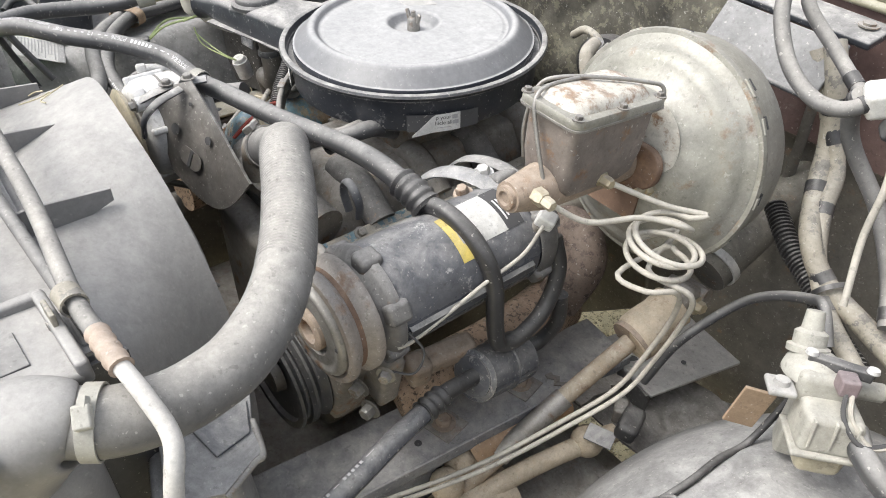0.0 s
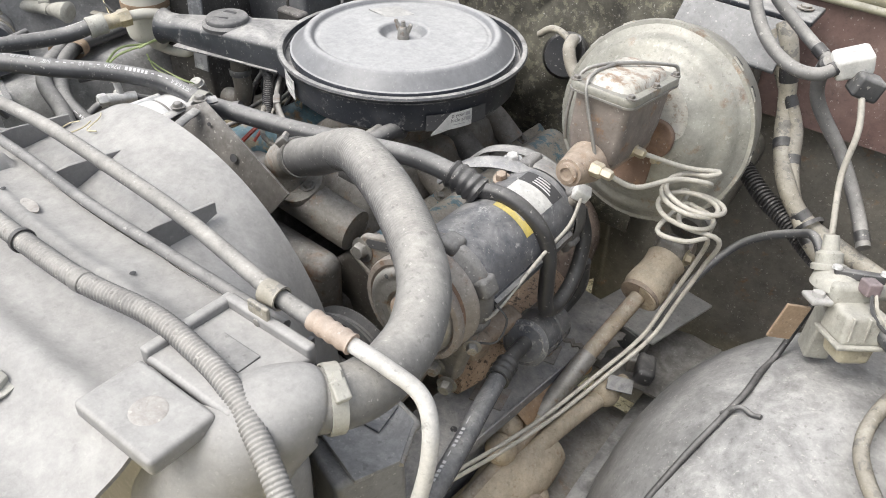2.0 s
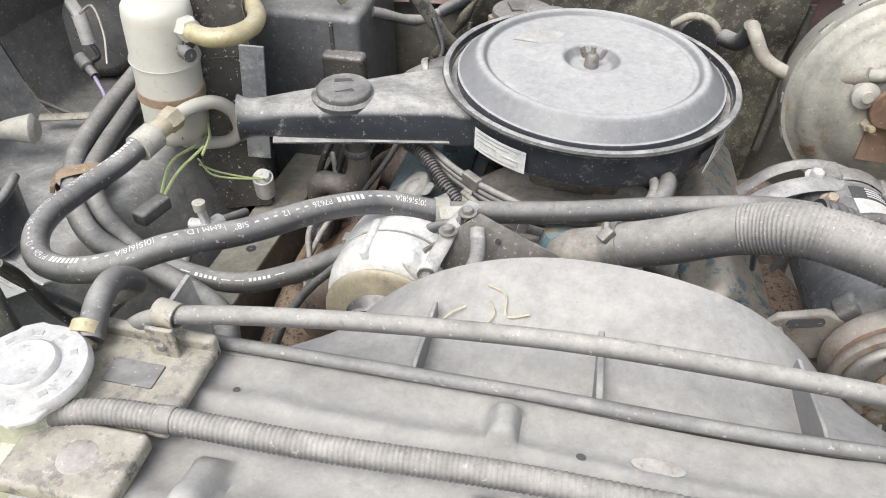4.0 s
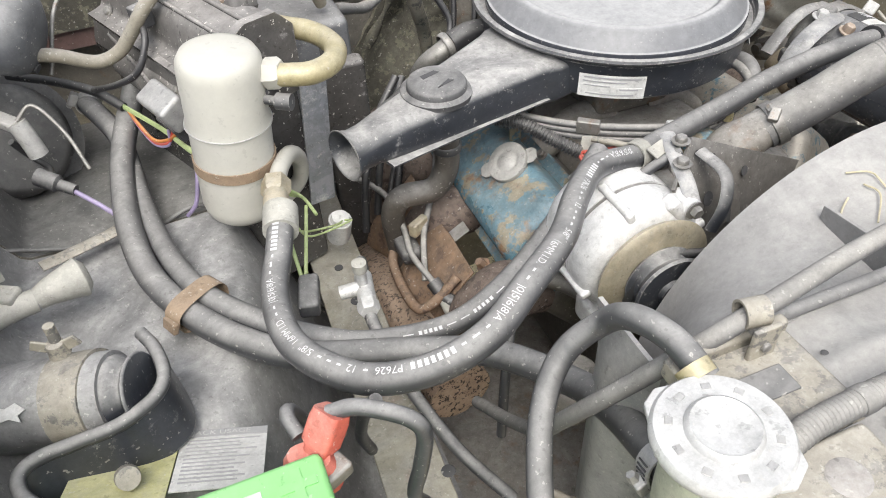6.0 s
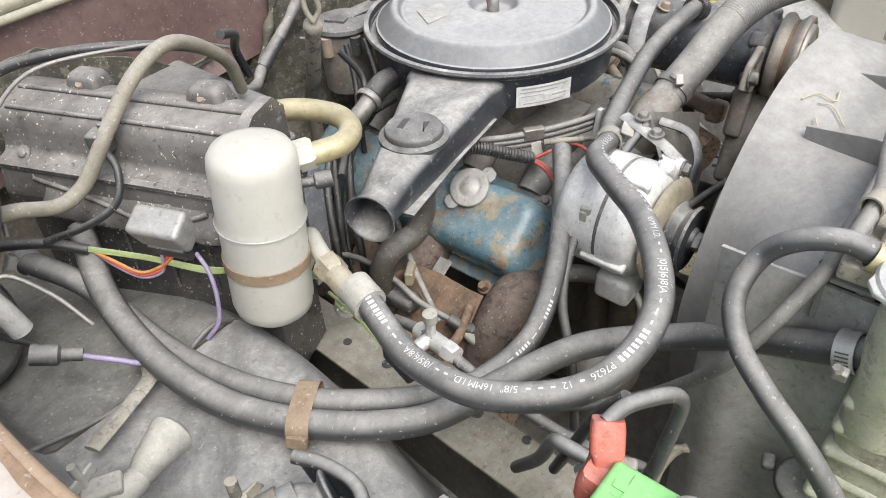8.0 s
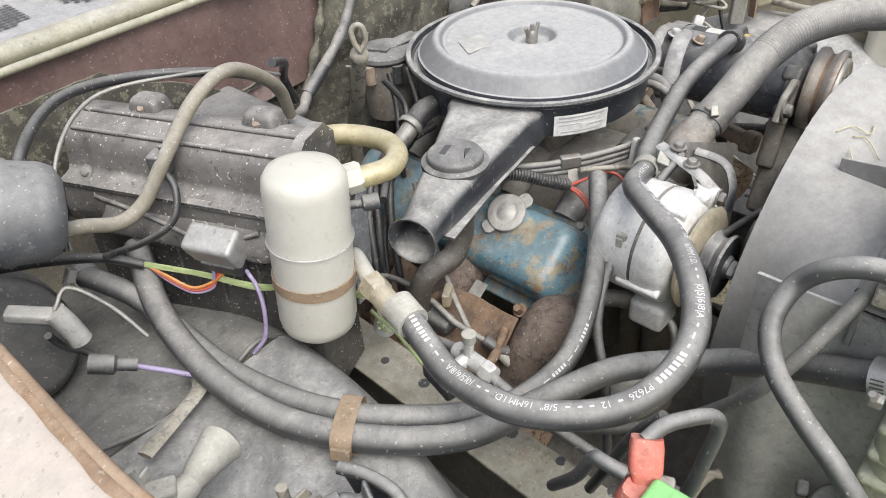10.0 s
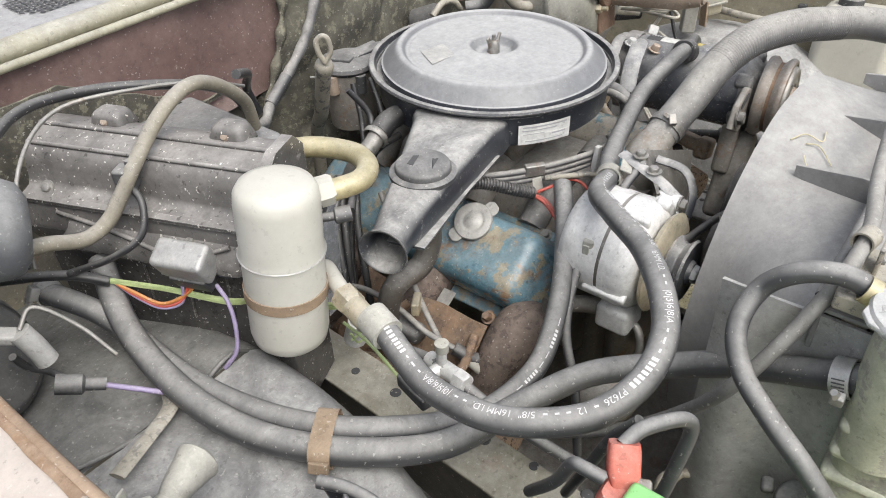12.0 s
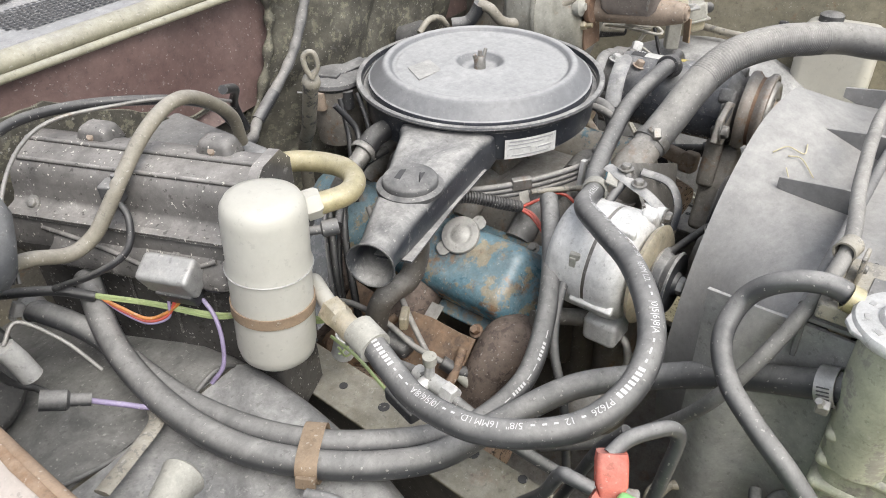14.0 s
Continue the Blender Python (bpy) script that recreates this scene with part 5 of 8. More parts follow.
part("hose", tube(HOSE_H2, 0.0148, seg=18, n=9), M_RUBBER, heater)
worm_clamp(heater, (-0.3565, -0.640, 0.929), (-0.08, -0.9, 0.3), 0.0170, (-1, 0.1, -0.5), half=0.0085)
for k in range(9):
    a = radians(150 + 11 * k)
    part("clamp_slot", box(0.0016, 0.0012, 0.011, axis_to((-0.08, -0.9, 0.3), (-0.3565, -0.640, 0.929)) @ Matrix.Rotation(a, 4, "Z") @ Matrix.Translation((0.0188, 0, 0)), 0), M_INK, heater)
heater2 = thing("heater_hose", "dusty black heater hose rising to the intake manifold", "hose", (-0.5, -0.3, 0.84), group="heater hoses")
part("hose", tube(HOSE_H1, 0.0132, seg=18, n=9), M_RUBBER, heater2)
print_on(HOSE_H1, 0.62, [0.012, 0.03, 0.012, 0.012, 0.03, 0.012], 0.0132, lambda s: 35.0, heater2, 0.006)
worm_clamp(heater2, (-0.717, 0.118, 0.904), (0.1, 0.9, 0.1), 0.0142, (-0.8, -0.3, 0.5))
clip = thing("hose_clip", "brown metal clip that holds two heater hoses together", "clip", (-0.65, -0.26, 0.85))
cd = Vector((0.55, -0.83, -0.05)).normalized()
cside = cd.cross(Vector((0, 0, 1))).normalized()
band = []
for a in [i * 2 * math.pi / 28 for i in range(28)]:
    lx, lz = math.copysign(abs(math.cos(a)) ** 0.6, math.cos(a)) * 0.033, math.copysign(abs(math.sin(a)) ** 0.8, math.sin(a)) * 0.0172
    band.append(Vector((-0.647, -0.250, 0.848)) - cside * lx + Vector((0, 0, lz)))
part("band", loft([[p - cd * 0.011 for p in band], [p + cd * 0.011 for p in band]], False), M_TAN, clip)
part("catch", box(0.020, 0.012, 0.006, axis_to((-0.8, -0.4, 0.3), Vector((-0.647, -0.250, 0.848)) + cside * 0.036), 0.001), M_TAN, clip)

# passenger side alternator
alt = thing("alternator", "silver cast alternator with black pulley and mounting ears", "alternator", (-0.19, -0.34, 0.83))
AX = Matrix.Translation((-0.187, -0.008, 0.838)) @ Matrix.Rotation(radians(90), 4, "X")


def along(y):
    return AX @ Matrix.Translation((0, 0, -y))


part("rear_half", lathe([(0, 0.268), (0.046, 0.268), (0.064, 0.272), (0.072, 0.284), (0.0745, 0.305), (0.0745, 0.330), (0, 0.330)], AX, 44), M_ALTERNATOR, alt, "silver cast rear housing")
part("stator_gap", lathe([(0.0730, 0.329), (0.0730, 0.336)], AX, 44), M_DARK, alt)
part("front_half", lathe([(0, 0.335), (0.0745, 0.335), (0.0755, 0.352), (0.073, 0.368), (0.064, 0.378), (0.030, 0.384), (0, 0.384)], AX, 44), M_ALTERNATOR, alt, "silver cast front housing")
part("fan", lathe([(0.02, 0.386), (0.064, 0.386), (0.068, 0.392), (0.060, 0.398), (0.02, 0.400)], AX, 30), M_BRASS, alt, "brass-toned cooling fan")
for k in range(10):
    a = radians(36 * k)
    part("fan_blade", box(0.003, 0.030, 0.010, AX @ Matrix.Rotation(a, 4, "Z") @ Matrix.Translation((0, 0.045, 0.393)) @ Matrix.Rotation(radians(25), 4, "Y"), 0.001), M_BRASS, alt)
pul = part("pulley", lathe([(0.012, 0.400), (0.040, 0.400), (0.042, 0.403), (0.034, 0.411), (0.034, 0.414), (0.042, 0.422), (0.040, 0.425), (0.016, 0.425), (0.014, 0.430), (0, 0.430)], AX, 36), M_BLACK, alt, "black grooved pulley")
part("shaft_nut", hexhead(0.012, 0.012, AX @ Matrix.Translation((0, 0, 0.426))), M_BRIGHT, pul)
for k in range(4):
    a = radians(20 + 90 * k)
    part("rib", box(0.014, 0.010, 0.06, AX @ Matrix.Rotation(a, 4, "Z") @ Matrix.Translation((0.0725, 0, 0.345)), 0.003), M_ALTERNATOR, alt)
part("upper_ear", join(box(0.016, 0.020, 0.055, pose(-0.150, -0.378, 0.890, 0, -35, 0), 0.005), lathe([(0, 0), (0.0105, 0), (0.0105, 0.028), (0, 0.028)], axis_to((0, -1, 0), (-0.141, -0.362, 0.9)), 18)), M_ALTERNATOR, alt)
bolt(alt, (-0.141, -0.391, 0.900), (0, -1, 0), 0.007, 0.007, material=M_STEEL)
part("connector", join(box(0.014, 0.014, 0.024, pose(-0.248, -0.322, 0.868, 0, 0, 15), 0.002), box(0.003, 0.009, 0.014, pose(-0.256, -0.322, 0.868), 0.001)), M_CREAM, alt)
part("lower_ear", box(0.05, 0.05, 0.04, Matrix.Translation((-0.215, -0.36, 0.752)), 0.008), M_ALTERNATOR, alt)
brk = thing("alternator_bracket", "black perforated sheet bracket with bolts above the alternator", "bracket", (0.0, -0.36, 0.92))
def plate_at(u, v):
    left = Vector((-0.150, -0.366, 0.912)).lerp(Vector((-0.105, -0.372, 0.806)), v)
    right = Vector((-0.098, -0.318, 0.934)).lerp(Vector((0.068, -0.322, 0.853)), v)
    return left.lerp(right, u) + Vector((0.02, -0.005, -0.044)) * math.sin(math.pi * u) * v * v


part("perforated_plate", grid_sheet(plate_at, 0, 1, 0, 1, 16, 16, 0.004), M_DARK, brk, "dusty black steel plate with round holes")
plate_n = (plate_at(0.6, 0.5) - plate_at(0.4, 0.5)).cross(plate_at(0.5, 0.4) - plate_at(0.5, 0.6)).normalized()
plate_n = plate_n if plate_n.y < 0 else -plate_n
for u, v, r in ((0.34, 0.42, 0.0085), (0.80, 0.55, 0.006), (0.80, 0.22, 0.003), (0.75, 0.06, 0.003)):
    part("hole", lathe([(0, 0), (r, 0), (r, 0.0006), (0, 0.0008)], axis_to(plate_n, plate_at(u, v) + plate_n * 0.0045), 20), M_INK, brk)
slot = part("slot", prism(round_rect(0.046, 0.026, 0.0125), 0.0008, axis_to(plate_n, plate_at(0.42, 0.66) + plate_n * 0.0045, -15), 0), M_DARK, brk)
part("slot_gap", prism(round_rect(0.006, 0.026, 0.001), 0.0008, axis_to(plate_n, plate_at(0.42, 0.66) + plate_n * 0.0055, -15), 0), M_INK, brk)
part("arm", tube([(-0.110, -0.292, 0.925), (-0.125, -0.33, 0.922), (-0.132, -0.36, 0.915), (-0.140, -0.385, 0.905)], 0.009, seg=8, flat=0.5), M_RAIL, brk, "grey adjusting arm")
part("arm_tail", tube([(-0.098, -0.335, 0.926), (-0.092, -0.372, 0.918), (-0.102, -0.392, 0.895), (-0.115, -0.395, 0.865)], 0.008, seg=10, flat=0.5), M_BLACK, brk)
bolt(brk, (-0.112, -0.318, 0.932), (0, 0, 1), 0.007, 0.006, material=M_STEEL)
bolt(brk, (-0.128, -0.345, 0.925), (0, 0, 1), 0.007, 0.006, material=M_STEEL)
part("hose_strap", join(lathe([(0.0155, -0.008), (0.0172, -0.008), (0.0172, 0.008), (0.0155, 0.008)], axis_to((0.9, 0.3, -0.1), (-0.147, -0.292, 0.908)), 22), box(0.03, 0.016, 0.003, pose(-0.130, -0.308, 0.922, 20, 0, 20), 0.001)), M_CREAM, brk, "cream strap round the suction hose")
belt = thing("drive_belt", "worn black rubber drive belt round the pulleys", "belt", (-0.1, -0.42, 0.75))
part("belt", tube([(-0.225, -0.4125, 0.815), (-0.215, -0.4125, 0.855), (-0.185, -0.4125, 0.868), (-0.15, -0.4125, 0.86), (0.02, -0.4125, 0.80), (0.06, -0.4125, 0.72), (0.03, -0.4125, 0.63), (-0.02, -0.4125, 0.62), (-0.12, -0.4125, 0.70), (-0.225, -0.4125, 0.815)], 0.0055, seg=8), M_RUBBER_D, belt)
fan = thing("cooling_fan", "dark steel engine fan inside the shroud", "fan", (0.02, -0.45, 0.73))
part("hub", lathe([(0, 0.40), (0.06, 0.40), (0.07, 0.43), (0.05, 0.47), (0, 0.475)], Matrix.Translation((0.02, 0, 0.735)) @ Matrix.Rotation(radians(90), 4, "X"), 30), M_DARK, fan)
for k in range(7):
    part("blade", box(0.075, 0.17, 0.003, Matrix.Translation((0.02, -0.46, 0.735)) @ Matrix.Rotation(radians(90), 4, "X") @ Matrix.Rotation(2 * math.pi * k / 7, 4, "Z") @ Matrix.Translation((0, 0.145, 0)) @ Matrix.Rotation(radians(30), 4, "Y"), 0.001), M_DARK, fan)

M_YELLOW_D = mat("dirty_tan_pipe", (0.30, 0.26, 0.19), (0.22, 0.19, 0.14), rough=0.6, dust=0.4, stain=16, bump=0.1)
drain = thing("washer_tank", "small black plastic reservoir with round cap beside the radiator tank", "reservoir", (-0.34, -0.64, 0.73))
part("cap", lathe([(0, 0.012), (0.022, 0.012), (0.026, 0.008), (0.026, -0.012), (0.024, -0.03), (0, -0.03)], axis_to((-0.5, 0.1, 0.9), (-0.360, -0.648, 0.738)), 28), M_PLASTIC, drain)
part("ear", box(0.018, 0.014, 0.012, pose(-0.352, -0.612, 0.735, 0, -20, 20), 0.004), M_PLASTIC, drain)
for k in range(2):
    solo("cooler_line", tube([(-0.29, -0.56 + 0.02 * k, 0.56), (-0.30, -0.545, 0.63), (-0.325 - 0.01 * k, -0.53, 0.665), (-0.36, -0.515 + 0.012 * k, 0.665), (-0.385, -0.512, 0.635 - 0.015 * k), (-0.40, -0.52, 0.55)], 0.0048, seg=10), M_YELLOW_D, "tan oil cooler pipe curving under the shroud", "pipe", group="oil cooler pipes")

straw_bits = thing("straw", "dry yellow straw strands caught on the fan shroud", "straw", (-0.05, -0.5, 0.985))
M_STRAW = plain("dry_straw", (0.56, 0.50, 0.33), rough=0.8)
for pts in (((-0.065, -0.483, 0.9865), (-0.048, -0.495, 0.9895), (-0.044, -0.514, 0.9835), (-0.025, -0.512, 0.987)), ((-0.060, -0.500, 0.984), (-0.055, -0.515, 0.982), (-0.074, -0.536, 0.972)), ((-0.080, -0.505, 0.979), (-0.092, -0.512, 0.975), (-0.100, -0.520, 0.969))):
    part("strand", tube(list(pts), 0.0009, seg=6), M_STRAW, straw_bits)


# ---- passenger side ----
acc = thing("accumulator", "cream white refrigerant accumulator canister with brown strap", "accumulator", (-0.57, -0.12, 0.84))
AM = axis_to((0.085, -0.035, 1), (-0.5710, -0.119, 0.851))
part("canister", lathe([(0, 0), (0.018, -0.002), (0.034, 0.002), (0.0415, 0.010), (0.0440, 0.022), (0.0440, 0.118), (0.0458, 0.122), (0.0458, 0.129), (0.0440, 0.133), (0.0440, 0.187), (0.0428, 0.198), (0.038, 0.206), (0.028, 0.2095), (0, 0.211)], AM, 56), M_ACC, acc)
part("weld_seam", lathe([(0.0440, 0.1240), (0.0470, 0.1255), (0.0440, 0.1270)], AM, 56, 0.0004), M_BRIGHT, acc)
part("strap", lathe([(0.0443, 0.070), (0.0458, 0.070), (0.0458, 0.083), (0.0443, 0.083)], AM, 48), M_TAN, acc, "brown strap")
part("strap_bolt", box(0.030, 0.012, 0.014, Matrix.Translation((-0.515, -0.070, 0.920)) @ Matrix.Rotation(radians(35), 4, "Z"), 0.003), M_TAN, acc)
part("foot", lathe([(0, -0.012), (0.014, -0.012), (0.020, -0.004), (0.022, 0.006)], AM @ Matrix.Translation((0.008, -0.016, 0)), 24), M_ACC, acc)
part("pinhole", lathe([(0, 0), (0.0025, 0), (0, 0.0006)], axis_to((-0.55, -0.83, 0), AM @ Vector((-0.0242, -0.0368, 0.022))), 10), M_INK, acc)
part("service_port", lathe([(0, 0), (0.009, 0), (0.009, 0.010), (0.006, 0.012), (0, 0.012)], axis_to((0.25, -0.97, 0.05), AM @ Vector((0.011, -0.0428, 0.160))), 18), M_INK, acc, "dark service port")
nut_d = Vector((0.80, -0.55, 0.12)).normalized()
part("side_fitting", join(lathe([(0.010, -0.012), (0.013, 0.0), (0.013, 0.006)], axis_to(nut_d, (-0.516, -0.136, 1.0255)), 20), hexhead(0.0165, 0.018, axis_to(nut_d, (-0.512, -0.138, 1.026)))), M_ACC, acc, "cream hex fitting")
part("valve_cap", tube([(-0.520, -0.148, 1.003), (-0.508, -0.158, 1.003), (-0.496, -0.166, 1.003)], lambda u: 0.005 + 0.004 * (u > 0.4), seg=14), M_PLASTIC, acc, "black knurled valve cap")
part("outlet_pipe", tube([(-0.566, -0.120, 0.840), (-0.545, -0.098, 0.826), (-0.515, -0.083, 0.826), (-0.494, -0.085, 0.848), (-0.492, -0.098, 0.885), (-0.504, -0.120, 0.911), (-0.520, -0.150, 0.919), (-0.533, -0.180, 0.918)], 0.0098, seg=14), M_ACC, acc, "cream return pipe")
pipe = solo("evaporator_pipe", tube([(-0.485, -0.015, 1.022), (-0.465, -0.043, 1.024), (-0.450, -0.062, 1.026), (-0.437, -0.087, 1.026), (-0.432, -0.118, 1.026), (-0.444, -0.146, 1.026), (-0.468, -0.158, 1.026), (-0.492, -0.151, 1.026), (-0.506, -0.143, 1.026)], 0.0122, seg=16), M_YELLOW, "yellow zinc-plated pipe bend between evaporator box and canister", "pipe")

# evaporator box, turned against the car's axis
BO = Vector((-0.50, -0.10, 0))
BA = Vector((-0.36, 0.933, 0)).normalized()
BN = Vector((-0.933, -0.36, 0)).normalized()


def ebox(a, n, z):
    return BO + BA * a + BN * n + Vector((0, 0, z))


evap = thing("evaporator_box", "dusty black moulded evaporator box with flanges and screws", "evaporator box", (-0.55, 0.03, 0.8))
PROFILE = [(-0.040, 0.70), (-0.040, 1.030), (-0.037, 1.042), (-0.028, 1.051), (-0.015, 1.056), (0.002, 1.057), (0.010, 1.052), (0.018, 1.050), (0.030, 1.046), (0.038, 1.036), (0.043, 1.022), (0.046, 1.006), (0.050, 0.999), (0.060, 0.996), (0.065, 0.990), (0.067, 0.976), (0.072, 0.962), (0.073, 0.948), (0.067, 0.936), (0.058, 0.928), (0.058, 0.70)]


def evap_body(a0, a1):
    rings = []
    for a in (a0, a0 + 0.006, a0 + 0.03, (a0 + a1) / 2, a1 - 0.006, a1):
        k = 0.006 if a in (a0, a1) else 0.0
        rings.append([ebox(a, n - math.copysign(k, n), z - k * (z > 0.8)) for n, z in PROFILE])
    return loft(rings)


part("case", evap_body(0.022, 0.335), M_SPECK, evap)
part("seam_flange", loft([[ebox(a, n, z) for n, z in ((0.040, 0.999), (0.069, 0.994), (0.069, 0.990), (0.040, 0.993))] for a in (0.026, 0.1, 0.2, 0.33)]), M_SPECK, evap)
for n, z in ((0.031, 1.0455), (0.004, 1.056)):
    part("ridge", tube([ebox(a, n, z) for a in (0.030, 0.08, 0.16, 0.24, 0.32)], 0.0028, seg=10), M_SPECK, evap)
for a in (0.088, 0.243):
    part("boss", box(0.052, 0.038, 0.026, Matrix.Translation(ebox(a, -0.020, 1.058)) @ Matrix.Rotation(radians(111), 4, "Z"), 0.008, 3, taper=0.7), M_SPECK, evap)
    part("boss_screw", lathe([(0, 0), (0.005, 0), (0.004, 0.003), (0, 0.003)], axis_to(BN + Vector((0, 0, 1)), ebox(a, -0.006, 1.060)), 14), M_MC_BOSS, evap)
part("end_flange", loft([[ebox(a, n, z) for n, z in ((-0.044, 0.96), (-0.045, 1.040), (-0.026, 1.060), (0.012, 1.060), (0.040, 1.046), (0.052, 1.01), (0.052, 0.96))] for a in (0.017, 0.030)]), M_SPECK, evap)
part("ledge", loft([[ebox(a, n, z) for n, z in ((0.044, 0.984), (0.066, 0.976), (0.082 - w, 0.950), (0.082 - w, 0.938), (0.044, 0.932))] for a, w in ((0.045, 0.008), (0.055, 0.001), (0.15, 0.0), (0.27, 0.002), (0.285, 0.010))]), M_SPECK, evap, "sloping moulded ledge")
part("ledge_rib", tube([ebox(0.285, 0.066, 0.978), ebox(0.20, 0.074, 0.967), ebox(0.13, 0.082, 0.951)], 0.003, seg=8), M_SPECK, evap)
part("ledge_rib", tube([ebox(0.06, 0.071, 0.971), ebox(0.09, 0.078, 0.961), ebox(0.125, 0.082, 0.951)], 0.003, seg=8), M_SPECK, evap)
part("blade_rib", tube([ebox(0.04, 0.072, 0.952), ebox(0.10, 0.074, 0.945), ebox(0.16, 0.070, 0.925)], 0.003, seg=6), M_SPECK, evap)
for a, n, z in ((0.11, 0.069, 0.968), (0.30, 0.052, 1.0), (0.02, 0.0595, 0.90)):
    bolt(evap, ebox(a, n, z), BN + Vector((0, 0, 0.8)), 0.006, 0.004)
for k in range(5):
    part("duct_rib", tube([ebox(0.03 + 0.055 * k, 0.0585, 0.93), ebox(0.035 + 0.055 * k, 0.0595, 0.84)], 0.0018, seg=6, n=2), M_SPECK, evap)
part("end_plate", box(0.034, 0.004, 0.18, pose(-0.463, -0.082, 0.892, 0, 5, 12), 0.001), M_RAIL, evap, "grey galvanized end strip")
heater_case = thing("heater_case", "dusty black heater case on the firewall with vertical seams", "heater case", (-0.47, 0.2, 0.7))
part("case", box(0.26, 0.22, 0.42, Matrix.Translation((-0.49, 0.205, 0.745)), 0.012), M_COVER, heater_case)
for x in (-0.535, -0.405):
    part("seam", box(0.006, 0.004, 0.40, Matrix.Translation((x, 0.0935, 0.745)), 0.0015), M_SPECK, heater_case)
part("step", box(0.07, 0.03, 0.36, Matrix.Translation((-0.385, 0.088, 0.72)), 0.008), M_SPECK, heater_case)

relay = thing("relay", "silver boxed relay on black socket with coloured wires", "relay", (-0.615, -0.02, 0.93))
RM = Matrix.Translation((-0.620, -0.030, 0.957)) @ Matrix.Rotation(radians(111), 4, "Z") @ Matrix.Rotation(radians(-28), 4, "X")
part("can", box(0.064, 0.034, 0.038, RM, 0.006, 4), M_RELAY, relay)
part("socket", box(0.046, 0.028, 0.024, RM @ Matrix.Translation((0, 0.006, -0.026)), 0.003), M_PLASTIC, relay)
part("ear", lathe([(0.007, -0.008), (0.012, -0.008), (0.012, 0.008), (0.007, 0.008)], axis_to(BA, (-0.588, -0.058, 0.938)), 18), M_PLASTIC, relay)
for mw, dx, sag in ((M_W_RED, 0.0, 0.0), (M_W_ORANGE, 0.006, 0.004), (M_W_PURPLE, -0.005, -0.003)):
    part("wire", tube([(-0.622 + dx, -0.022 - dx, 0.918), (-0.632, -0.014, 0.899 + sag), (-0.648, 0.004, 0.893 + sag), (-0.660, 0.028, 0.905 + sag), (-0.668, 0.05, 0.918)], 0.0020, seg=8), mw, relay)
part("wire", tube([(-0.604, -0.048, 0.920), (-0.606, -0.066, 0.905), (-0.612, -0.078, 0.880), (-0.622, -0.082, 0.85), (-0.636, -0.072, 0.828)], 0.0026, seg=8), M_W_PURPLE, relay, "thick lilac wire")
loom = thing("wiring_loom", "taped black wiring loom with pale green wires across the firewall box", "wiring", (-0.66, 0.05, 0.93))
part("tape", tube([(-0.80, 0.16, 0.945), (-0.745, 0.125, 0.940), (-0.700, 0.085, 0.935), (-0.672, 0.054, 0.922)], 0.006, seg=10), M_RUBBER_D, loom)
for k in range(3):
    part("green_wire", tube([(-0.672, 0.054, 0.921 + 0.002 * k), (-0.635, 0.002, 0.908 + 0.002 * k), (-0.600, -0.060, 0.895 + 0.003 * k), (-0.553, -0.072, 0.875), (-0.520, -0.125, 0.862 + 0.004 * k), (-0.505, -0.155, 0.872), (-0.498, -0.190, 0.87)], 0.0020, seg=6), M_W_GREEN, loom)
part("branch", tube([(-0.618, 0.045, 1.030), (-0.622, 0.020, 1.012), (-0.640, 0.010, 0.985), (-0.668, 0.030, 0.965), (-0.700, 0.080, 0.940)], 0.0042, seg=8), M_RUBBER_D, loom)
part("cable", tube([(-0.755, 0.10, 1.02), (-0.715, 0.150, 1.06), (-0.64, 0.205, 1.075), (-0.55, 0.20, 1.068), (-0.45, 0.16, 1.045), (-0.38, 0.18, 1.0), (-0.34, 0.20, 0.95)], 0.0065, seg=10), M_RUBBER_D, loom)
part("cable", tube([(-0.735, 0.06, 0.98), (-0.70, 0.11, 1.05), (-0.62, 0.16, 1.080), (-0.52, 0.14, 1.074), (-0.44, 0.13, 1.052), (-0.38, 0.14, 1.02)], 0.0024, seg=8), M_STEEL, loom)
part("cowl_cable", tube([(-0.395, 0.13, 1.045), (-0.345, 0.175, 1.015), (-0.320, 0.22, 0.97), (-0.30, 0.23, 0.92)], 0.0065, seg=10), M_RUBBER_D, loom, "scuffed taped cable")
vac_hose = thing("vacuum_hose", "tan grey hose arching over the evaporator box with a black plug", "hose", (-0.6, 0.05, 1.05))
part("hose", tube([(-0.742, 0.040, 1.018), (-0.717, 0.045, 1.008), (-0.681, 0.048, 0.990), (-0.653, 0.045, 0.998), (-0.632, 0.040, 1.021), (-0.609, 0.036, 1.049), (-0.567, 0.040, 1.083), (-0.528, 0.045, 1.099), (-0.493, 0.055, 1.093), (-0.450, 0.078, 1.062), (-0.412, 0.098, 1.022), (-0.390, 0.12, 0.97)], 0.0082, seg=12), mat("tan_grey_rubber", (0.27, 0.245, 0.19), (0.20, 0.18, 0.14), rough=0.7, dust=0.4, stain=12, bump=0.12), vac_hose)
part("plug", join(box(0.022, 0.02, 0.026, Matrix.Translation((-0.617, 0.046, 1.034)) @ Matrix.Rotation(radians(30), 4, "Z"), 0.003), box(0.006, 0.006, 0.018, Matrix.Translation((-0.613, 0.040, 1.047)), 0.001)), M_PLASTIC, vac_hose)
ball = thing("vacuum_reservoir", "grey rounded plastic vacuum reservoir with a seam ring", "reservoir", (-0.80, 0.07, 1.0))
BM_ = axis_to((0.72, -0.30, -0.22), (-0.782, 0.060, 1.055))
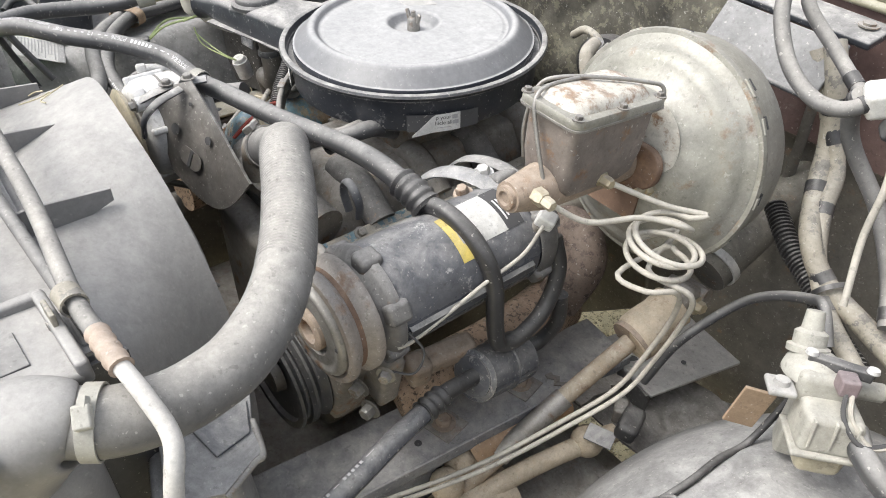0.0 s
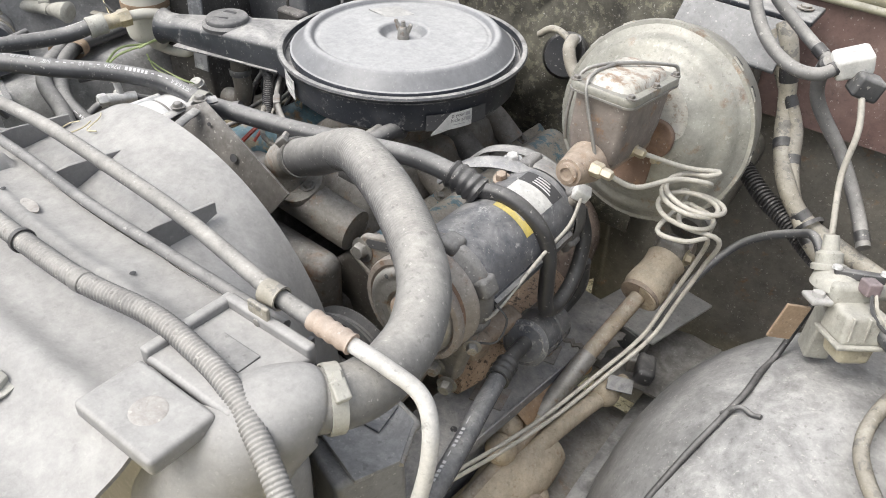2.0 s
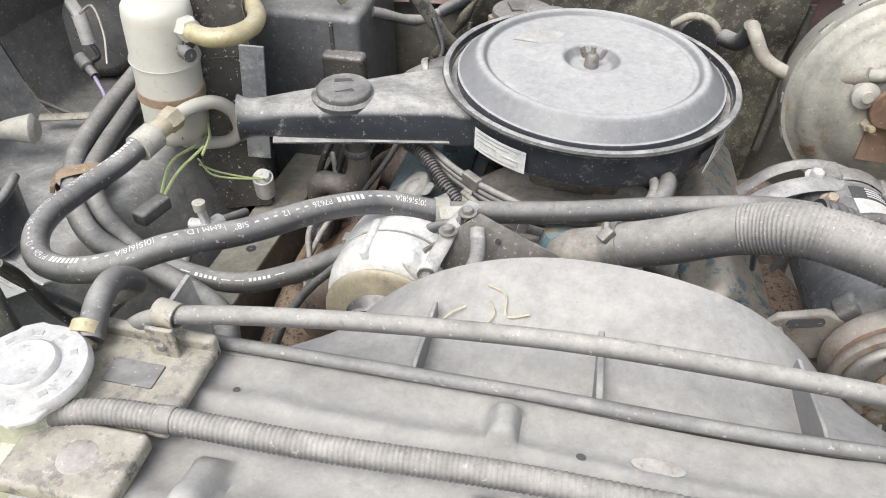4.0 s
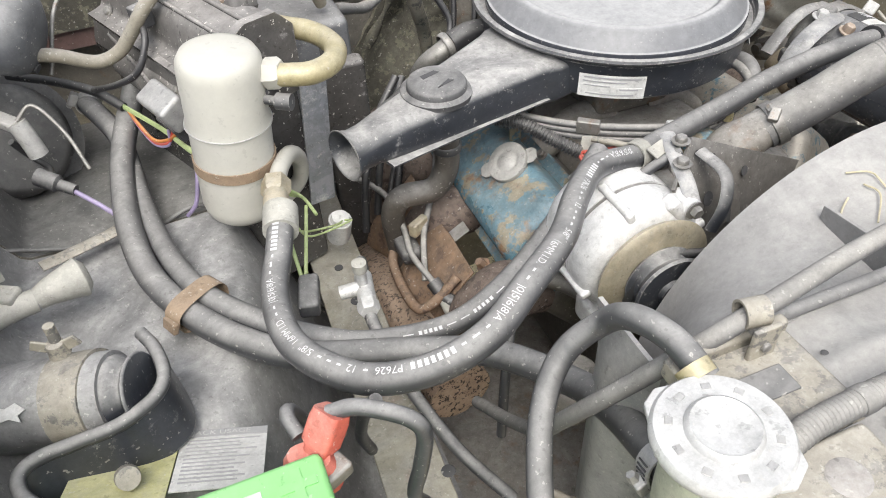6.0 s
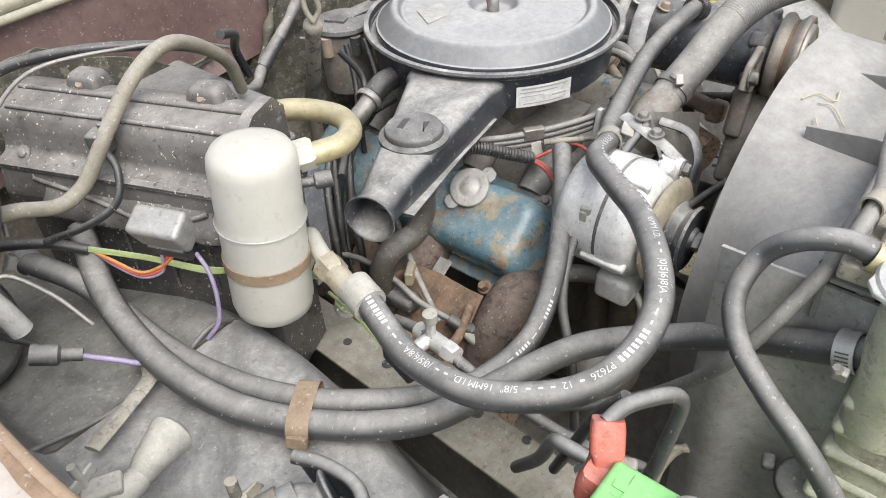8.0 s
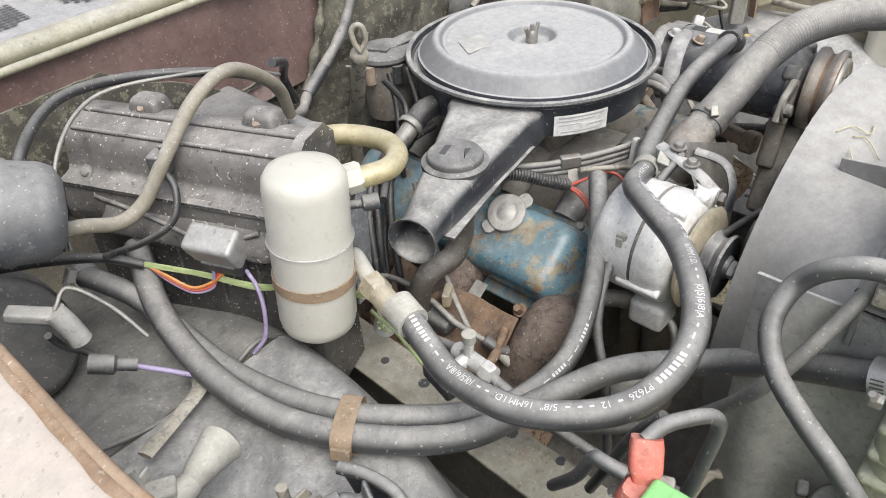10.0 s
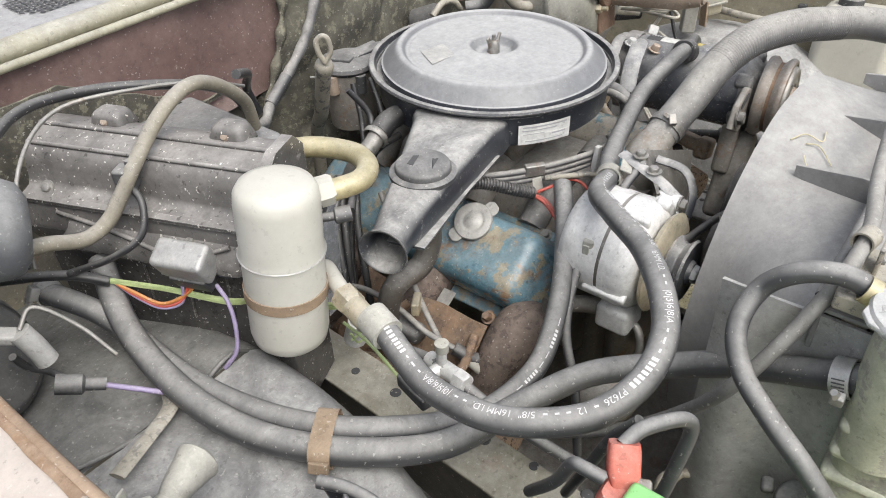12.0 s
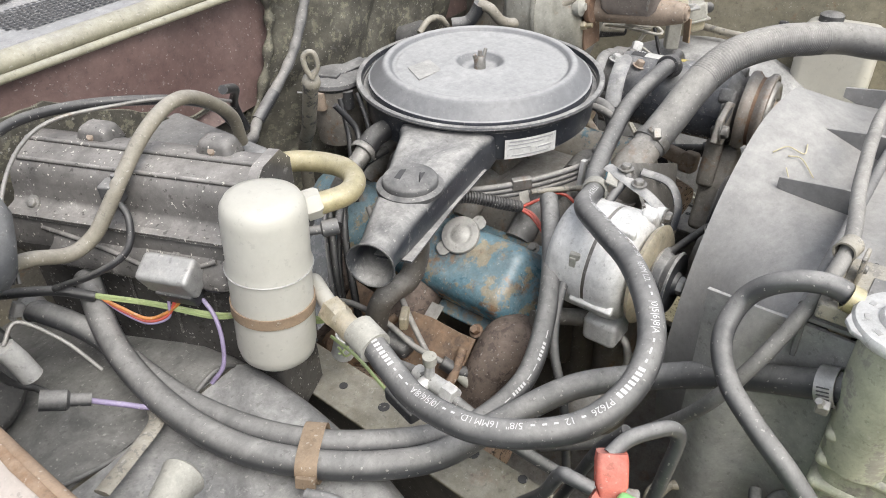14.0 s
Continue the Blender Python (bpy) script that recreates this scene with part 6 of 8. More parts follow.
part("shell", lathe([(0, -0.12), (0.040, -0.115), (0.050, -0.10), (0.051, -0.06), (0.0525, -0.055), (0.0525, -0.046), (0.051, -0.042), (0.051, 0.0), (0.0535, 0.003), (0.0535, 0.011), (0.051, 0.014), (0.049, 0.040), (0.044, 0.052), (0.030, 0.060), (0, 0.062)], BM_, 44), M_COVER, ball)
part("nipple", tube([(-0.780, 0.06, 1.02), (-0.742, 0.040, 1.000)], 0.006, seg=10, n=2), M_PLASTIC, ball)
ring = thing("cream_bracket_ring", "cream plastic open ring cap on the fender side", "ring", (-0.80, 0.10, 1.09))
part("ring", lathe([(0.030, -0.014), (0.036, -0.014), (0.036, 0.012), (0.030, 0.012), (0.026, 0.0), (0.030, -0.014)], axis_to((0.5, -0.7, 0.25), (-0.80, 0.065, 1.118)), 30), M_CLIP, ring)
part("spoke", box(0.064, 0.006, 0.006, axis_to((0.5, -0.7, 0.25), (-0.80, 0.065, 1.118), 25), 0.002), M_CLIP, ring)
plugs = thing("wire_connector", "grey plastic connectors with a lilac wire beside the heater hose", "connector", (-0.77, 0.02, 0.92))
part("barrel", tube([(-0.785, 0.018, 0.953), (-0.780, 0.013, 0.934), (-0.776, 0.009, 0.911)], 0.0115, seg=16), M_BAYSHEET, plugs)
part("bracket", box(0.045, 0.018, 0.012, pose(-0.803, 0.036, 0.952, 0, 15, -40), 0.003), M_BAYSHEET, plugs)
part("lead", tube([(-0.784, 0.018, 0.955), (-0.762, 0.024, 0.966), (-0.738, 0.000, 0.935), (-0.725, -0.03, 0.90)], 0.0024, seg=8), M_STEEL, plugs)
part("socket", tube([(-0.785, -0.01, 0.895), (-0.768, -0.022, 0.888), (-0.748, -0.036, 0.880)], lambda u: 0.011 - 0.004 * (u > 0.6), seg=12), M_PLASTIC, plugs)
part("lilac_lead", tube([(-0.750, -0.036, 0.880), (-0.728, -0.055, 0.866), (-0.710, -0.075, 0.858), (-0.690, -0.075, 0.848)], 0.0030, seg=8), M_W_PURPLE, plugs)
part("loop", tube([(-0.80, 0.02, 0.93), (-0.79, 0.03, 0.90), (-0.775, 0.02, 0.885), (-0.772, -0.005, 0.886)], 0.004, seg=8), M_RUBBER_D, plugs)
blower = thing("blower_motor", "dark dusty round blower motor low by the firewall", "blower motor", (-0.83, 0.12, 0.9))
part("housing", lathe([(0, 0.0), (0.06, 0.0), (0.072, -0.012), (0.075, -0.05), (0.07, -0.08), (0, -0.085)], axis_to((0.35, -0.75, 0.45), (-0.812, 0.085, 0.895)), 36), M_INNER, blower)
part("flange", lathe([(0.07, -0.055), (0.095, -0.055), (0.095, -0.05), (0.07, -0.05)], axis_to((0.35, -0.75, 0.45), (-0.812, 0.085, 0.895)), 36), M_INNER, blower)
part("brace", tube([(-0.70, -0.06, 0.846), (-0.715, -0.085, 0.846), (-0.752, -0.100, 0.846), (-0.800, -0.118, 0.848)], 0.009, seg=10, flat=0.4), M_CLIP, blower, "tan dusty brace strip")

# vertical parts between canister and manifold
tee = thing("line_fitting", "pale metal tee valve on a thin refrigerant pipe", "fitting", (-0.47, -0.25, 0.80))
part("pipe", tube([(-0.455, -0.185, 0.775), (-0.462, -0.22, 0.79), (-0.472, -0.256, 0.805), (-0.478, -0.30, 0.80), (-0.47, -0.36, 0.77), (-0.44, -0.44, 0.72), (-0.40, -0.50, 0.68)], 0.0072, seg=12), M_RUBBER, tee)
part("tee_body", join(tube([(-0.466, -0.235, 0.798), (-0.476, -0.285, 0.806)], 0.0105, seg=14, n=2), tube([(-0.472, -0.258, 0.805), (-0.474, -0.262, 0.840)], 0.0062, seg=12, n=2), tube([(-0.472, -0.258, 0.805), (-0.498, -0.252, 0.800)], 0.0085, seg=12, n=2)), M_ALU, tee)
part("cap", lathe([(0, 0), (0.008, 0), (0.0085, 0.012), (0, 0.014)], Matrix.Translation((-0.474, -0.262, 0.835)), 16), M_CREAM, tee)
part("nut", hexhead(0.0125, 0.016, axis_to((-0.15, -0.95, 0.05), (-0.476, -0.285, 0.806))), M_ALU, tee)
switch = thing("pressure_switch", "white pressure switch with thin green wires", "switch", (-0.462, -0.10, 0.77))
part("body", tube([(-0.462, -0.100, 0.750), (-0.458, -0.110, 0.785)], 0.0155, seg=16, n=2), M_ALU, switch)
part("cap", lathe([(0, 0), (0.013, 0), (0.011, 0.007), (0, 0.008)], axis_to((0.1, -0.3, 1), (-0.458, -0.110, 0.785)), 18), M_LABEL_W, switch)
for k in range(2):
    part("wire", tube([(-0.455, -0.115, 0.787), (-0.47 + 0.02 * k, -0.135, 0.80), (-0.505, -0.15 - 0.01 * k, 0.815), (-0.522, -0.165, 0.835 + 0.01 * k)], 0.0014, seg=6), M_W_GREEN, switch)
part("socket", box(0.022, 0.05, 0.02, pose(-0.535, -0.275, 0.835, 0, 0, -15), 0.004), M_PLASTIC, switch, "black connector socket")
part("wire", tube([(-0.532, -0.25, 0.838), (-0.520, -0.22, 0.86), (-0.505, -0.17, 0.87)], 0.0022, seg=6), M_W_GREEN, switch)
part("wire", tube([(-0.536, -0.25, 0.838), (-0.535, -0.21, 0.865), (-0.525, -0.16, 0.862)], 0.0022, seg=6), M_W_GREEN, switch)

# dipstick, vacuum lines and small engine hoses
dip = thing("oil_dipstick", "tan dusty dipstick tube with a looped handle", "dipstick", (-0.25, 0.12, 0.95))
part("tube", tube([(-0.277, 0.092, 1.018), (-0.262, 0.118, 0.975), (-0.240, 0.155, 0.915), (-0.21, 0.21, 0.84), (-0.19, 0.24, 0.7)], 0.0112, seg=14), M_CLIP, dip)
part("cap", lathe([(0, -0.008), (0.012, -0.008), (0.0135, 0.0), (0.012, 0.008), (0.006, 0.012), (0, 0.013)], axis_to((-0.25, -0.42, 0.85), (-0.278, 0.090, 1.020)), 20), M_CLIP, dip)
loop_c = Vector((-0.284, 0.080, 1.052))
part("loop", tube([loop_c + Vector((0.0, 0, -0.021)), loop_c + Vector((0.007, -0.006, -0.006)), loop_c + Vector((0.006, -0.005, 0.012)), loop_c + Vector((0, 0, 0.017)), loop_c + Vector((-0.006, 0.005, 0.010)), loop_c + Vector((-0.005, 0.004, -0.006)), loop_c + Vector((0.0, 0, -0.021))], 0.0038, seg=8), M_CLIP, dip)
part("clip_wire", tube([(-0.268, 0.135, 0.99), (-0.262, 0.128, 0.985), (-0.258, 0.135, 0.95), (-0.245, 0.16, 0.91)], 0.0016, seg=6), M_STEEL, dip)
VAC = [
    ([(-0.24, 0.09, 0.97), (-0.222, 0.07, 0.93), (-0.235, 0.055, 0.90), (-0.25, 0.05, 0.87), (-0.29, 0.05, 0.82), (-0.33, 0.03, 0.76), (-0.36, 0.0, 0.70)], 0.0048),
    ([(-0.19, 0.13, 0.95), (-0.20, 0.11, 0.90), (-0.22, 0.09, 0.86), (-0.23, 0.08, 0.80)], 0.0045),
    ([(-0.16, 0.12, 0.95), (-0.175, 0.09, 0.91), (-0.19, 0.075, 0.87), (-0.24, 0.09, 0.82)], 0.0045),
    ([(-0.30, 0.07, 0.86), (-0.335, 0.03, 0.83), (-0.365, 0.0, 0.78), (-0.385, -0.02, 0.70)], 0.0058),
    ([(-0.275, 0.06, 0.85), (-0.32, 0.02, 0.80), (-0.345, -0.01, 0.74), (-0.36, -0.03, 0.68)], 0.0058),
    ([(-0.315, 0.05, 0.875), (-0.36, 0.02, 0.83), (-0.395, -0.02, 0.77), (-0.41, -0.04, 0.69)], 0.0058),
    ([(-0.365, -0.02, 0.87), (-0.29, 0.04, 0.865), (-0.23, 0.055, 0.875), (-0.18, 0.05, 0.88)], 0.0062),
]
for pts, r in VAC:
    solo("vacuum_line", tube(pts, r, seg=8), M_RUBBER_D, "thin black rubber vacuum line behind the filter", "hose", group="vacuum lines")
distrib = thing("distributor", "dusty black flat distributor cap with brown towers behind the filter", "distributor", (-0.13, 0.19, 0.97))
part("cap", lathe([(0, 0.0), (0.046, 0.0), (0.050, 0.006), (0.048, 0.012), (0.040, 0.015), (0, 0.017)], Matrix.Translation((-0.12, 0.21, 0.932)), 30), M_PLASTIC, distrib)
part("wire_retainer", join(box(0.085, 0.026, 0.006, pose(-0.100, 0.205, 0.949, 5, -4, -12), 0.002), box(0.035, 0.035, 0.007, pose(-0.125, 0.212, 0.948, 0, 5, 20), 0.002), box(0.022, 0.016, 0.009, pose(-0.060, 0.192, 0.950, 0, 0, 20), 0.003)), M_PLASTIC, distrib)
for k in range(6):
    a = radians(60 * k + 10)
    part("tower", lathe([(0.009, -0.03), (0.009, 0.0), (0, 0.0)], Matrix.Translation((-0.12 + 0.046 * math.cos(a), 0.21 + 0.046 * math.sin(a), 0.933)), 12), M_MC_BOSS if k % 2 else M_PLASTIC, distrib)
part("base", lathe([(0.04, -0.1), (0.045, 0.0)], Matrix.Translation((-0.12, 0.21, 0.932)), 20), M_CAST, distrib)
front_lines = thing("vacuum_manifold", "bundle of grey vacuum pipes with tan connectors under the filter", "vacuum lines", (-0.05, -0.2, 0.87))
for k in range(3):
    part("pipe", tube([(-0.225, -0.075, 0.868 - 0.007 * k), (-0.16, -0.145, 0.868 - 0.008 * k), (-0.09, -0.195, 0.870 - 0.009 * k), (-0.02, -0.225, 0.872 - 0.008 * k), (0.05, -0.22, 0.875 - 0.006 * k)], 0.0048, seg=10), M_HOSE_PALE, front_lines)
part("curl", tube([(0.02, -0.225, 0.868), (0.055, -0.225, 0.885), (0.085, -0.20, 0.895), (0.09, -0.16, 0.90), (0.06, -0.13, 0.88)], 0.0062, seg=10), M_HOSE_PALE, front_lines)
part("curl", tube([(-0.045, -0.222, 0.862), (-0.035, -0.238, 0.876), (-0.02, -0.235, 0.885), (-0.005, -0.22, 0.88)], 0.0055, seg=10), M_HOSE_PALE, front_lines)
part("holder", box(0.012, 0.008, 0.05, pose(-0.055, -0.226, 0.862, 0, 12, 0), 0.002), M_ALU, front_lines)
part("connector", join(lathe([(0.0, -0.006), (0.007, -0.006), (0.007, 0.004), (0.0055, 0.006), (0.007, 0.009), (0.007, 0.018), (0, 0.02)], axis_to((0, 0, 1), (0.035, -0.228, 0.872)), 14)), M_YELLOW, front_lines, "yellow plastic connector")
part("clip", box(0.030, 0.012, 0.018, pose(-0.132, -0.168, 0.868, 0, 0, -40), 0.002), M_STEEL, front_lines)
part("tag", prism([(-0.009, -0.014), (0.008, -0.012), (0.006, 0.014), (-0.008, 0.012)], 0.0016, pose(-0.137, -0.178, 0.846, 70, 0, -35)), M_CREAM, front_lines)
part("thermo_pipe", tube([(-0.03, -0.235, 0.84), (-0.07, -0.245, 0.855), (-0.10, -0.225, 0.862), (-0.14, -0.19, 0.865)], 0.0042, seg=8), M_CLIP, front_lines)
part("blue_valve", lathe([(0, -0.02), (0.022, -0.02), (0.026, -0.005), (0.020, 0.012), (0.010, 0.016), (0, 0.016)], Matrix.Translation((-0.01, -0.24, 0.85)), 24), M_BLUE, front_lines)
solo("bypass_hose", tube([(0.075, -0.10, 0.86), (0.10, -0.13, 0.885), (0.108, -0.16, 0.90), (0.10, -0.19, 0.895), (0.08, -0.21, 0.875)], 0.0115, seg=12), M_RUBBER, "short black curved hose under the filter edge", "hose")
cond = thing("split_conduit", "black corrugated conduit with red wires over the valve cover", "conduit", (-0.17, -0.15, 0.85))
part("conduit", tube([(-0.235, -0.105, 0.872), (-0.205, -0.125, 0.868), (-0.175, -0.155, 0.853), (-0.147, -0.178, 0.838)], 0.0085, seg=12, ribs=0.002, pitch=0.0045), M_RUBBER_D, cond)
for k, pts in enumerate(([(-0.147, -0.178, 0.838), (-0.130, -0.196, 0.848), (-0.112, -0.212, 0.856), (-0.102, -0.228, 0.852), (-0.10, -0.245, 0.84)], [(-0.147, -0.178, 0.837), (-0.147, -0.20, 0.832), (-0.155, -0.225, 0.815), (-0.165, -0.25, 0.79)], [(-0.149, -0.179, 0.836), (-0.152, -0.202, 0.830), (-0.160, -0.228, 0.812), (-0.170, -0.25, 0.788)])):
    part("red_wire", tube(pts, 0.0024, seg=8), M_W_RED, cond)
thin = thing("fuel_line", "thin grey hose dropping between alternator and heater hose", "hose", (-0.2, -0.3, 0.8))
part("hose", tube([(-0.115, -0.325, 0.925), (-0.150, -0.318, 0.905), (-0.200, -0.315, 0.87), (-0.262, -0.315, 0.83), (-0.315, -0.335, 0.78), (-0.345, -0.37, 0.72), (-0.36, -0.39, 0.62)], 0.0062, seg=10), M_RUBBER, thin)
pump = thing("fuel_pump", "dirty cast fuel pump low by the alternator", "pump", (-0.25, -0.36, 0.62))
part("body", lathe([(0, 0), (0.035, 0), (0.045, 0.02), (0.045, 0.035), (0.03, 0.05), (0.015, 0.062), (0, 0.064)], axis_to((-0.5, -0.4, 0.7), (-0.245, -0.365, 0.62)), 30), M_CAST, pump)
part("pipe", tube([(-0.24, -0.38, 0.66), (-0.225, -0.40, 0.70), (-0.215, -0.39, 0.735), (-0.20, -0.36, 0.73), (-0.18, -0.33, 0.72)], 0.0055, seg=10), M_STEEL, pump)
part("alternator_strut", tube([(-0.275, -0.28, 0.765), (-0.235, -0.31, 0.755), (-0.205, -0.35, 0.745)], 0.012, seg=12), M_DARK, pump)

# battery
batt = thing("battery", "bright green battery with white label and grey vent cap", "battery", (-0.71, -0.64, 0.72))
part("case", box(0.255, 0.175, 0.215, Matrix.Translation((-0.7085, -0.629, 0.8425)), 0.006), M_GREEN, batt)
part("lid", box(0.258, 0.178, 0.020, Matrix.Translation((-0.7085, -0.629, 0.941)), 0.005), M_GREEN, batt)
part("plus_sign", prism([(-0.013, -0.0035), (-0.0035, -0.0035), (-0.0035, -0.013), (0.0035, -0.013), (0.0035, -0.0035), (0.013, -0.0035), (0.013, 0.0035), (0.0035, 0.0035), (0.0035, 0.013), (-0.0035, 0.013), (-0.0035, 0.0035), (-0.013, 0.0035)], 0.0016, Matrix.Translation((-0.600, -0.562, 0.9508)), 0.0), M_GREEN, batt)
part("vent_cap", lathe([(0, 0), (0.0165, 0), (0.0165, 0.008), (0.013, 0.014), (0.006, 0.016), (0, 0.016)], Matrix.Translation((-0.598, -0.604, 0.951)), 26), M_SHROUD, batt, "grey rounded vent cap")
blab = part("label_sheet", prism([(-0.045, -0.05), (0.045, -0.05), (0.045, 0.05), (-0.045, 0.05)], 0.0012, Matrix.Translation((-0.670, -0.606, 0.9508)), 0.0003), M_LABEL_W, batt, "white printed label")
part("logo_shape", box(0.05, 0.02, 0.001, Matrix.Translation((-0.662, -0.600, 0.9523)), 0.0003), plain("magenta_print", (0.45, 0.05, 0.14)), blab)
part("print_bar", box(0.06, 0.004, 0.001, Matrix.Translation((-0.670, -0.570, 0.9523)), 0.0003), M_GREY_INK, blab)
solo("battery_tray", box(0.29, 0.21, 0.03, Matrix.Translation((-0.7085, -0.629, 0.717)), 0.006), M_DARK, "black steel battery tray under the battery", "tray")
term = thing("battery_terminal", "red rubber terminal boot with black cable", "battery terminal", (-0.575, -0.52, 0.95))
tb = axis_to((0.42, 0.25, 0.62), (-0.583, -0.534, 0.934)) @ Matrix.Scale(0.86, 4)
part("boot", join(loft([[tb @ Vector((x * k, y * k2, h)) for x, y in round_rect(0.030, 0.026, 0.006, 3)] for k, k2, h in ((0.7, 0.6, -0.004), (0.8, 0.62, 0.008), (1.0, 0.95, 0.014), (1.0, 1.0, 0.036), (0.92, 0.9, 0.044))])), M_RED, term)
part("boot_skirt", loft([[Vector((-0.588, -0.536, 0.922)) + Vector((x * k, y * k, h)) for x, y in round_rect(0.036, 0.034, 0.010, 3)] for k, h in ((1.1, -0.01), (1.05, 0.008), (0.8, 0.018))]), M_RED, term)
part("clamp", box(0.026, 0.02, 0.014, pose(-0.575, -0.545, 0.926, 0, 0, 25), 0.003), M_STEEL, term)
part("cable", tube([(-0.566, -0.522, 0.962), (-0.549, -0.528, 0.968), (-0.530, -0.540, 0.968), (-0.513, -0.551, 0.962), (-0.506, -0.556, 0.945), (-0.510, -0.552, 0.90), (-0.516, -0.545, 0.85), (-0.50, -0.52, 0.78)], 0.0065, seg=12), M_RUBBER, term)
part("cable", tube([(-0.53, -0.52, 0.955), (-0.535, -0.50, 0.92), (-0.54, -0.48, 0.86), (-0.53, -0.46, 0.80)], 0.0055, seg=10), M_RUBBER_D, term)
part("braid", tube([(-0.590, -0.520, 0.945), (-0.594, -0.505, 0.95), (-0.590, -0.492, 0.94), (-0.575, -0.47, 0.88), (-0.55, -0.43, 0.80)], 0.006, seg=10), M_RUBBER, term)

# jack and its label
jack = thing("jack", "black stowed scissor jack cylinder with tan band and wing nut", "jack", (-0.77, -0.33, 0.86))
part("cylinder", tube([(-0.885, -0.295, 0.842), (-0.84, -0.312, 0.850), (-0.79, -0.330, 0.858), (-0.745, -0.347, 0.866), (-0.728, -0.353, 0.869)], lambda u: 0.044 - 0.006 * u, seg=28), M_DUSTY, jack)
part("collar", tube([(-0.735, -0.350, 0.868), (-0.715, -0.358, 0.871), (-0.705, -0.362, 0.873)], lambda u: 0.030 + 0.004 * math.sin(u * 9), seg=24), M_BLACK, jack)
part("band", tube([(-0.776, -0.336, 0.861), (-0.755, -0.343, 0.864), (-0.742, -0.348, 0.866)], 0.0425, seg=28), M_CLIP, jack, "tan painted steel band")
part("hook_bolt", tube([(-0.768, -0.318, 0.895), (-0.764, -0.315, 0.915), (-0.763, -0.314, 0.935)], 0.005, seg=10), M_CLIP, jack)
for s in (-1, 1):
    part("wing", box(0.016, 0.003, 0.012, pose(-0.765 + 0.013 * s, -0.317 - 0.003 * s, 0.914, 0, -25 * s, -15), 0.0014), M_CLIP, jack)
part("wing_hub", lathe([(0, -0.006), (0.010, -0.006), (0.008, 0.008), (0, 0.01)], Matrix.Translation((-0.765, -0.317, 0.908)), 16), M_CLIP, jack)
part("scuff", prism([(-0.018, -0.002), (-0.010, 0.006), (-0.002, 0.004), (0.006, 0.009), (0.016, 0.003), (0.010, -0.002), (0.014, -0.008), (0.003, -0.005), (-0.006, -0.008), (-0.009, -0.003)], 0.0012, pose(-0.815, -0.355, 0.888, 25, 0, -20), 0), M_LABEL_W, jack, "white paint scuff")
TRAY = [(-0.700, -0.300, 0.880), (-0.690, -0.325, 0.880), (-0.686, -0.358, 0.878), (-0.697, -0.380, 0.877), (-0.728, -0.396, 0.876), (-0.765, -0.398, 0.874), (-0.795, -0.400, 0.873), (-0.811, -0.409, 0.871), (-0.810, -0.428, 0.868), (-0.795, -0.445, 0.86)]
tray = thing("jack_tray", "black folded stowage bracket round the jack", "bracket", (-0.74, -0.39, 0.86))
part("rim", tube(TRAY, 0.0065, seg=10), M_RUBBER, tray)
tray_line = smooth_path(TRAY, 6)
part("wall", loft([[p, p + Vector((0.004, -0.003, 0)), p + Vector((0.012, -0.014, -0.055)), p + Vector((0.008, -0.011, -0.055))] for p in tray_line]), M_BLACK, tray)
part("foot", lathe([(0, 0), (0.011, 0), (0.010, 0.022), (0, 0.022)], axis_to((0.2, -0.6, 0.7), (-0.735, -0.428, 0.845)), 16), M_CLIP, tray, "tan rubber foot")
lever = thing("crank_lever", "dusty cream jack handle with clamp and wing bolt", "handle", (-0.8, -0.2, 0.88))
part("grip", tube([(-0.795, -0.205, 0.876), (-0.778, -0.199, 0.878), (-0.758, -0.193, 0.878), (-0.744, -0.188, 0.877)], lambda u: 0.011 + 0.013 * u if u < 0.85 else 0.022 - 0.06 * (u - 0.85), seg=18), M_CREAM, lever)
part("shaft", tube([(-0.862, -0.285, 0.868), (-0.866, -0.258, 0.872), (-0.855, -0.228, 0.876), (-0.82, -0.212, 0.877), (-0.795, -0.205, 0.876)], 0.0125, seg=14), M_CREAM, lever)
part("clamp", box(0.034, 0.022, 0.010, pose(-0.822, -0.200, 0.890, 0, 0, -30), 0.003), M_CREAM, lever)
part("wing_bolt", join(tube([(-0.830, -0.190, 0.892), (-0.831, -0.189, 0.922)], 0.004, seg=8, n=2), box(0.030, 0.004, 0.013, pose(-0.830, -0.190, 0.902, 0, 0, 20), 0.002)), M_CREAM, lever)
jl = thing("jack_label", "white and yellow jack instruction sheet on the inner fender", "label", (-0.66, -0.42, 0.8))
JM = Matrix.Translation((-0.660, -0.424, 0.820)) @ Matrix.Rotation(radians(-11), 4, "Z") @ Matrix.Rotation(radians(-22), 4, "X") @ Matrix.Rotation(radians(8), 4, "Y")
part("sheet", box(0.078, 0.090, 0.0014, JM, 0.0004), M_PAPER, jl)
part("header", box(0.078, 0.012, 0.001, JM @ Matrix.Translation((0, 0.038, 0.0013)), 0.0003), M_GREY_INK, jl)
bmw = text_mesh("JACK USAGE", 0.0095)
bmw.transform(JM @ Matrix.Translation((-0.030, 0.038, 0.0022)))
part("words", bmw, M_LABEL_W, jl)
for k in range(12):
    w = rng.uniform(0.045, 0.066)
    part("print_bar", box(w, 0.0018, 0.0008, JM @ Matrix.Translation((-0.033 + w / 2, 0.027 - 0.0056 * k, 0.0012)), 0.0002), M_GREY_INK, jl)
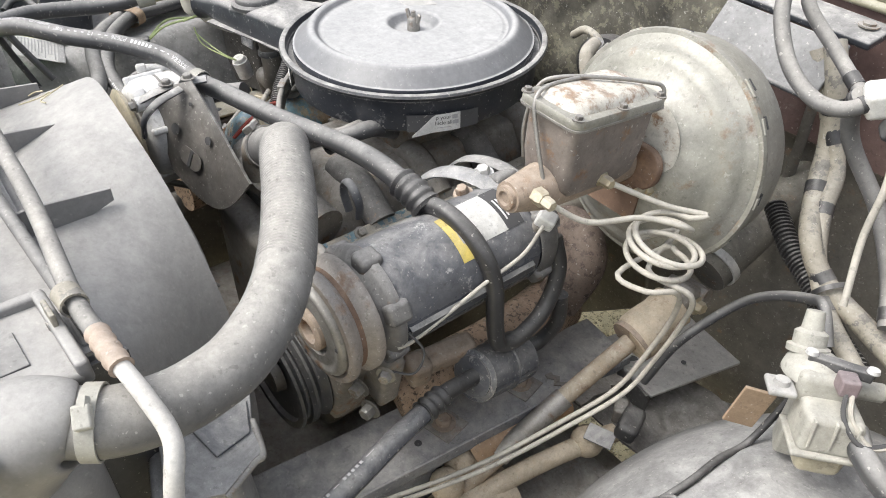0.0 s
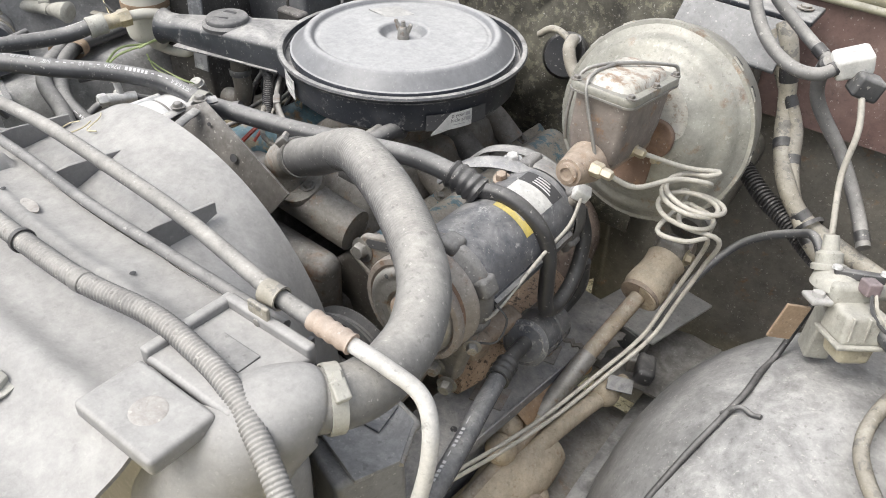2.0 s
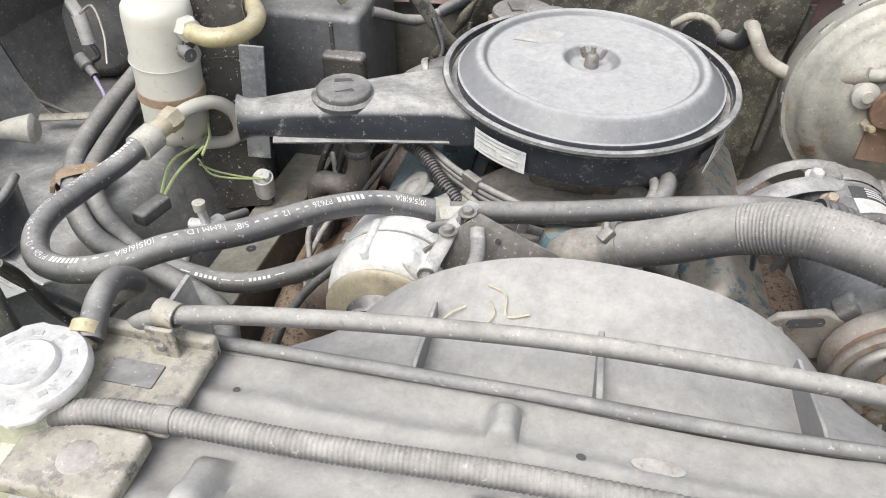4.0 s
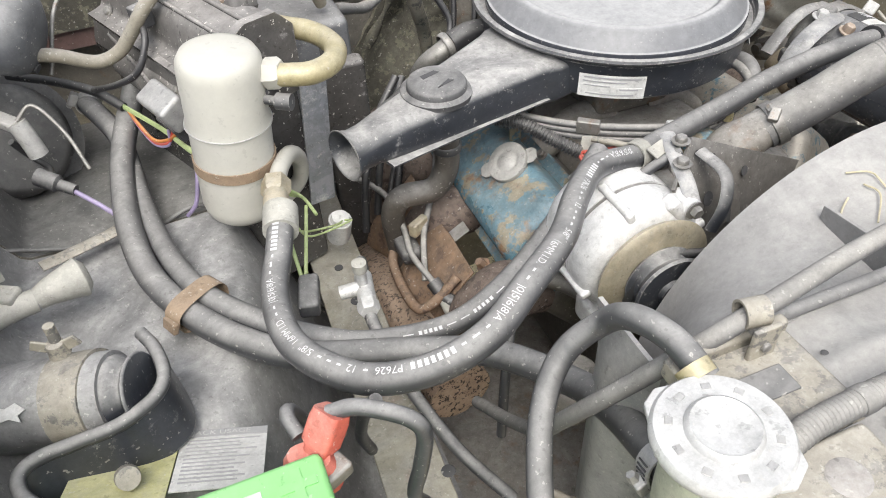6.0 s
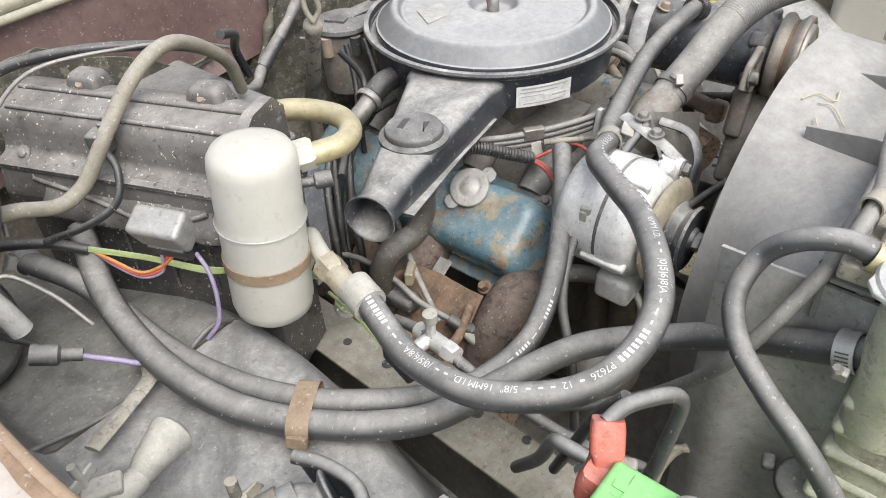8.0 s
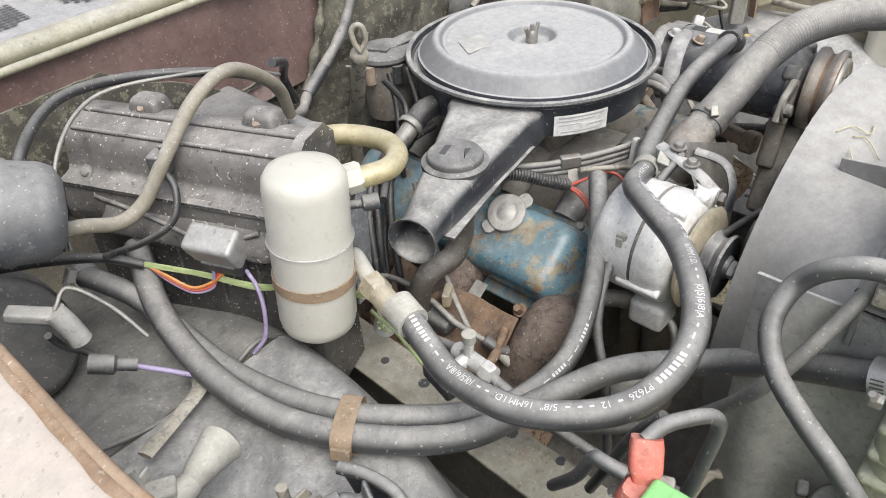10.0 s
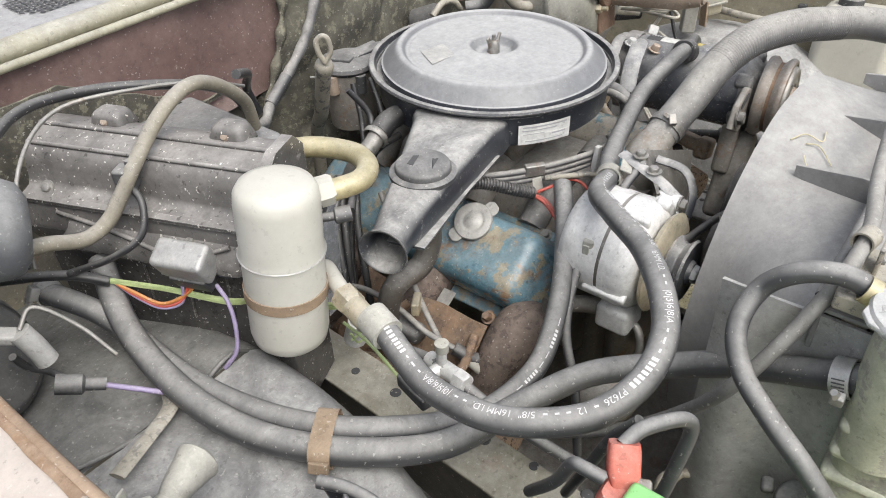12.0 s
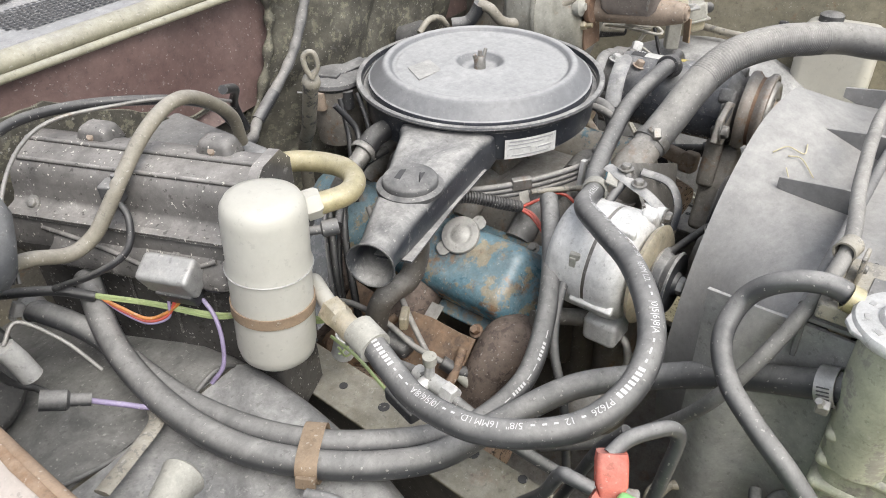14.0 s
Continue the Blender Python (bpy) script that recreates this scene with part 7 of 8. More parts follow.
part("yellow_sheet", box(0.085, 0.085, 0.0014, JM @ Matrix.Translation((-0.083, -0.012, -0.001)), 0.0004), mat("yellow_green_sheet", (0.52, 0.50, 0.20), (0.44, 0.43, 0.20), rough=0.7, dust=0.35, stain=20, bump=0.04), jl, "faded yellow warning sheet")
part("rubber_stop", lathe([(0, 0.026), (0.007, 0.024), (0.015, 0.002), (0.015, 0)], JM @ Matrix.Translation((-0.06, 0.028, 0.002)), 18), M_PLASTIC, jl)

bundle = thing("firewall_harness", "grey taped harness hanging across the firewall insulation", "harness", (-0.17, 0.26, 0.98))
BUN = [(-0.085, 0.285, 1.092), (-0.105, 0.270, 1.062), (-0.140, 0.262, 1.010), (-0.168, 0.260, 0.975), (-0.215, 0.255, 0.940), (-0.262, 0.248, 0.912), (-0.300, 0.22, 0.905), (-0.36, 0.17, 0.935)]
part("sleeve", tube(BUN, lambda u: 0.0085 + 0.0008 * math.sin(u * 60), seg=12), M_HOSE_PALE, bundle)
for a, b in ((0, 1), (4, 5)):
    part("tape_wrap", tube([BUN[a], BUN[b]], 0.0102, seg=12, n=4), M_RUBBER, bundle, "black tape wrap")


# ---- driver side ----
comp = thing("compressor", "dusty black air conditioning compressor with rusty clutch pulley", "compressor", (0.33, -0.25, 0.78))
CX = Matrix.Translation((0.335, 0, 0.852)) @ Matrix.Rotation(radians(90), 4, "X")
part("body", lathe([(0, 0.115), (0.050, 0.115), (0.060, 0.120), (0.0635, 0.130), (0.0635, 0.318), (0.060, 0.328), (0, 0.328)], CX, 56), M_NAVY, comp)
part("front_head", lathe([(0.0, 0.325), (0.067, 0.325), (0.068, 0.332), (0.064, 0.338), (0.046, 0.352), (0.044, 0.366), (0, 0.366)], CX, 48), M_HEAD, comp, "grey cast front head")
for k in range(6):
    a = radians(60 * k + 25)
    part("head_lug", box(0.022, 0.026, 0.028, CX @ Matrix.Rotation(a, 4, "Z") @ Matrix.Translation((0.060, 0, 0.330)), 0.006), M_HEAD, comp)
part("rear_head", lathe([(0.0, 0.090), (0.050, 0.090), (0.060, 0.094), (0.067, 0.104), (0.067, 0.122), (0.064, 0.126)], CX, 48), M_HEAD, comp, "dull cast rear head")
for k in range(5):
    a = radians(72 * k + 40)
    part("rear_lug", box(0.020, 0.024, 0.034, CX @ Matrix.Rotation(a, 4, "Z") @ Matrix.Translation((0.063, 0, 0.112)), 0.006), M_HEAD, comp)
pul_c = part("clutch_pulley", lathe([(0.036, 0.352), (0.066, 0.352), (0.0675, 0.355), (0.0675, 0.362), (0.058, 0.371), (0.058, 0.375), (0.0675, 0.384), (0.0675, 0.390), (0.066, 0.393), (0.060, 0.394), (0.058, 0.391), (0.050, 0.391)], CX, 56), mat("rusty_pulley_steel", (0.33, 0.31, 0.285), (0.26, 0.215, 0.18), rough=0.55, metal=0.4, dust=0.4, rust=0.25, stain=14, bump=0.2), comp, "grey and rust-brown grooved pulley")
part("rust_groove", lathe([(0.0592, 0.3702), (0.0586, 0.373), (0.0592, 0.3758)], CX, 48), M_RUST, pul_c)
hub = part("clutch_plate", lathe([(0.018, 0.385), (0.0555, 0.385), (0.0565, 0.388), (0.056, 0.396), (0.052, 0.400), (0.047, 0.400), (0.045, 0.3985), (0.040, 0.3985), (0.038, 0.400), (0.030, 0.400), (0.027, 0.396), (0.024, 0.396)], CX, 48), M_STEEL, comp, "scratched steel clutch plate")
part("hub_ring", lathe([(0.013, 0.386), (0.0235, 0.386), (0.0235, 0.402), (0.021, 0.404), (0.0145, 0.404), (0.013, 0.401), (0.013, 0.386)], CX, 32), M_MC_BOSS, hub, "rust-brown hub sleeve")
part("bore", lathe([(0, 0.388), (0.0135, 0.388)], CX, 24), M_RUST_PALE, hub)
for k in range(3):
    a = radians(120 * k + 10)
    part("rivet", lathe([(0, 0), (0.003, 0), (0, 0.0015)], CX @ Matrix.Rotation(a, 4, "Z") @ Matrix.Translation((0.049, 0, 0.4)), 10), M_INK, hub)


def wrap_c(a0, a1, y0, y1, lift=0.0008):
    return grid_sheet(lambda u, v: CX @ Vector(((0.0635 + lift) * math.cos(radians(u)), (0.0635 + lift) * math.sin(radians(u)), -v)), a0, a1, y0, y1, 12, 2, 0.0005)


part("yellow_label", wrap_c(38, 92, -0.236, -0.206), M_LABEL_Y, comp, "yellow warning label")
part("label_bar", wrap_c(55, 70, -0.226, -0.216, 0.0016), M_GREY_INK, comp)
wl = part("white_label", wrap_c(48, 100, -0.204, -0.165), M_PAPER, comp, "faded silver-white maker's plate")
part("dark_panel", wrap_c(48, 100, -0.165, -0.140), M_INK, wl)
for k in range(4):
    part("print_bar", wrap_c(58 + 3 * k, 84, -0.160 + 0.005 * k, -0.158 + 0.005 * k, 0.0016), M_WHITE_INK, wl)
part("ridge", loft([[CX @ Vector((r * math.cos(radians(a)), r * math.sin(radians(a)), z)) for r, a in ((0.062, 4), (0.068, 0), (0.068, -8), (0.062, -12))] for z in (0.14, 0.24, 0.32)]), M_BLACK, comp)
part("wire_plug", box(0.022, 0.018, 0.018, pose(0.397, -0.125, 0.907, 15, 20, 30), 0.003), M_LABEL_W, comp, "white wire connector")
part("plug_post", lathe([(0, -0.03), (0.007, -0.03), (0.007, 0), (0, 0)], axis_to((0.5, 0.1, 0.8), (0.39, -0.125, 0.898)), 12), M_CAST, comp)
part("coil_wire", tube([(0.402, -0.135, 0.905), (0.408, -0.17, 0.885), (0.404, -0.22, 0.868), (0.402, -0.27, 0.850), (0.402, -0.318, 0.838), (0.398, -0.336, 0.835)], 0.0024, seg=8), M_W_WHITE, comp, "pale thin wire")
bolt(comp, (0.393, -0.348, 0.797), (0.5, -0.8, 0), 0.0075, 0.008, material=M_STEEL)
part("ground_wire", tube([(0.396, -0.345, 0.803), (0.412, -0.325, 0.80), (0.416, -0.315, 0.83), (0.403, -0.325, 0.855)], 0.0014, seg=6), M_INK, comp)
cbr = thing("compressor_bracket", "grey cast compressor mounting bracket with slotted ear", "bracket", (0.27, -0.3, 0.85))
part("front_ear", prism([(-0.075, -0.02), (-0.055, 0.015), (-0.01, 0.03), (0.02, 0.02), (0.03, -0.03), (-0.02, -0.045)], 0.012, Matrix.Translation((0.272, -0.333, 0.858)) @ Matrix.Rotation(radians(90), 4, "X"), 0.003), M_CAST, cbr)
part("slot", prism(round_rect(0.038, 0.012, 0.0055), 0.001, Matrix.Translation((0.245, -0.3455, 0.872)) @ Matrix.Rotation(radians(90), 4, "X") @ Matrix.Rotation(radians(15), 4, "Z"), 0), M_INK, cbr)
bolt(cbr, (0.219, -0.345, 0.852), (0, -1, 0.1), 0.011, 0.010, material=M_STEEL)
part("top_strap", tube([(0.20, -0.16, 0.86), (0.235, -0.15, 0.895), (0.285, -0.140, 0.912), (0.340, -0.125, 0.905), (0.385, -0.115, 0.882)], 0.014, seg=10, flat=0.35), M_RAIL, cbr, "grey slotted top strap")
part("top_strap", tube([(0.21, -0.115, 0.87), (0.245, -0.11, 0.905), (0.295, -0.100, 0.916), (0.345, -0.098, 0.907), (0.39, -0.098, 0.878)], 0.010, seg=10, flat=0.35), M_BLACK, cbr)
bolt(cbr, (0.290, -0.125, 0.912), (0, -0.2, 1), 0.009, 0.009, material=M_ALU)
bolt(cbr, (0.30, -0.165, 0.905), (0, -0.3, 1), 0.008, 0.010, material=M_MC_BOSS)
part("lower_bracket", box(0.10, 0.03, 0.09, pose(0.325, -0.325, 0.755, 0, 12, 0), 0.008), M_CAST, cbr)
part("tan_arm", join(box(0.030, 0.085, 0.026, pose(0.360, -0.240, 0.728, 6, 10, -12), 0.008, 3), box(0.034, 0.030, 0.040, pose(0.354, -0.275, 0.722, 0, 10, -10), 0.008, 3)), M_MC_BOSS, cbr, "tan cast lower arm")
part("lower_leg", box(0.05, 0.05, 0.16, pose(0.30, -0.34, 0.71, 0, 20, 0), 0.010), M_CAST, cbr)
for x, z in ((0.345, 0.735), (0.365, 0.715)):
    bolt(cbr, (x, -0.352, z), (0.3, -1, 0), 0.009, 0.012)
part("lift_hook", tube([(0.205, -0.262, 0.868), (0.200, -0.265, 0.895), (0.212, -0.268, 0.917), (0.228, -0.268, 0.912), (0.232, -0.265, 0.893), (0.226, -0.262, 0.870)], 0.0055, seg=10, flat=0.6), M_COVER, cbr, "blue-grey lifting eye")
crank = thing("crank_pulley", "dark grooved crank pulley below the compressor", "pulley", (0.22, -0.42, 0.68))
CP = Matrix.Translation((0.228, 0, 0.690)) @ Matrix.Rotation(radians(90), 4, "X")
part("pulley", lathe([(0.02, 0.365), (0.076, 0.365), (0.078, 0.368), (0.070, 0.375), (0.070, 0.378), (0.078, 0.385), (0.078, 0.388), (0.070, 0.395), (0.070, 0.398), (0.078, 0.405), (0.076, 0.408), (0.066, 0.408), (0.064, 0.402), (0.03, 0.398), (0.0, 0.398)], CP, 48), M_RUBBER, crank)
part("belt", lathe([(0.0705, 0.3865), (0.0775, 0.3865), (0.0775, 0.3945), (0.0705, 0.3945)], CP, 48), M_RUBBER_D, crank)
part("hub", lathe([(0, 0.40), (0.025, 0.40), (0.022, 0.412), (0, 0.414)], CP, 24), M_DARK, crank)
muff = thing("muffler_canister", "black rubber-coated line muffler with hoses below the compressor", "muffler", (0.40, -0.2, 0.71))
part("canister", tube([(0.395, -0.135, 0.690), (0.397, -0.160, 0.695), (0.401, -0.205, 0.708), (0.403, -0.228, 0.716)], lambda u: 0.0335 if 0.06 < u < 0.94 else 0.027, seg=26, n=10), M_NAVY, muff)
part("neck", tube([(0.403, -0.225, 0.716), (0.407, -0.265, 0.724), (0.410, -0.285, 0.727)], 0.011, seg=14), M_RUBBER_D, muff)
part("crimp", tube([(0.410, -0.282, 0.727), (0.413, -0.300, 0.728), (0.416, -0.316, 0.728)], lambda u: 0.0145 + 0.0014 * math.sin(u * 20), seg=16), M_RUBBER_D, muff)
part("hose", tube([(0.414, -0.305, 0.728), (0.425, -0.36, 0.728), (0.437, -0.42, 0.722), (0.45, -0.50, 0.71), (0.465, -0.60, 0.69), (0.47, -0.70, 0.67)], 0.0125, seg=16), M_NAVY, muff)
print_on([(0.425, -0.36, 0.728), (0.437, -0.42, 0.722), (0.45, -0.50, 0.71), (0.465, -0.60, 0.69)], 0.03, [0.012, 0.03, 0.008, 0.03, 0.012], 0.0125, lambda s: 20.0, muff, 0.006)
part("end_band", lathe([(0.0338, -0.002), (0.0355, 0), (0.0338, 0.002)], axis_to((0.03, -0.9, 0.2), (0.398, -0.175, 0.6995)), 26), M_RUBBER, muff)
part("feed", tube([(0.395, -0.14, 0.692), (0.40, -0.105, 0.70), (0.41, -0.09, 0.735), (0.408, -0.09, 0.78)], 0.010, seg=12), M_RUBBER_D, muff)

# brake booster and master cylinder
boost = thing("brake_booster", "chalky white brake booster drum with rusty crimped rim", "brake booster", (0.42, 0.08, 0.8))
tilt = Vector((-0.02, -0.985, 0.15)).normalized()
BB = axis_to(tilt, (0.412, 0.036, 0.948)) @ Matrix.Scale(0.96, 4)
part("front_shell", lathe([(0.1405, -0.004), (0.1415, 0.0), (0.138, 0.006), (0.130, 0.009), (0.127, 0.016), (0.121, 0.026), (0.112, 0.030), (0.106, 0.031), (0.100, 0.036), (0.085, 0.050), (0.070, 0.055), (0.050, 0.057), (0, 0.058)], BB, 72, 0.0012), M_BOOSTER, boost, "chalky white stepped front shell")
part("rear_shell", lathe([(0.1405, -0.006), (0.1415, -0.002), (0.1400, -0.020), (0.136, -0.060), (0.120, -0.080), (0.07, -0.095), (0, -0.098)], BB, 72), M_BOOSTER, boost, "pale rear shell")
part("rim", lathe([(0.138, -0.006), (0.1445, -0.006), (0.146, -0.002), (0.1445, 0.0035), (0.138, 0.004)], BB, 72, 0.0008), M_BOOSTER, boost)
for k in range(12):
    a = radians(30 * k + 7 * math.sin(k * 2.3))
    part("crimp_tab", box(0.0045, 0.015 + 0.004 * (k % 3), 0.008, BB @ Matrix.Rotation(a, 4, "Z") @ Matrix.Translation((0.1440, 0, -0.003)) @ Matrix.Rotation(radians(14), 4, "Y"), 0.0012), M_BOOSTER, boost)
    part("crimp_slot", box(0.0030, 0.015, 0.0022, BB @ Matrix.Rotation(a + radians(1.5), 4, "Z") @ Matrix.Translation((0.1440, 0, -0.0095)), 0.0004), M_INK, boost)
part("rust_scar", lathe([(0.0, 0.0585), (0.030, 0.0582), (0.045, 0.0572), (0.052, 0.0555)], BB @ Matrix.Translation((0.012, 0.030, 0.0004)), 40), M_BOOST_RUST, boost, "flaking white scale and brown rust")
part("rust_run", loft([[BB @ Vector((x, y, z)) for x, y, z in ((-0.04, yy, 0.0592), (0.035, yy, 0.0592), (0.035, yy, 0.0555), (-0.04, yy, 0.0555))] for yy in (-0.07, -0.045, -0.01)]), M_RUST, boost)
for dx in (-0.042, 0.042):
    p = BB @ Vector((dx, -0.02, 0.056))
    part("mount_stud", join(hexhead(0.009, 0.010, axis_to(tilt, p)), lathe([(0, 0), (0.0045, 0), (0.0045, 0.022), (0, 0.023)], axis_to(tilt, p), 12)), M_BRASS, boost)
check = BB @ Vector((-0.062, 0.020, 0.052))
part("check_valve", lathe([(0, 0), (0.015, 0), (0.017, 0.006), (0.017, 0.014), (0.009, 0.018), (0.007, 0.022), (0, 0.022)], axis_to(tilt, check), 24), M_CREAM, boost, "yellowish check valve")
vac = thing("booster_vacuum_hose", "tan grey vacuum hose to the brake booster", "hose", (0.29, 0.07, 0.96))
part("hose", tube([(0.228, 0.130, 0.990), (0.233, 0.108, 0.982), (0.252, 0.095, 0.958), (0.285, 0.080, 0.948), (0.315, 0.040, 0.962), (0.335, 0.005, 0.985), (0.350, -0.012, 1.000)], 0.0098, seg=14), mat("tan_vacuum_rubber", (0.34, 0.31, 0.25), (0.24, 0.22, 0.18), rough=0.75, dust=0.4, stain=12, bump=0.15), vac)
part("elbow", tube([(0.350, -0.012, 1.000), (0.360, -0.018, 1.004), (0.366, -0.010, 1.004)], 0.008, seg=12), M_CREAM, vac)
canister = thing("vacuum_canister", "black round canister with pale pipe behind the filter", "canister", (0.16, 0.22, 0.93))
part("drum", lathe([(0, 0), (0.032, 0), (0.039, 0.006), (0.039, 0.05), (0.034, 0.056), (0, 0.056)], axis_to((0.3, -0.85, 0.3), (0.160, 0.262, 0.905)), 36), M_RUBBER_D, canister)
part("band", tube([(0.13, 0.20, 0.95), (0.155, 0.195, 0.968), (0.185, 0.19, 0.965), (0.205, 0.185, 0.945)], 0.006, seg=10), M_CLIP, canister)
part("elbow", tube([(0.205, 0.175, 0.95), (0.222, 0.150, 0.955), (0.228, 0.135, 0.975), (0.228, 0.128, 0.990)], 0.0125, seg=14), M_PLASTIC, canister)

mc = thing("master_cylinder", "rust-brown cast master cylinder with pale stamped lid and wire bail", "master cylinder", (0.41, -0.1, 0.96))
MM = Matrix.Translation((0.411, -0.098, 1.016)) @ Matrix.Rotation(radians(-2), 4, "Z") @ Matrix.Rotation(radians(-5), 4, "X") @ Matrix.Scale(0.83, 4)
part("reservoir", loft([[MM @ Vector((x * k, y * k + dy, z)) for x, y in round_rect(0.088, 0.150, 0.012, 4)] for k, z, dy in ((0.72, -0.062, 0.0), (0.86, -0.05, 0), (0.94, -0.02, 0), (0.97, 0.042, 0))]), M_MC, mc)
part("lid", loft([[MM @ Vector((x * k, y * k2, z)) for x, y in round_rect(0.100, 0.164, 0.014, 4)] for k, k2, z in ((0.98, 0.98, 0.040), (1.0, 1.0, 0.044), (1.0, 1.0, 0.050), (0.97, 0.98, 0.053), (0.86, 0.92, 0.0535))]), M_BOOSTER, mc, "pale stamped lid")
part("lid_dome", loft([[MM @ Vector((x * k, y * k, z)) for x, y in round_rect(0.074, 0.135, 0.022, 4)] for k, z in ((1.05, 0.053), (0.98, 0.058), (0.90, 0.063), (0.7, 0.065))]), M_BOOST_RUST, mc, "scaly white and rusty lid dome")
part("gasket_lip", loft([[MM @ Vector((x, y, z)) for x, y in round_rect(0.102, 0.166, 0.014, 4)] for z in (0.0395, 0.042)]), M_STEEL, mc)
for x, y in ((-0.042, -0.074), (0.042, -0.074), (0.044, 0.0), (0.042, 0.072), (-0.043, 0.0)):
    bolt(mc, MM @ Vector((x, y, 0.053)), MM.to_3x3() @ Vector((0, 0, 1)), 0.0042, 0.004, "lid_clip", M_DARK)
part("bail_wire", tube([MM @ Vector(p) for p in ((-0.050, -0.052, -0.045), (-0.053, -0.058, 0.0), (-0.050, -0.050, 0.05), (-0.035, -0.03, 0.066), (0.0, 0.02, 0.070), (0.03, 0.06, 0.069), (0.040, 0.074, 0.065), (0.046, 0.076, 0.05))], 0.0022, seg=10), M_STEEL, mc)
part("bail_wire", tube([MM @ Vector(p) for p in ((0.020, -0.078, -0.055), (0.012, -0.082, -0.03), (-0.010, -0.083, 0.02), (-0.022, -0.080, 0.05), (-0.025, -0.06, 0.064), (-0.02, 0.0, 0.068))], 0.0022, seg=10), M_STEEL, mc)
part("bore", tube([MM @ Vector(p) for p in ((0, -0.122, -0.058), (0, -0.05, -0.058), (0, 0.04, -0.058), (0, 0.11, -0.058))], lambda u: 0.0165 + 0.009 * min(1.0, u * 4), seg=24), M_MC_BOSS, mc, "tan cast cylinder bore")
part("end_plug", join(lathe([(0, 0), (0.0135, 0), (0.0125, 0.005), (0.008, 0.006), (0.006, 0.003), (0, 0.003)], axis_to(MM.to_3x3() @ Vector((0, -1, 0)), MM @ Vector((0, -0.121, -0.058))), 24)), M_MC_BOSS, mc)
part("web", box(0.035, 0.11, 0.03, MM @ Matrix.Translation((0, 0.0, -0.062)), 0.008), M_MC_BOSS, mc)
part("mount_flange", prism(round_rect(0.105, 0.05, 0.022), 0.012, axis_to(tilt, MM @ Vector((0, 0.096, -0.055))), 0.002), M_RUST, mc)
ports = []
for y in (-0.098, 0.006):
    p = MM @ Vector((0.024, y, -0.048))
    d = MM.to_3x3() @ Vector((1, -0.12, 0.05))
    part("line_fitting", join(hexhead(0.0095, 0.014, axis_to(d, p)), lathe([(0.006, 0.012), (0.006, 0.024)], axis_to(d, p), 12)), M_BRASS, mc)
    ports.append(p + d * 0.022)


def coil(centre, r, turns, z0, z1, a0, squash=1.0):
    n = round(turns * 14)
    return [Vector((centre[0] + r * math.cos(a0 + 2 * math.pi * turns * i / n), centre[1] + r * squash * math.sin(a0 + 2 * math.pi * turns * i / n), z0 + (z1 - z0) * i / n)) for i in range(n + 1)]


DOWN = [(0.560, -0.095, 0.895), (0.548, -0.066, 0.83), (0.531, -0.070, 0.755), (0.518, -0.095, 0.70), (0.490, -0.155, 0.655), (0.456, -0.245, 0.615), (0.418, -0.335, 0.59), (0.36, -0.45, 0.56), (0.30, -0.55, 0.53)]
bl1 = thing("brake_line", "cream coated brake line wound into a coil", "brake line", ports[0], group="brake lines")
part("pipe", tube([ports[0], (0.472, -0.150, 0.960), (0.500, -0.100, 0.960), (0.532, -0.072, 0.955)] + coil((0.522, -0.086), 0.036, 2.25, 0.946, 0.905, radians(20), 0.9)[2:] + [(0.505, -0.128, 0.902), (0.540, -0.125, 0.900)] + DOWN, 0.0032, seg=8, n=5), M_W_WHITE, bl1)
bl2 = thing("brake_line", "cream coated brake line beside its twin", "brake line", ports[1], group="brake lines")
part("pipe", tube([ports[1], (0.500, -0.06, 0.958), (0.535, -0.035, 0.955)] + coil((0.526, -0.080), 0.038, 1.4, 0.955, 0.915, radians(40), 0.85)[2:] + [(0.50, -0.02, 0.905), (0.522, -0.10, 0.905)] + [(x + 0.012, y + 0.004, z + 0.003) for x, y, z in DOWN], 0.0032, seg=8, n=5), M_W_WHITE, bl2)
part("spring_guard", tube([(0.395, -0.385, 0.580), (0.36, -0.45, 0.56), (0.33, -0.50, 0.546)], 0.0058, seg=10, ribs=0.0015, pitch=0.004), M_STEEL, bl1, "steel spring guard")
for bl, p in ((bl1, ports[0]), (bl2, ports[1])):
    part("flare_nut", hexhead(0.0065, 0.012, axis_to((1, -0.1, 0), p - Vector((0.004, 0, 0)))), M_BRASS, bl)

M_TANDIRT = mat("tan_caked_dirt", (0.50, 0.43, 0.32), (0.40, 0.32, 0.225), rough=0.9, dust=0.6, stain=22, bump=0.6, rust=0.15, dust_col=(0.58, 0.52, 0.42))
# steering column
steer = thing("steering_shaft", "rusty tan steering shaft with coupling and clamped column", "steering shaft", (0.46, -0.1, 0.65))
part("column", tube([(0.49, 0.34, 0.83), (0.486, 0.20, 0.775), (0.482, 0.13, 0.748)], 0.030, seg=24), M_FIREWALL, steer)
part("clamp_ring", lathe([(0.031, -0.006), (0.034, -0.006), (0.034, 0.006), (0.031, 0.006)], axis_to((0.03, 0.92, 0.38), (0.483, 0.150, 0.756)), 32), M_ALU, steer, "bright ring clamp")
part("joint", join(box(0.046, 0.05, 0.040, pose(0.481, 0.085, 0.735, -22, 0, 0), 0.010, 3), lathe([(0, -0.03), (0.011, -0.03), (0.011, 0.03), (0, 0.03)], axis_to((1, 0, 0.2), (0.481, 0.095, 0.738)), 18)), M_CAST, steer)
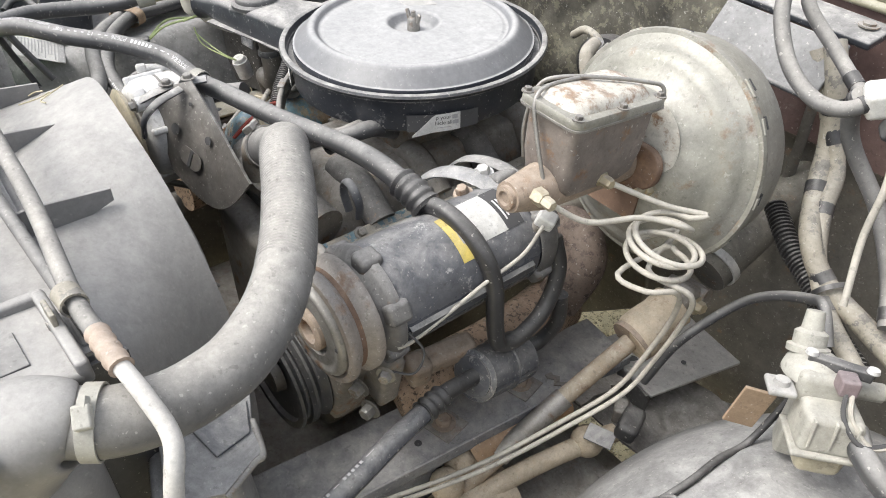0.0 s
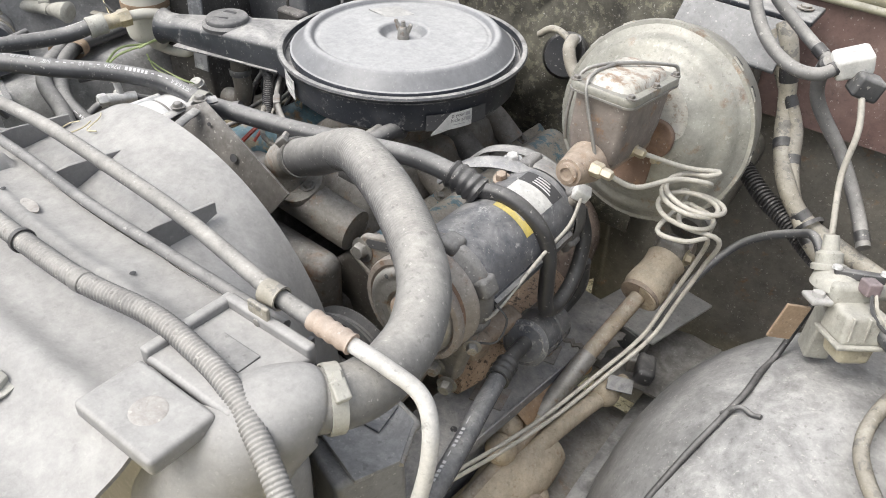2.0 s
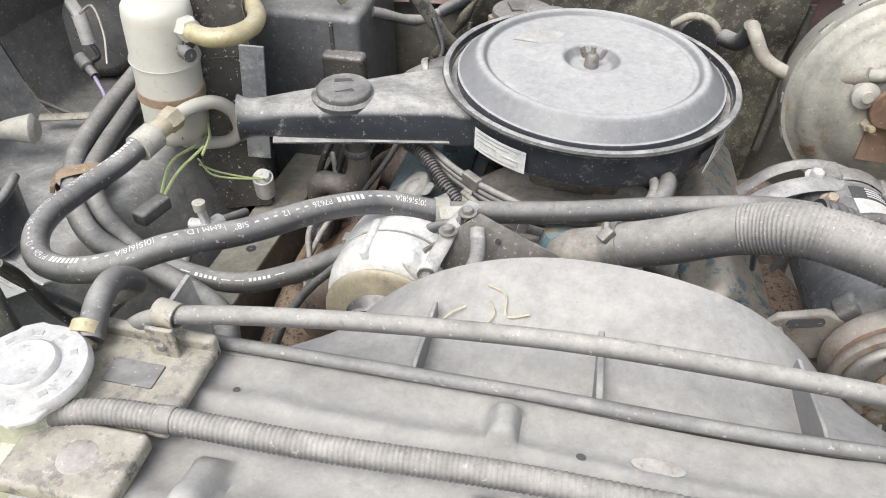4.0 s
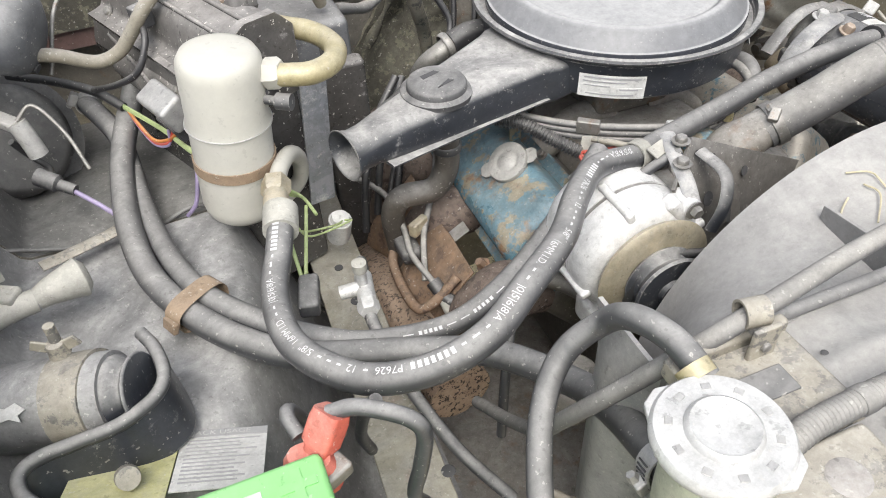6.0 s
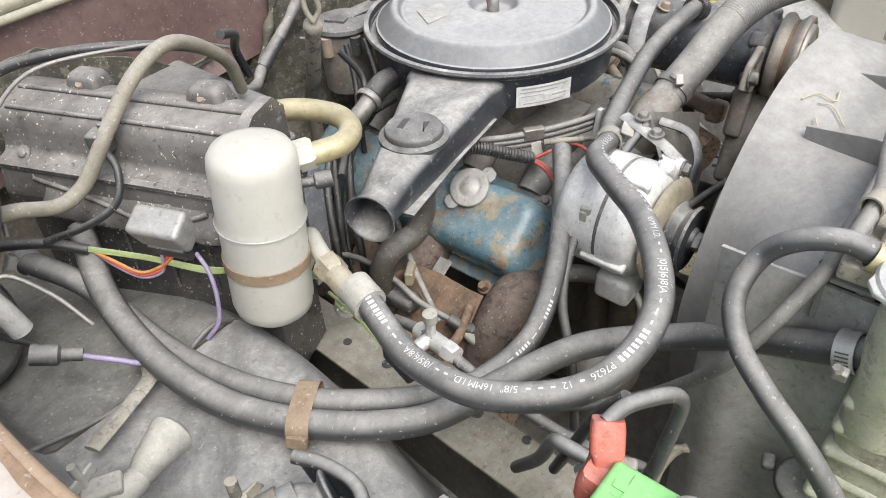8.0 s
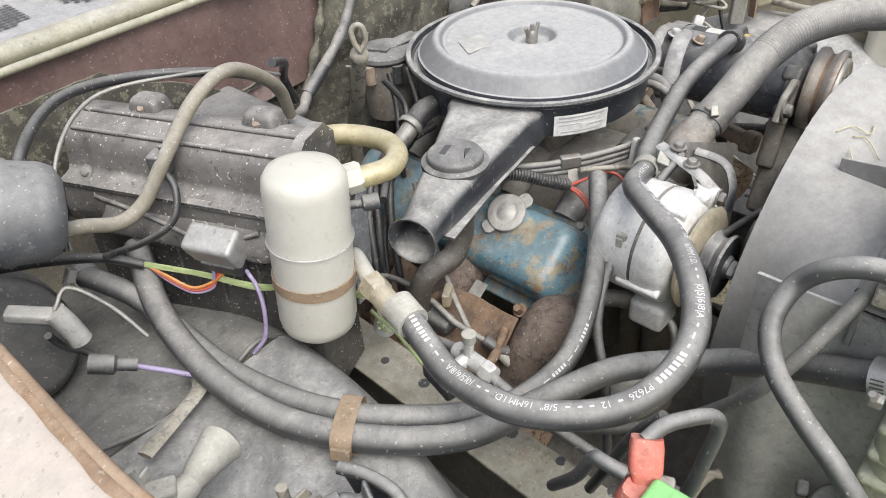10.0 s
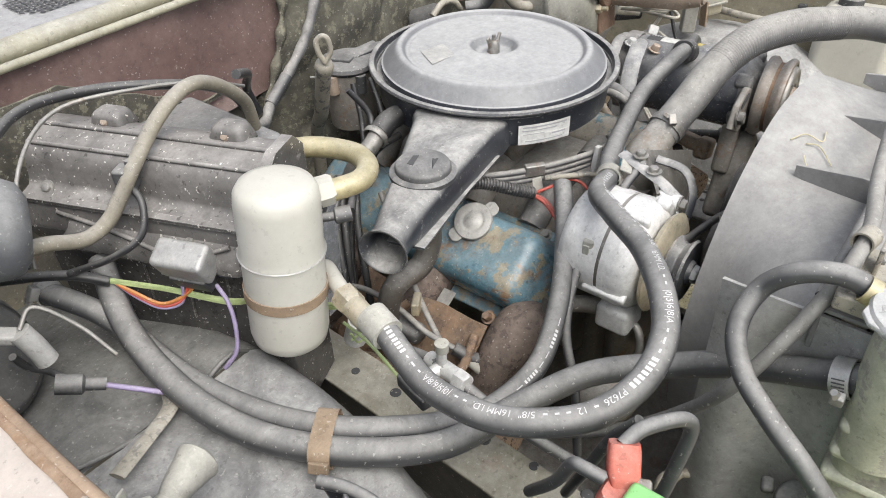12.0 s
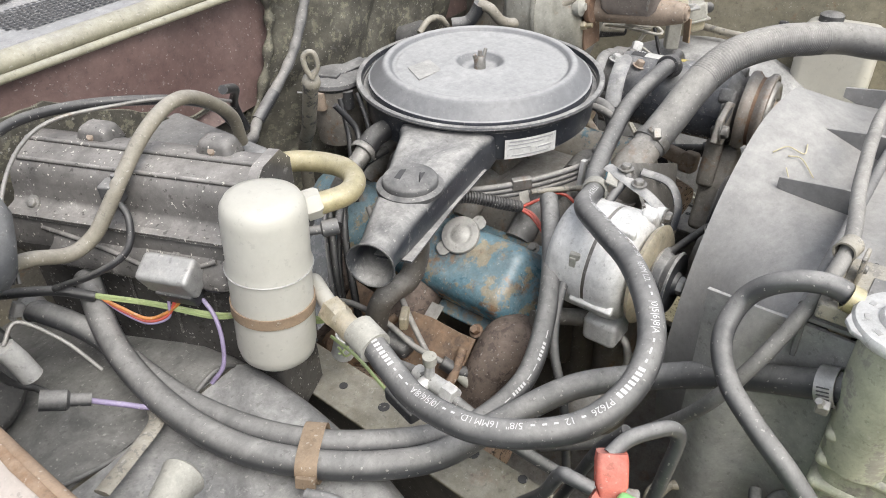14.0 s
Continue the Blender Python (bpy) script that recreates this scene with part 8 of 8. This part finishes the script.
bolt(steer, (0.507, 0.08, 0.735), (1, -0.2, 0.2), 0.009, 0.010, material=M_BRASS)
part("coupling", tube([(0.482, 0.060, 0.728), (0.480, 0.030, 0.716), (0.478, 0.0, 0.704), (0.476, -0.012, 0.699)], lambda u: 0.032 - 0.002 * math.sin(u * 8), seg=22), M_TANDIRT, steer, "tan dusty coupling")
part("coupling_seam", tube([(0.4775, -0.005, 0.702), (0.477, -0.012, 0.699)], 0.032, seg=22, n=2), M_MC_BOSS, steer)
part("shaft", tube([(0.476, -0.010, 0.700), (0.450, -0.108, 0.622), (0.436, -0.20, 0.563), (0.425, -0.28, 0.525), (0.40, -0.40, 0.47)], 0.0125, seg=14), mat("scabbed_tan_steel", (0.40, 0.34, 0.25), (0.26, 0.19, 0.12), rough=0.85, dust=0.4, rust=0.3, stain=20, bump=0.4), steer, "tan rusty shaft")
part("lower_sleeve", tube([(0.452, -0.10, 0.628), (0.443, -0.155, 0.592), (0.436, -0.20, 0.563)], 0.0150, seg=14), M_STEEL, steer)
M_SCALE_B = mat("rust_brown_forging", (0.30, 0.185, 0.105), (0.38, 0.26, 0.16), rough=0.8, dust=0.35, stain=24, bump=0.5, rust=0.25, dust_col=(0.5, 0.4, 0.3))
box_s = thing("steering_box", "rusty brown steering box low beside the frame", "steering box", (0.44, -0.3, 0.45))
part("housing", tube([(0.455, -0.19, 0.50), (0.44, -0.27, 0.49), (0.42, -0.36, 0.47), (0.40, -0.44, 0.45)], lambda u: 0.036 + 0.012 * math.sin(u * 6), seg=20), M_TANDIRT, box_s)
part("cover", lathe([(0, 0), (0.05, 0), (0.052, 0.012), (0.04, 0.022), (0, 0.024)], axis_to((0.4, -0.2, 0.9), (0.46, -0.29, 0.475)), 28), M_TANDIRT, box_s)
part("arm", tube([(0.432, -0.070, 0.576), (0.428, -0.092, 0.575), (0.420, -0.155, 0.572), (0.413, -0.212, 0.568), (0.411, -0.222, 0.566)], lambda u: 0.021 + 0.003 * math.cos(u * 7), seg=16), M_SCALE_B, box_s, "rust-brown drop arm")
part("link", tube([(0.500, -0.03, 0.540), (0.492, -0.055, 0.540), (0.471, -0.137, 0.538), (0.457, -0.21, 0.535), (0.445, -0.27, 0.52)], 0.014, seg=14), M_TANDIRT, box_s, "tan caked track link")
for k in range(4):
    bolt(box_s, (0.46 + 0.035 * math.cos(k * 1.57), -0.29 + 0.035 * math.sin(k * 1.57), 0.50), (0.4, -0.2, 0.9), 0.009, 0.008, material=M_MC_BOSS)
for x, y, z in ((0.408, -0.243, 0.558), (0.420, -0.278, 0.552), (0.487, -0.075, 0.545)):
    part("ball_joint", lathe([(0, -0.024), (0.018, -0.022), (0.024, -0.005), (0.021, 0.010), (0.011, 0.018), (0, 0.020)], axis_to((0.3, -0.5, 0.8), (x, y, z)), 18), M_TANDIRT, box_s, "tan caked ball joint")
fit2 = thing("shock_mount", "black rubber mount with bent plate beside the steering shaft", "mount", (0.50, -0.03, 0.56))
part("pad", box(0.03, 0.05, 0.03, pose(0.527, -0.045, 0.60, 0, 10, 20), 0.008), M_RUBBER_D, fit2)
part("plate", box(0.04, 0.025, 0.004, pose(0.505, -0.075, 0.575, 20, 0, 20), 0.001), M_RAIL, fit2)
part("stud", box(0.02, 0.03, 0.03, pose(0.50, -0.03, 0.59, 0, 0, 30), 0.005), M_DARK, fit2)

# cruise servo / valve block on the wheelhouse
M_BOWL = mat("yellowed_clear_plastic", (0.44, 0.40, 0.29), (0.36, 0.33, 0.25), rough=0.35, dust=0.4, stain=14, bump=0.05, scuff=0.1)
servo = thing("valve_block", "cream plastic and metal valve block with black connector on the wheelhouse", "valve block", (0.72, -0.12, 0.88))
SM = Matrix.Translation((0.732, -0.118, 0.893)) @ Matrix.Rotation(radians(38), 4, "Z") @ Matrix.Rotation(radians(-12), 4, "X") @ Matrix.Scale(0.82, 4)
part("base_box", box(0.066, 0.060, 0.045, SM @ Matrix.Translation((0.005, -0.02, -0.004)), 0.008, 3, taper=0.9), M_CREAM, servo)
part("bowl", box(0.054, 0.050, 0.034, SM @ Matrix.Translation((0.004, -0.022, -0.042)) @ Matrix.Rotation(radians(180), 4, "X"), 0.009, 3, taper=0.86), M_BOWL, servo, "yellowed plastic bowl")
for k in range(3):
    part("body_rib", box(0.003, 0.058, 0.034, SM @ Matrix.Translation((-0.018 + 0.022 * k, -0.022, 0.0)), 0.001), M_CREAM, servo)
part("cap_ring", lathe([(0.018, -0.004), (0.023, -0.003), (0.023, 0.004), (0.018, 0.006)], SM @ Matrix.Translation((-0.015, 0.045, 0.045)) @ Matrix.Rotation(radians(-20), 4, "X"), 24), M_CREAM, servo)
part("dome", lathe([(0.034, 0), (0.032, 0.010), (0.024, 0.020), (0.014, 0.026), (0, 0.028)], SM @ Matrix.Translation((-0.008, 0.028, 0.026)), 28), M_CREAM, servo)
part("upper_body", box(0.060, 0.055, 0.040, SM @ Matrix.Translation((0, 0.02, 0.024)), 0.010, 3), M_CREAM, servo)
part("lip", box(0.074, 0.066, 0.006, SM @ Matrix.Translation((0.004, -0.022, -0.026)), 0.002), M_CREAM, servo)
part("neck", lathe([(0, -0.02), (0.018, -0.02), (0.018, 0.02), (0.012, 0.024), (0.010, 0.045), (0, 0.045)], SM @ Matrix.Translation((-0.015, 0.045, 0.045)) @ Matrix.Rotation(radians(-20), 4, "X"), 24), M_CREAM, servo)
part("ear", join(box(0.03, 0.034, 0.008, SM @ Matrix.Translation((-0.046, 0.0, 0.020)), 0.003), lathe([(0, 0), (0.009, 0), (0.008, 0.006), (0, 0.006)], SM @ Matrix.Translation((-0.046, 0.0, 0.024)), 16)), M_BAYSHEET, servo)
part("connector", box(0.065, 0.014, 0.012, SM @ Matrix.Translation((0.010, 0.012, 0.050)) @ Matrix.Rotation(radians(-18), 4, "Z"), 0.002), M_PLASTIC, servo, "black flat connector")
part("plug", box(0.020, 0.024, 0.020, SM @ Matrix.Translation((0.012, -0.014, 0.046)), 0.003), plain("mauve_plug", (0.22, 0.17, 0.18)), servo, "mauve plug")
for dx in (-0.02, 0.038):
    part("screw", lathe([(0, 0), (0.007, 0), (0.006, 0.004), (0, 0.004)], SM @ Matrix.Translation((dx, 0.012 - dx * 0.32, 0.057)), 14), M_ALU, servo)
for k in range(2):
    part("wire", tube([SM @ Vector(p) for p in ((0.010 + 0.006 * k, -0.024, 0.040), (0.010 + 0.008 * k, -0.04, 0.02), (0.03 + 0.01 * k, -0.055, 0.0), (0.07, -0.05, 0.01))], 0.0022, seg=6), M_W_WHITE if k else M_INK, servo)
part("outlet_hose", tube([SM @ Vector(p) for p in ((0.030, -0.028, 0.0), (0.036, -0.055, -0.012), (0.06, -0.085, -0.03), (0.12, -0.11, -0.05))], 0.011, seg=14), M_RUBBER, servo)
part("side_port", lathe([(0, 0), (0.011, 0), (0.011, 0.03), (0.008, 0.032), (0.008, 0.05)], SM @ Matrix.Translation((0.035, 0.02, 0.02)) @ Matrix.Rotation(radians(90), 4, "Y"), 18), M_CREAM, servo)
part("brown_plate", box(0.030, 0.004, 0.05, pose(0.684, -0.140, 0.865, 0, 10, 40), 0.001), M_TAN, servo, "brown card plate")
part("stand", box(0.03, 0.03, 0.07, pose(0.72, -0.10, 0.845, 0, 0, 30), 0.004), M_CREAM, servo)
archw = thing("clipped_wire", "black wire clipped across the wheelhouse dome", "wire", (0.68, -0.17, 0.82))
ARCH = []
for x, y in ((0.688, -0.10), (0.681, -0.147), (0.678, -0.19), (0.668, -0.235), (0.652, -0.29), (0.63, -0.36)):
    ARCH.append(driver_liner(x, y) + Vector((0, 0, 0.0062)))
part("wire", tube([(0.70, -0.06, 0.86)] + ARCH, 0.0042, seg=8), M_RUBBER_D, archw)
part("clip", tube([driver_liner(0.665, -0.225) + Vector((0, 0, 0.004)), driver_liner(0.680, -0.222) + Vector((0, 0, 0.012)), driver_liner(0.695, -0.224) + Vector((0, 0, 0.003)), driver_liner(0.705, -0.226) + Vector((0, 0, 0.003))], 0.0032, seg=8), M_RUBBER, archw)

# wiring and hoses on the driver's firewall
cover = thing("wiring_cover", "dusty grey sheet cover with a rounded edge on the firewall", "cover", (0.42, 0.2, 1.06))
part("plate", box(0.165, 0.070, 0.006, pose(0.437, 0.190, 1.046, 52, 0, -3), 0.002), M_COVER, cover)
part("top", box(0.215, 0.055, 0.010, pose(0.43, 0.25, 1.078, 8, 0, -3), 0.003), M_BLACK, cover)
part("lip", tube([(0.356, 0.172, 1.019), (0.437, 0.169, 1.019), (0.518, 0.165, 1.019)], 0.004, seg=10), M_COVER, cover)
bolt(cover, (0.515, 0.25, 1.085), (0, 0, 1), 0.008, 0.004, material=M_CAST)
HARN = [
    ("tan grey taped harness hanging by the column", [(0.505, 0.20, 1.075), (0.528, 0.185, 1.04), (0.549, 0.18, 0.97), (0.567, 0.148, 0.93), (0.599, 0.098, 0.90), (0.64, 0.081, 0.868), (0.70, 0.065, 0.855), (0.78, 0.03, 0.85)], 0.0125, M_CLIP),
    ("tan grey taped harness beside the booster", [(0.49, 0.20, 1.06), (0.535, 0.185, 1.00), (0.572, 0.17, 0.95), (0.590, 0.13, 0.92), (0.615, 0.095, 0.885), (0.66, 0.06, 0.85), (0.72, 0.02, 0.835)], 0.0105, M_CLIP),
    ("grey washer hose with black printing", [(0.47, 0.14, 1.17), (0.475, 0.107, 1.13), (0.510, 0.080, 1.09), (0.552, 0.064, 1.07), (0.586, 0.062, 1.07), (0.605, 0.080, 1.08)], 0.0082, M_HOSE_PALE),
    ("straight grey hose to the valve", [(0.48, 0.15, 1.16), (0.491, 0.130, 1.13), (0.538, 0.118, 1.10), (0.588, 0.091, 1.08)], 0.0075, M_HOSE_PALE),
    ("grey hose dropping along the firewall", [(0.592, 0.082, 1.082), (0.586, 0.092, 1.065), (0.594, 0.108, 1.02), (0.645, 0.114, 0.96), (0.69, 0.09, 0.91), (0.72, 0.05, 0.88)], 0.0090, M_HOSE_PALE),
]
for label, pts, r, mt in HARN:
    taped = "harness" in label
    run = thing("wire_harness" if taped else "washer_hose", label, "harness" if taped else "hose", pts[0])
    part("sleeve" if taped else "tube", tube(pts, r, seg=12), mt, run)
    ln = smooth_path(pts, 8)
    for i in ((10, 23, 38) if taped else (3, len(ln) - 4)):
        if i + 2 < len(ln):
            part("tape_band" if taped else "collar", tube([ln[i], ln[i + 1], ln[i + 2]], r + 0.0009, seg=12, n=3), M_RUBBER_D, run, "black tape wrap" if taped else "")
rib = solo("corrugated_conduit", tube([(0.52, 0.17, 0.87), (0.57, 0.13, 0.855), (0.62, 0.10, 0.845), (0.67, 0.06, 0.835), (0.73, 0.02, 0.83)], 0.0125, seg=12, ribs=0.003, pitch=0.006), M_RUBBER_D, "black corrugated conduit under the harness", "conduit")
solo("ground_cable", tube([(0.515, -0.02, 0.66), (0.535, 0.0, 0.74), (0.567, 0.047, 0.80), (0.60, 0.056, 0.835), (0.644, 0.042, 0.870), (0.665, 0.02, 0.885), (0.69, 0.0, 0.86)], 0.0062, seg=10), M_RUBBER, "black cable curving over the wheelhouse edge", "cable")
valve = thing("washer_valve", "white plastic valve with black connector plugs", "valve", (0.61, 0.09, 1.08))
part("body", box(0.045, 0.032, 0.030, pose(0.615, 0.092, 1.085, 10, -20, 30), 0.006), M_LABEL_W, valve)
part("plug", box(0.035, 0.030, 0.028, pose(0.640, 0.085, 1.065, 0, 15, 30), 0.005), M_PLASTIC, valve)
part("wire", tube([(0.64, 0.075, 1.06), (0.655, 0.06, 1.02), (0.66, 0.05, 0.96), (0.68, 0.02, 0.90)], 0.004, seg=8), M_W_WHITE, valve)
part("tie", lathe([(0.018, -0.003), (0.020, -0.003), (0.020, 0.003), (0.018, 0.003)], axis_to((0.5, -0.3, -0.3), (0.648, 0.076, 0.866)), 22), M_RUBBER_D, valve)
bottle = thing("washer_bottle", "translucent cream washer bottle on the fender side", "washer bottle", (0.83, -0.42, 0.75))
part("bottle", box(0.10, 0.16, 0.19, Matrix.Translation((0.845, -0.43, 0.79)), 0.025, 4), M_ACC, bottle)
part("cap", lathe([(0, 0), (0.025, 0), (0.025, 0.014), (0.02, 0.018), (0, 0.018)], Matrix.Translation((0.845, -0.40, 0.884)), 24), M_PLASTIC, bottle)
part("strap_hook", box(0.012, 0.02, 0.05, pose(0.905, -0.30, 0.83), 0.003), M_INK, bottle)
solo("ground_strap", tube([(0.905, 0.10, 0.80), (0.86, 0.0, 0.845), (0.82, -0.12, 0.842), (0.80, -0.25, 0.838), (0.86, -0.36, 0.84)], 0.008, seg=10), M_CLIP, "tan grey hose over the wheelhouse", "hose")
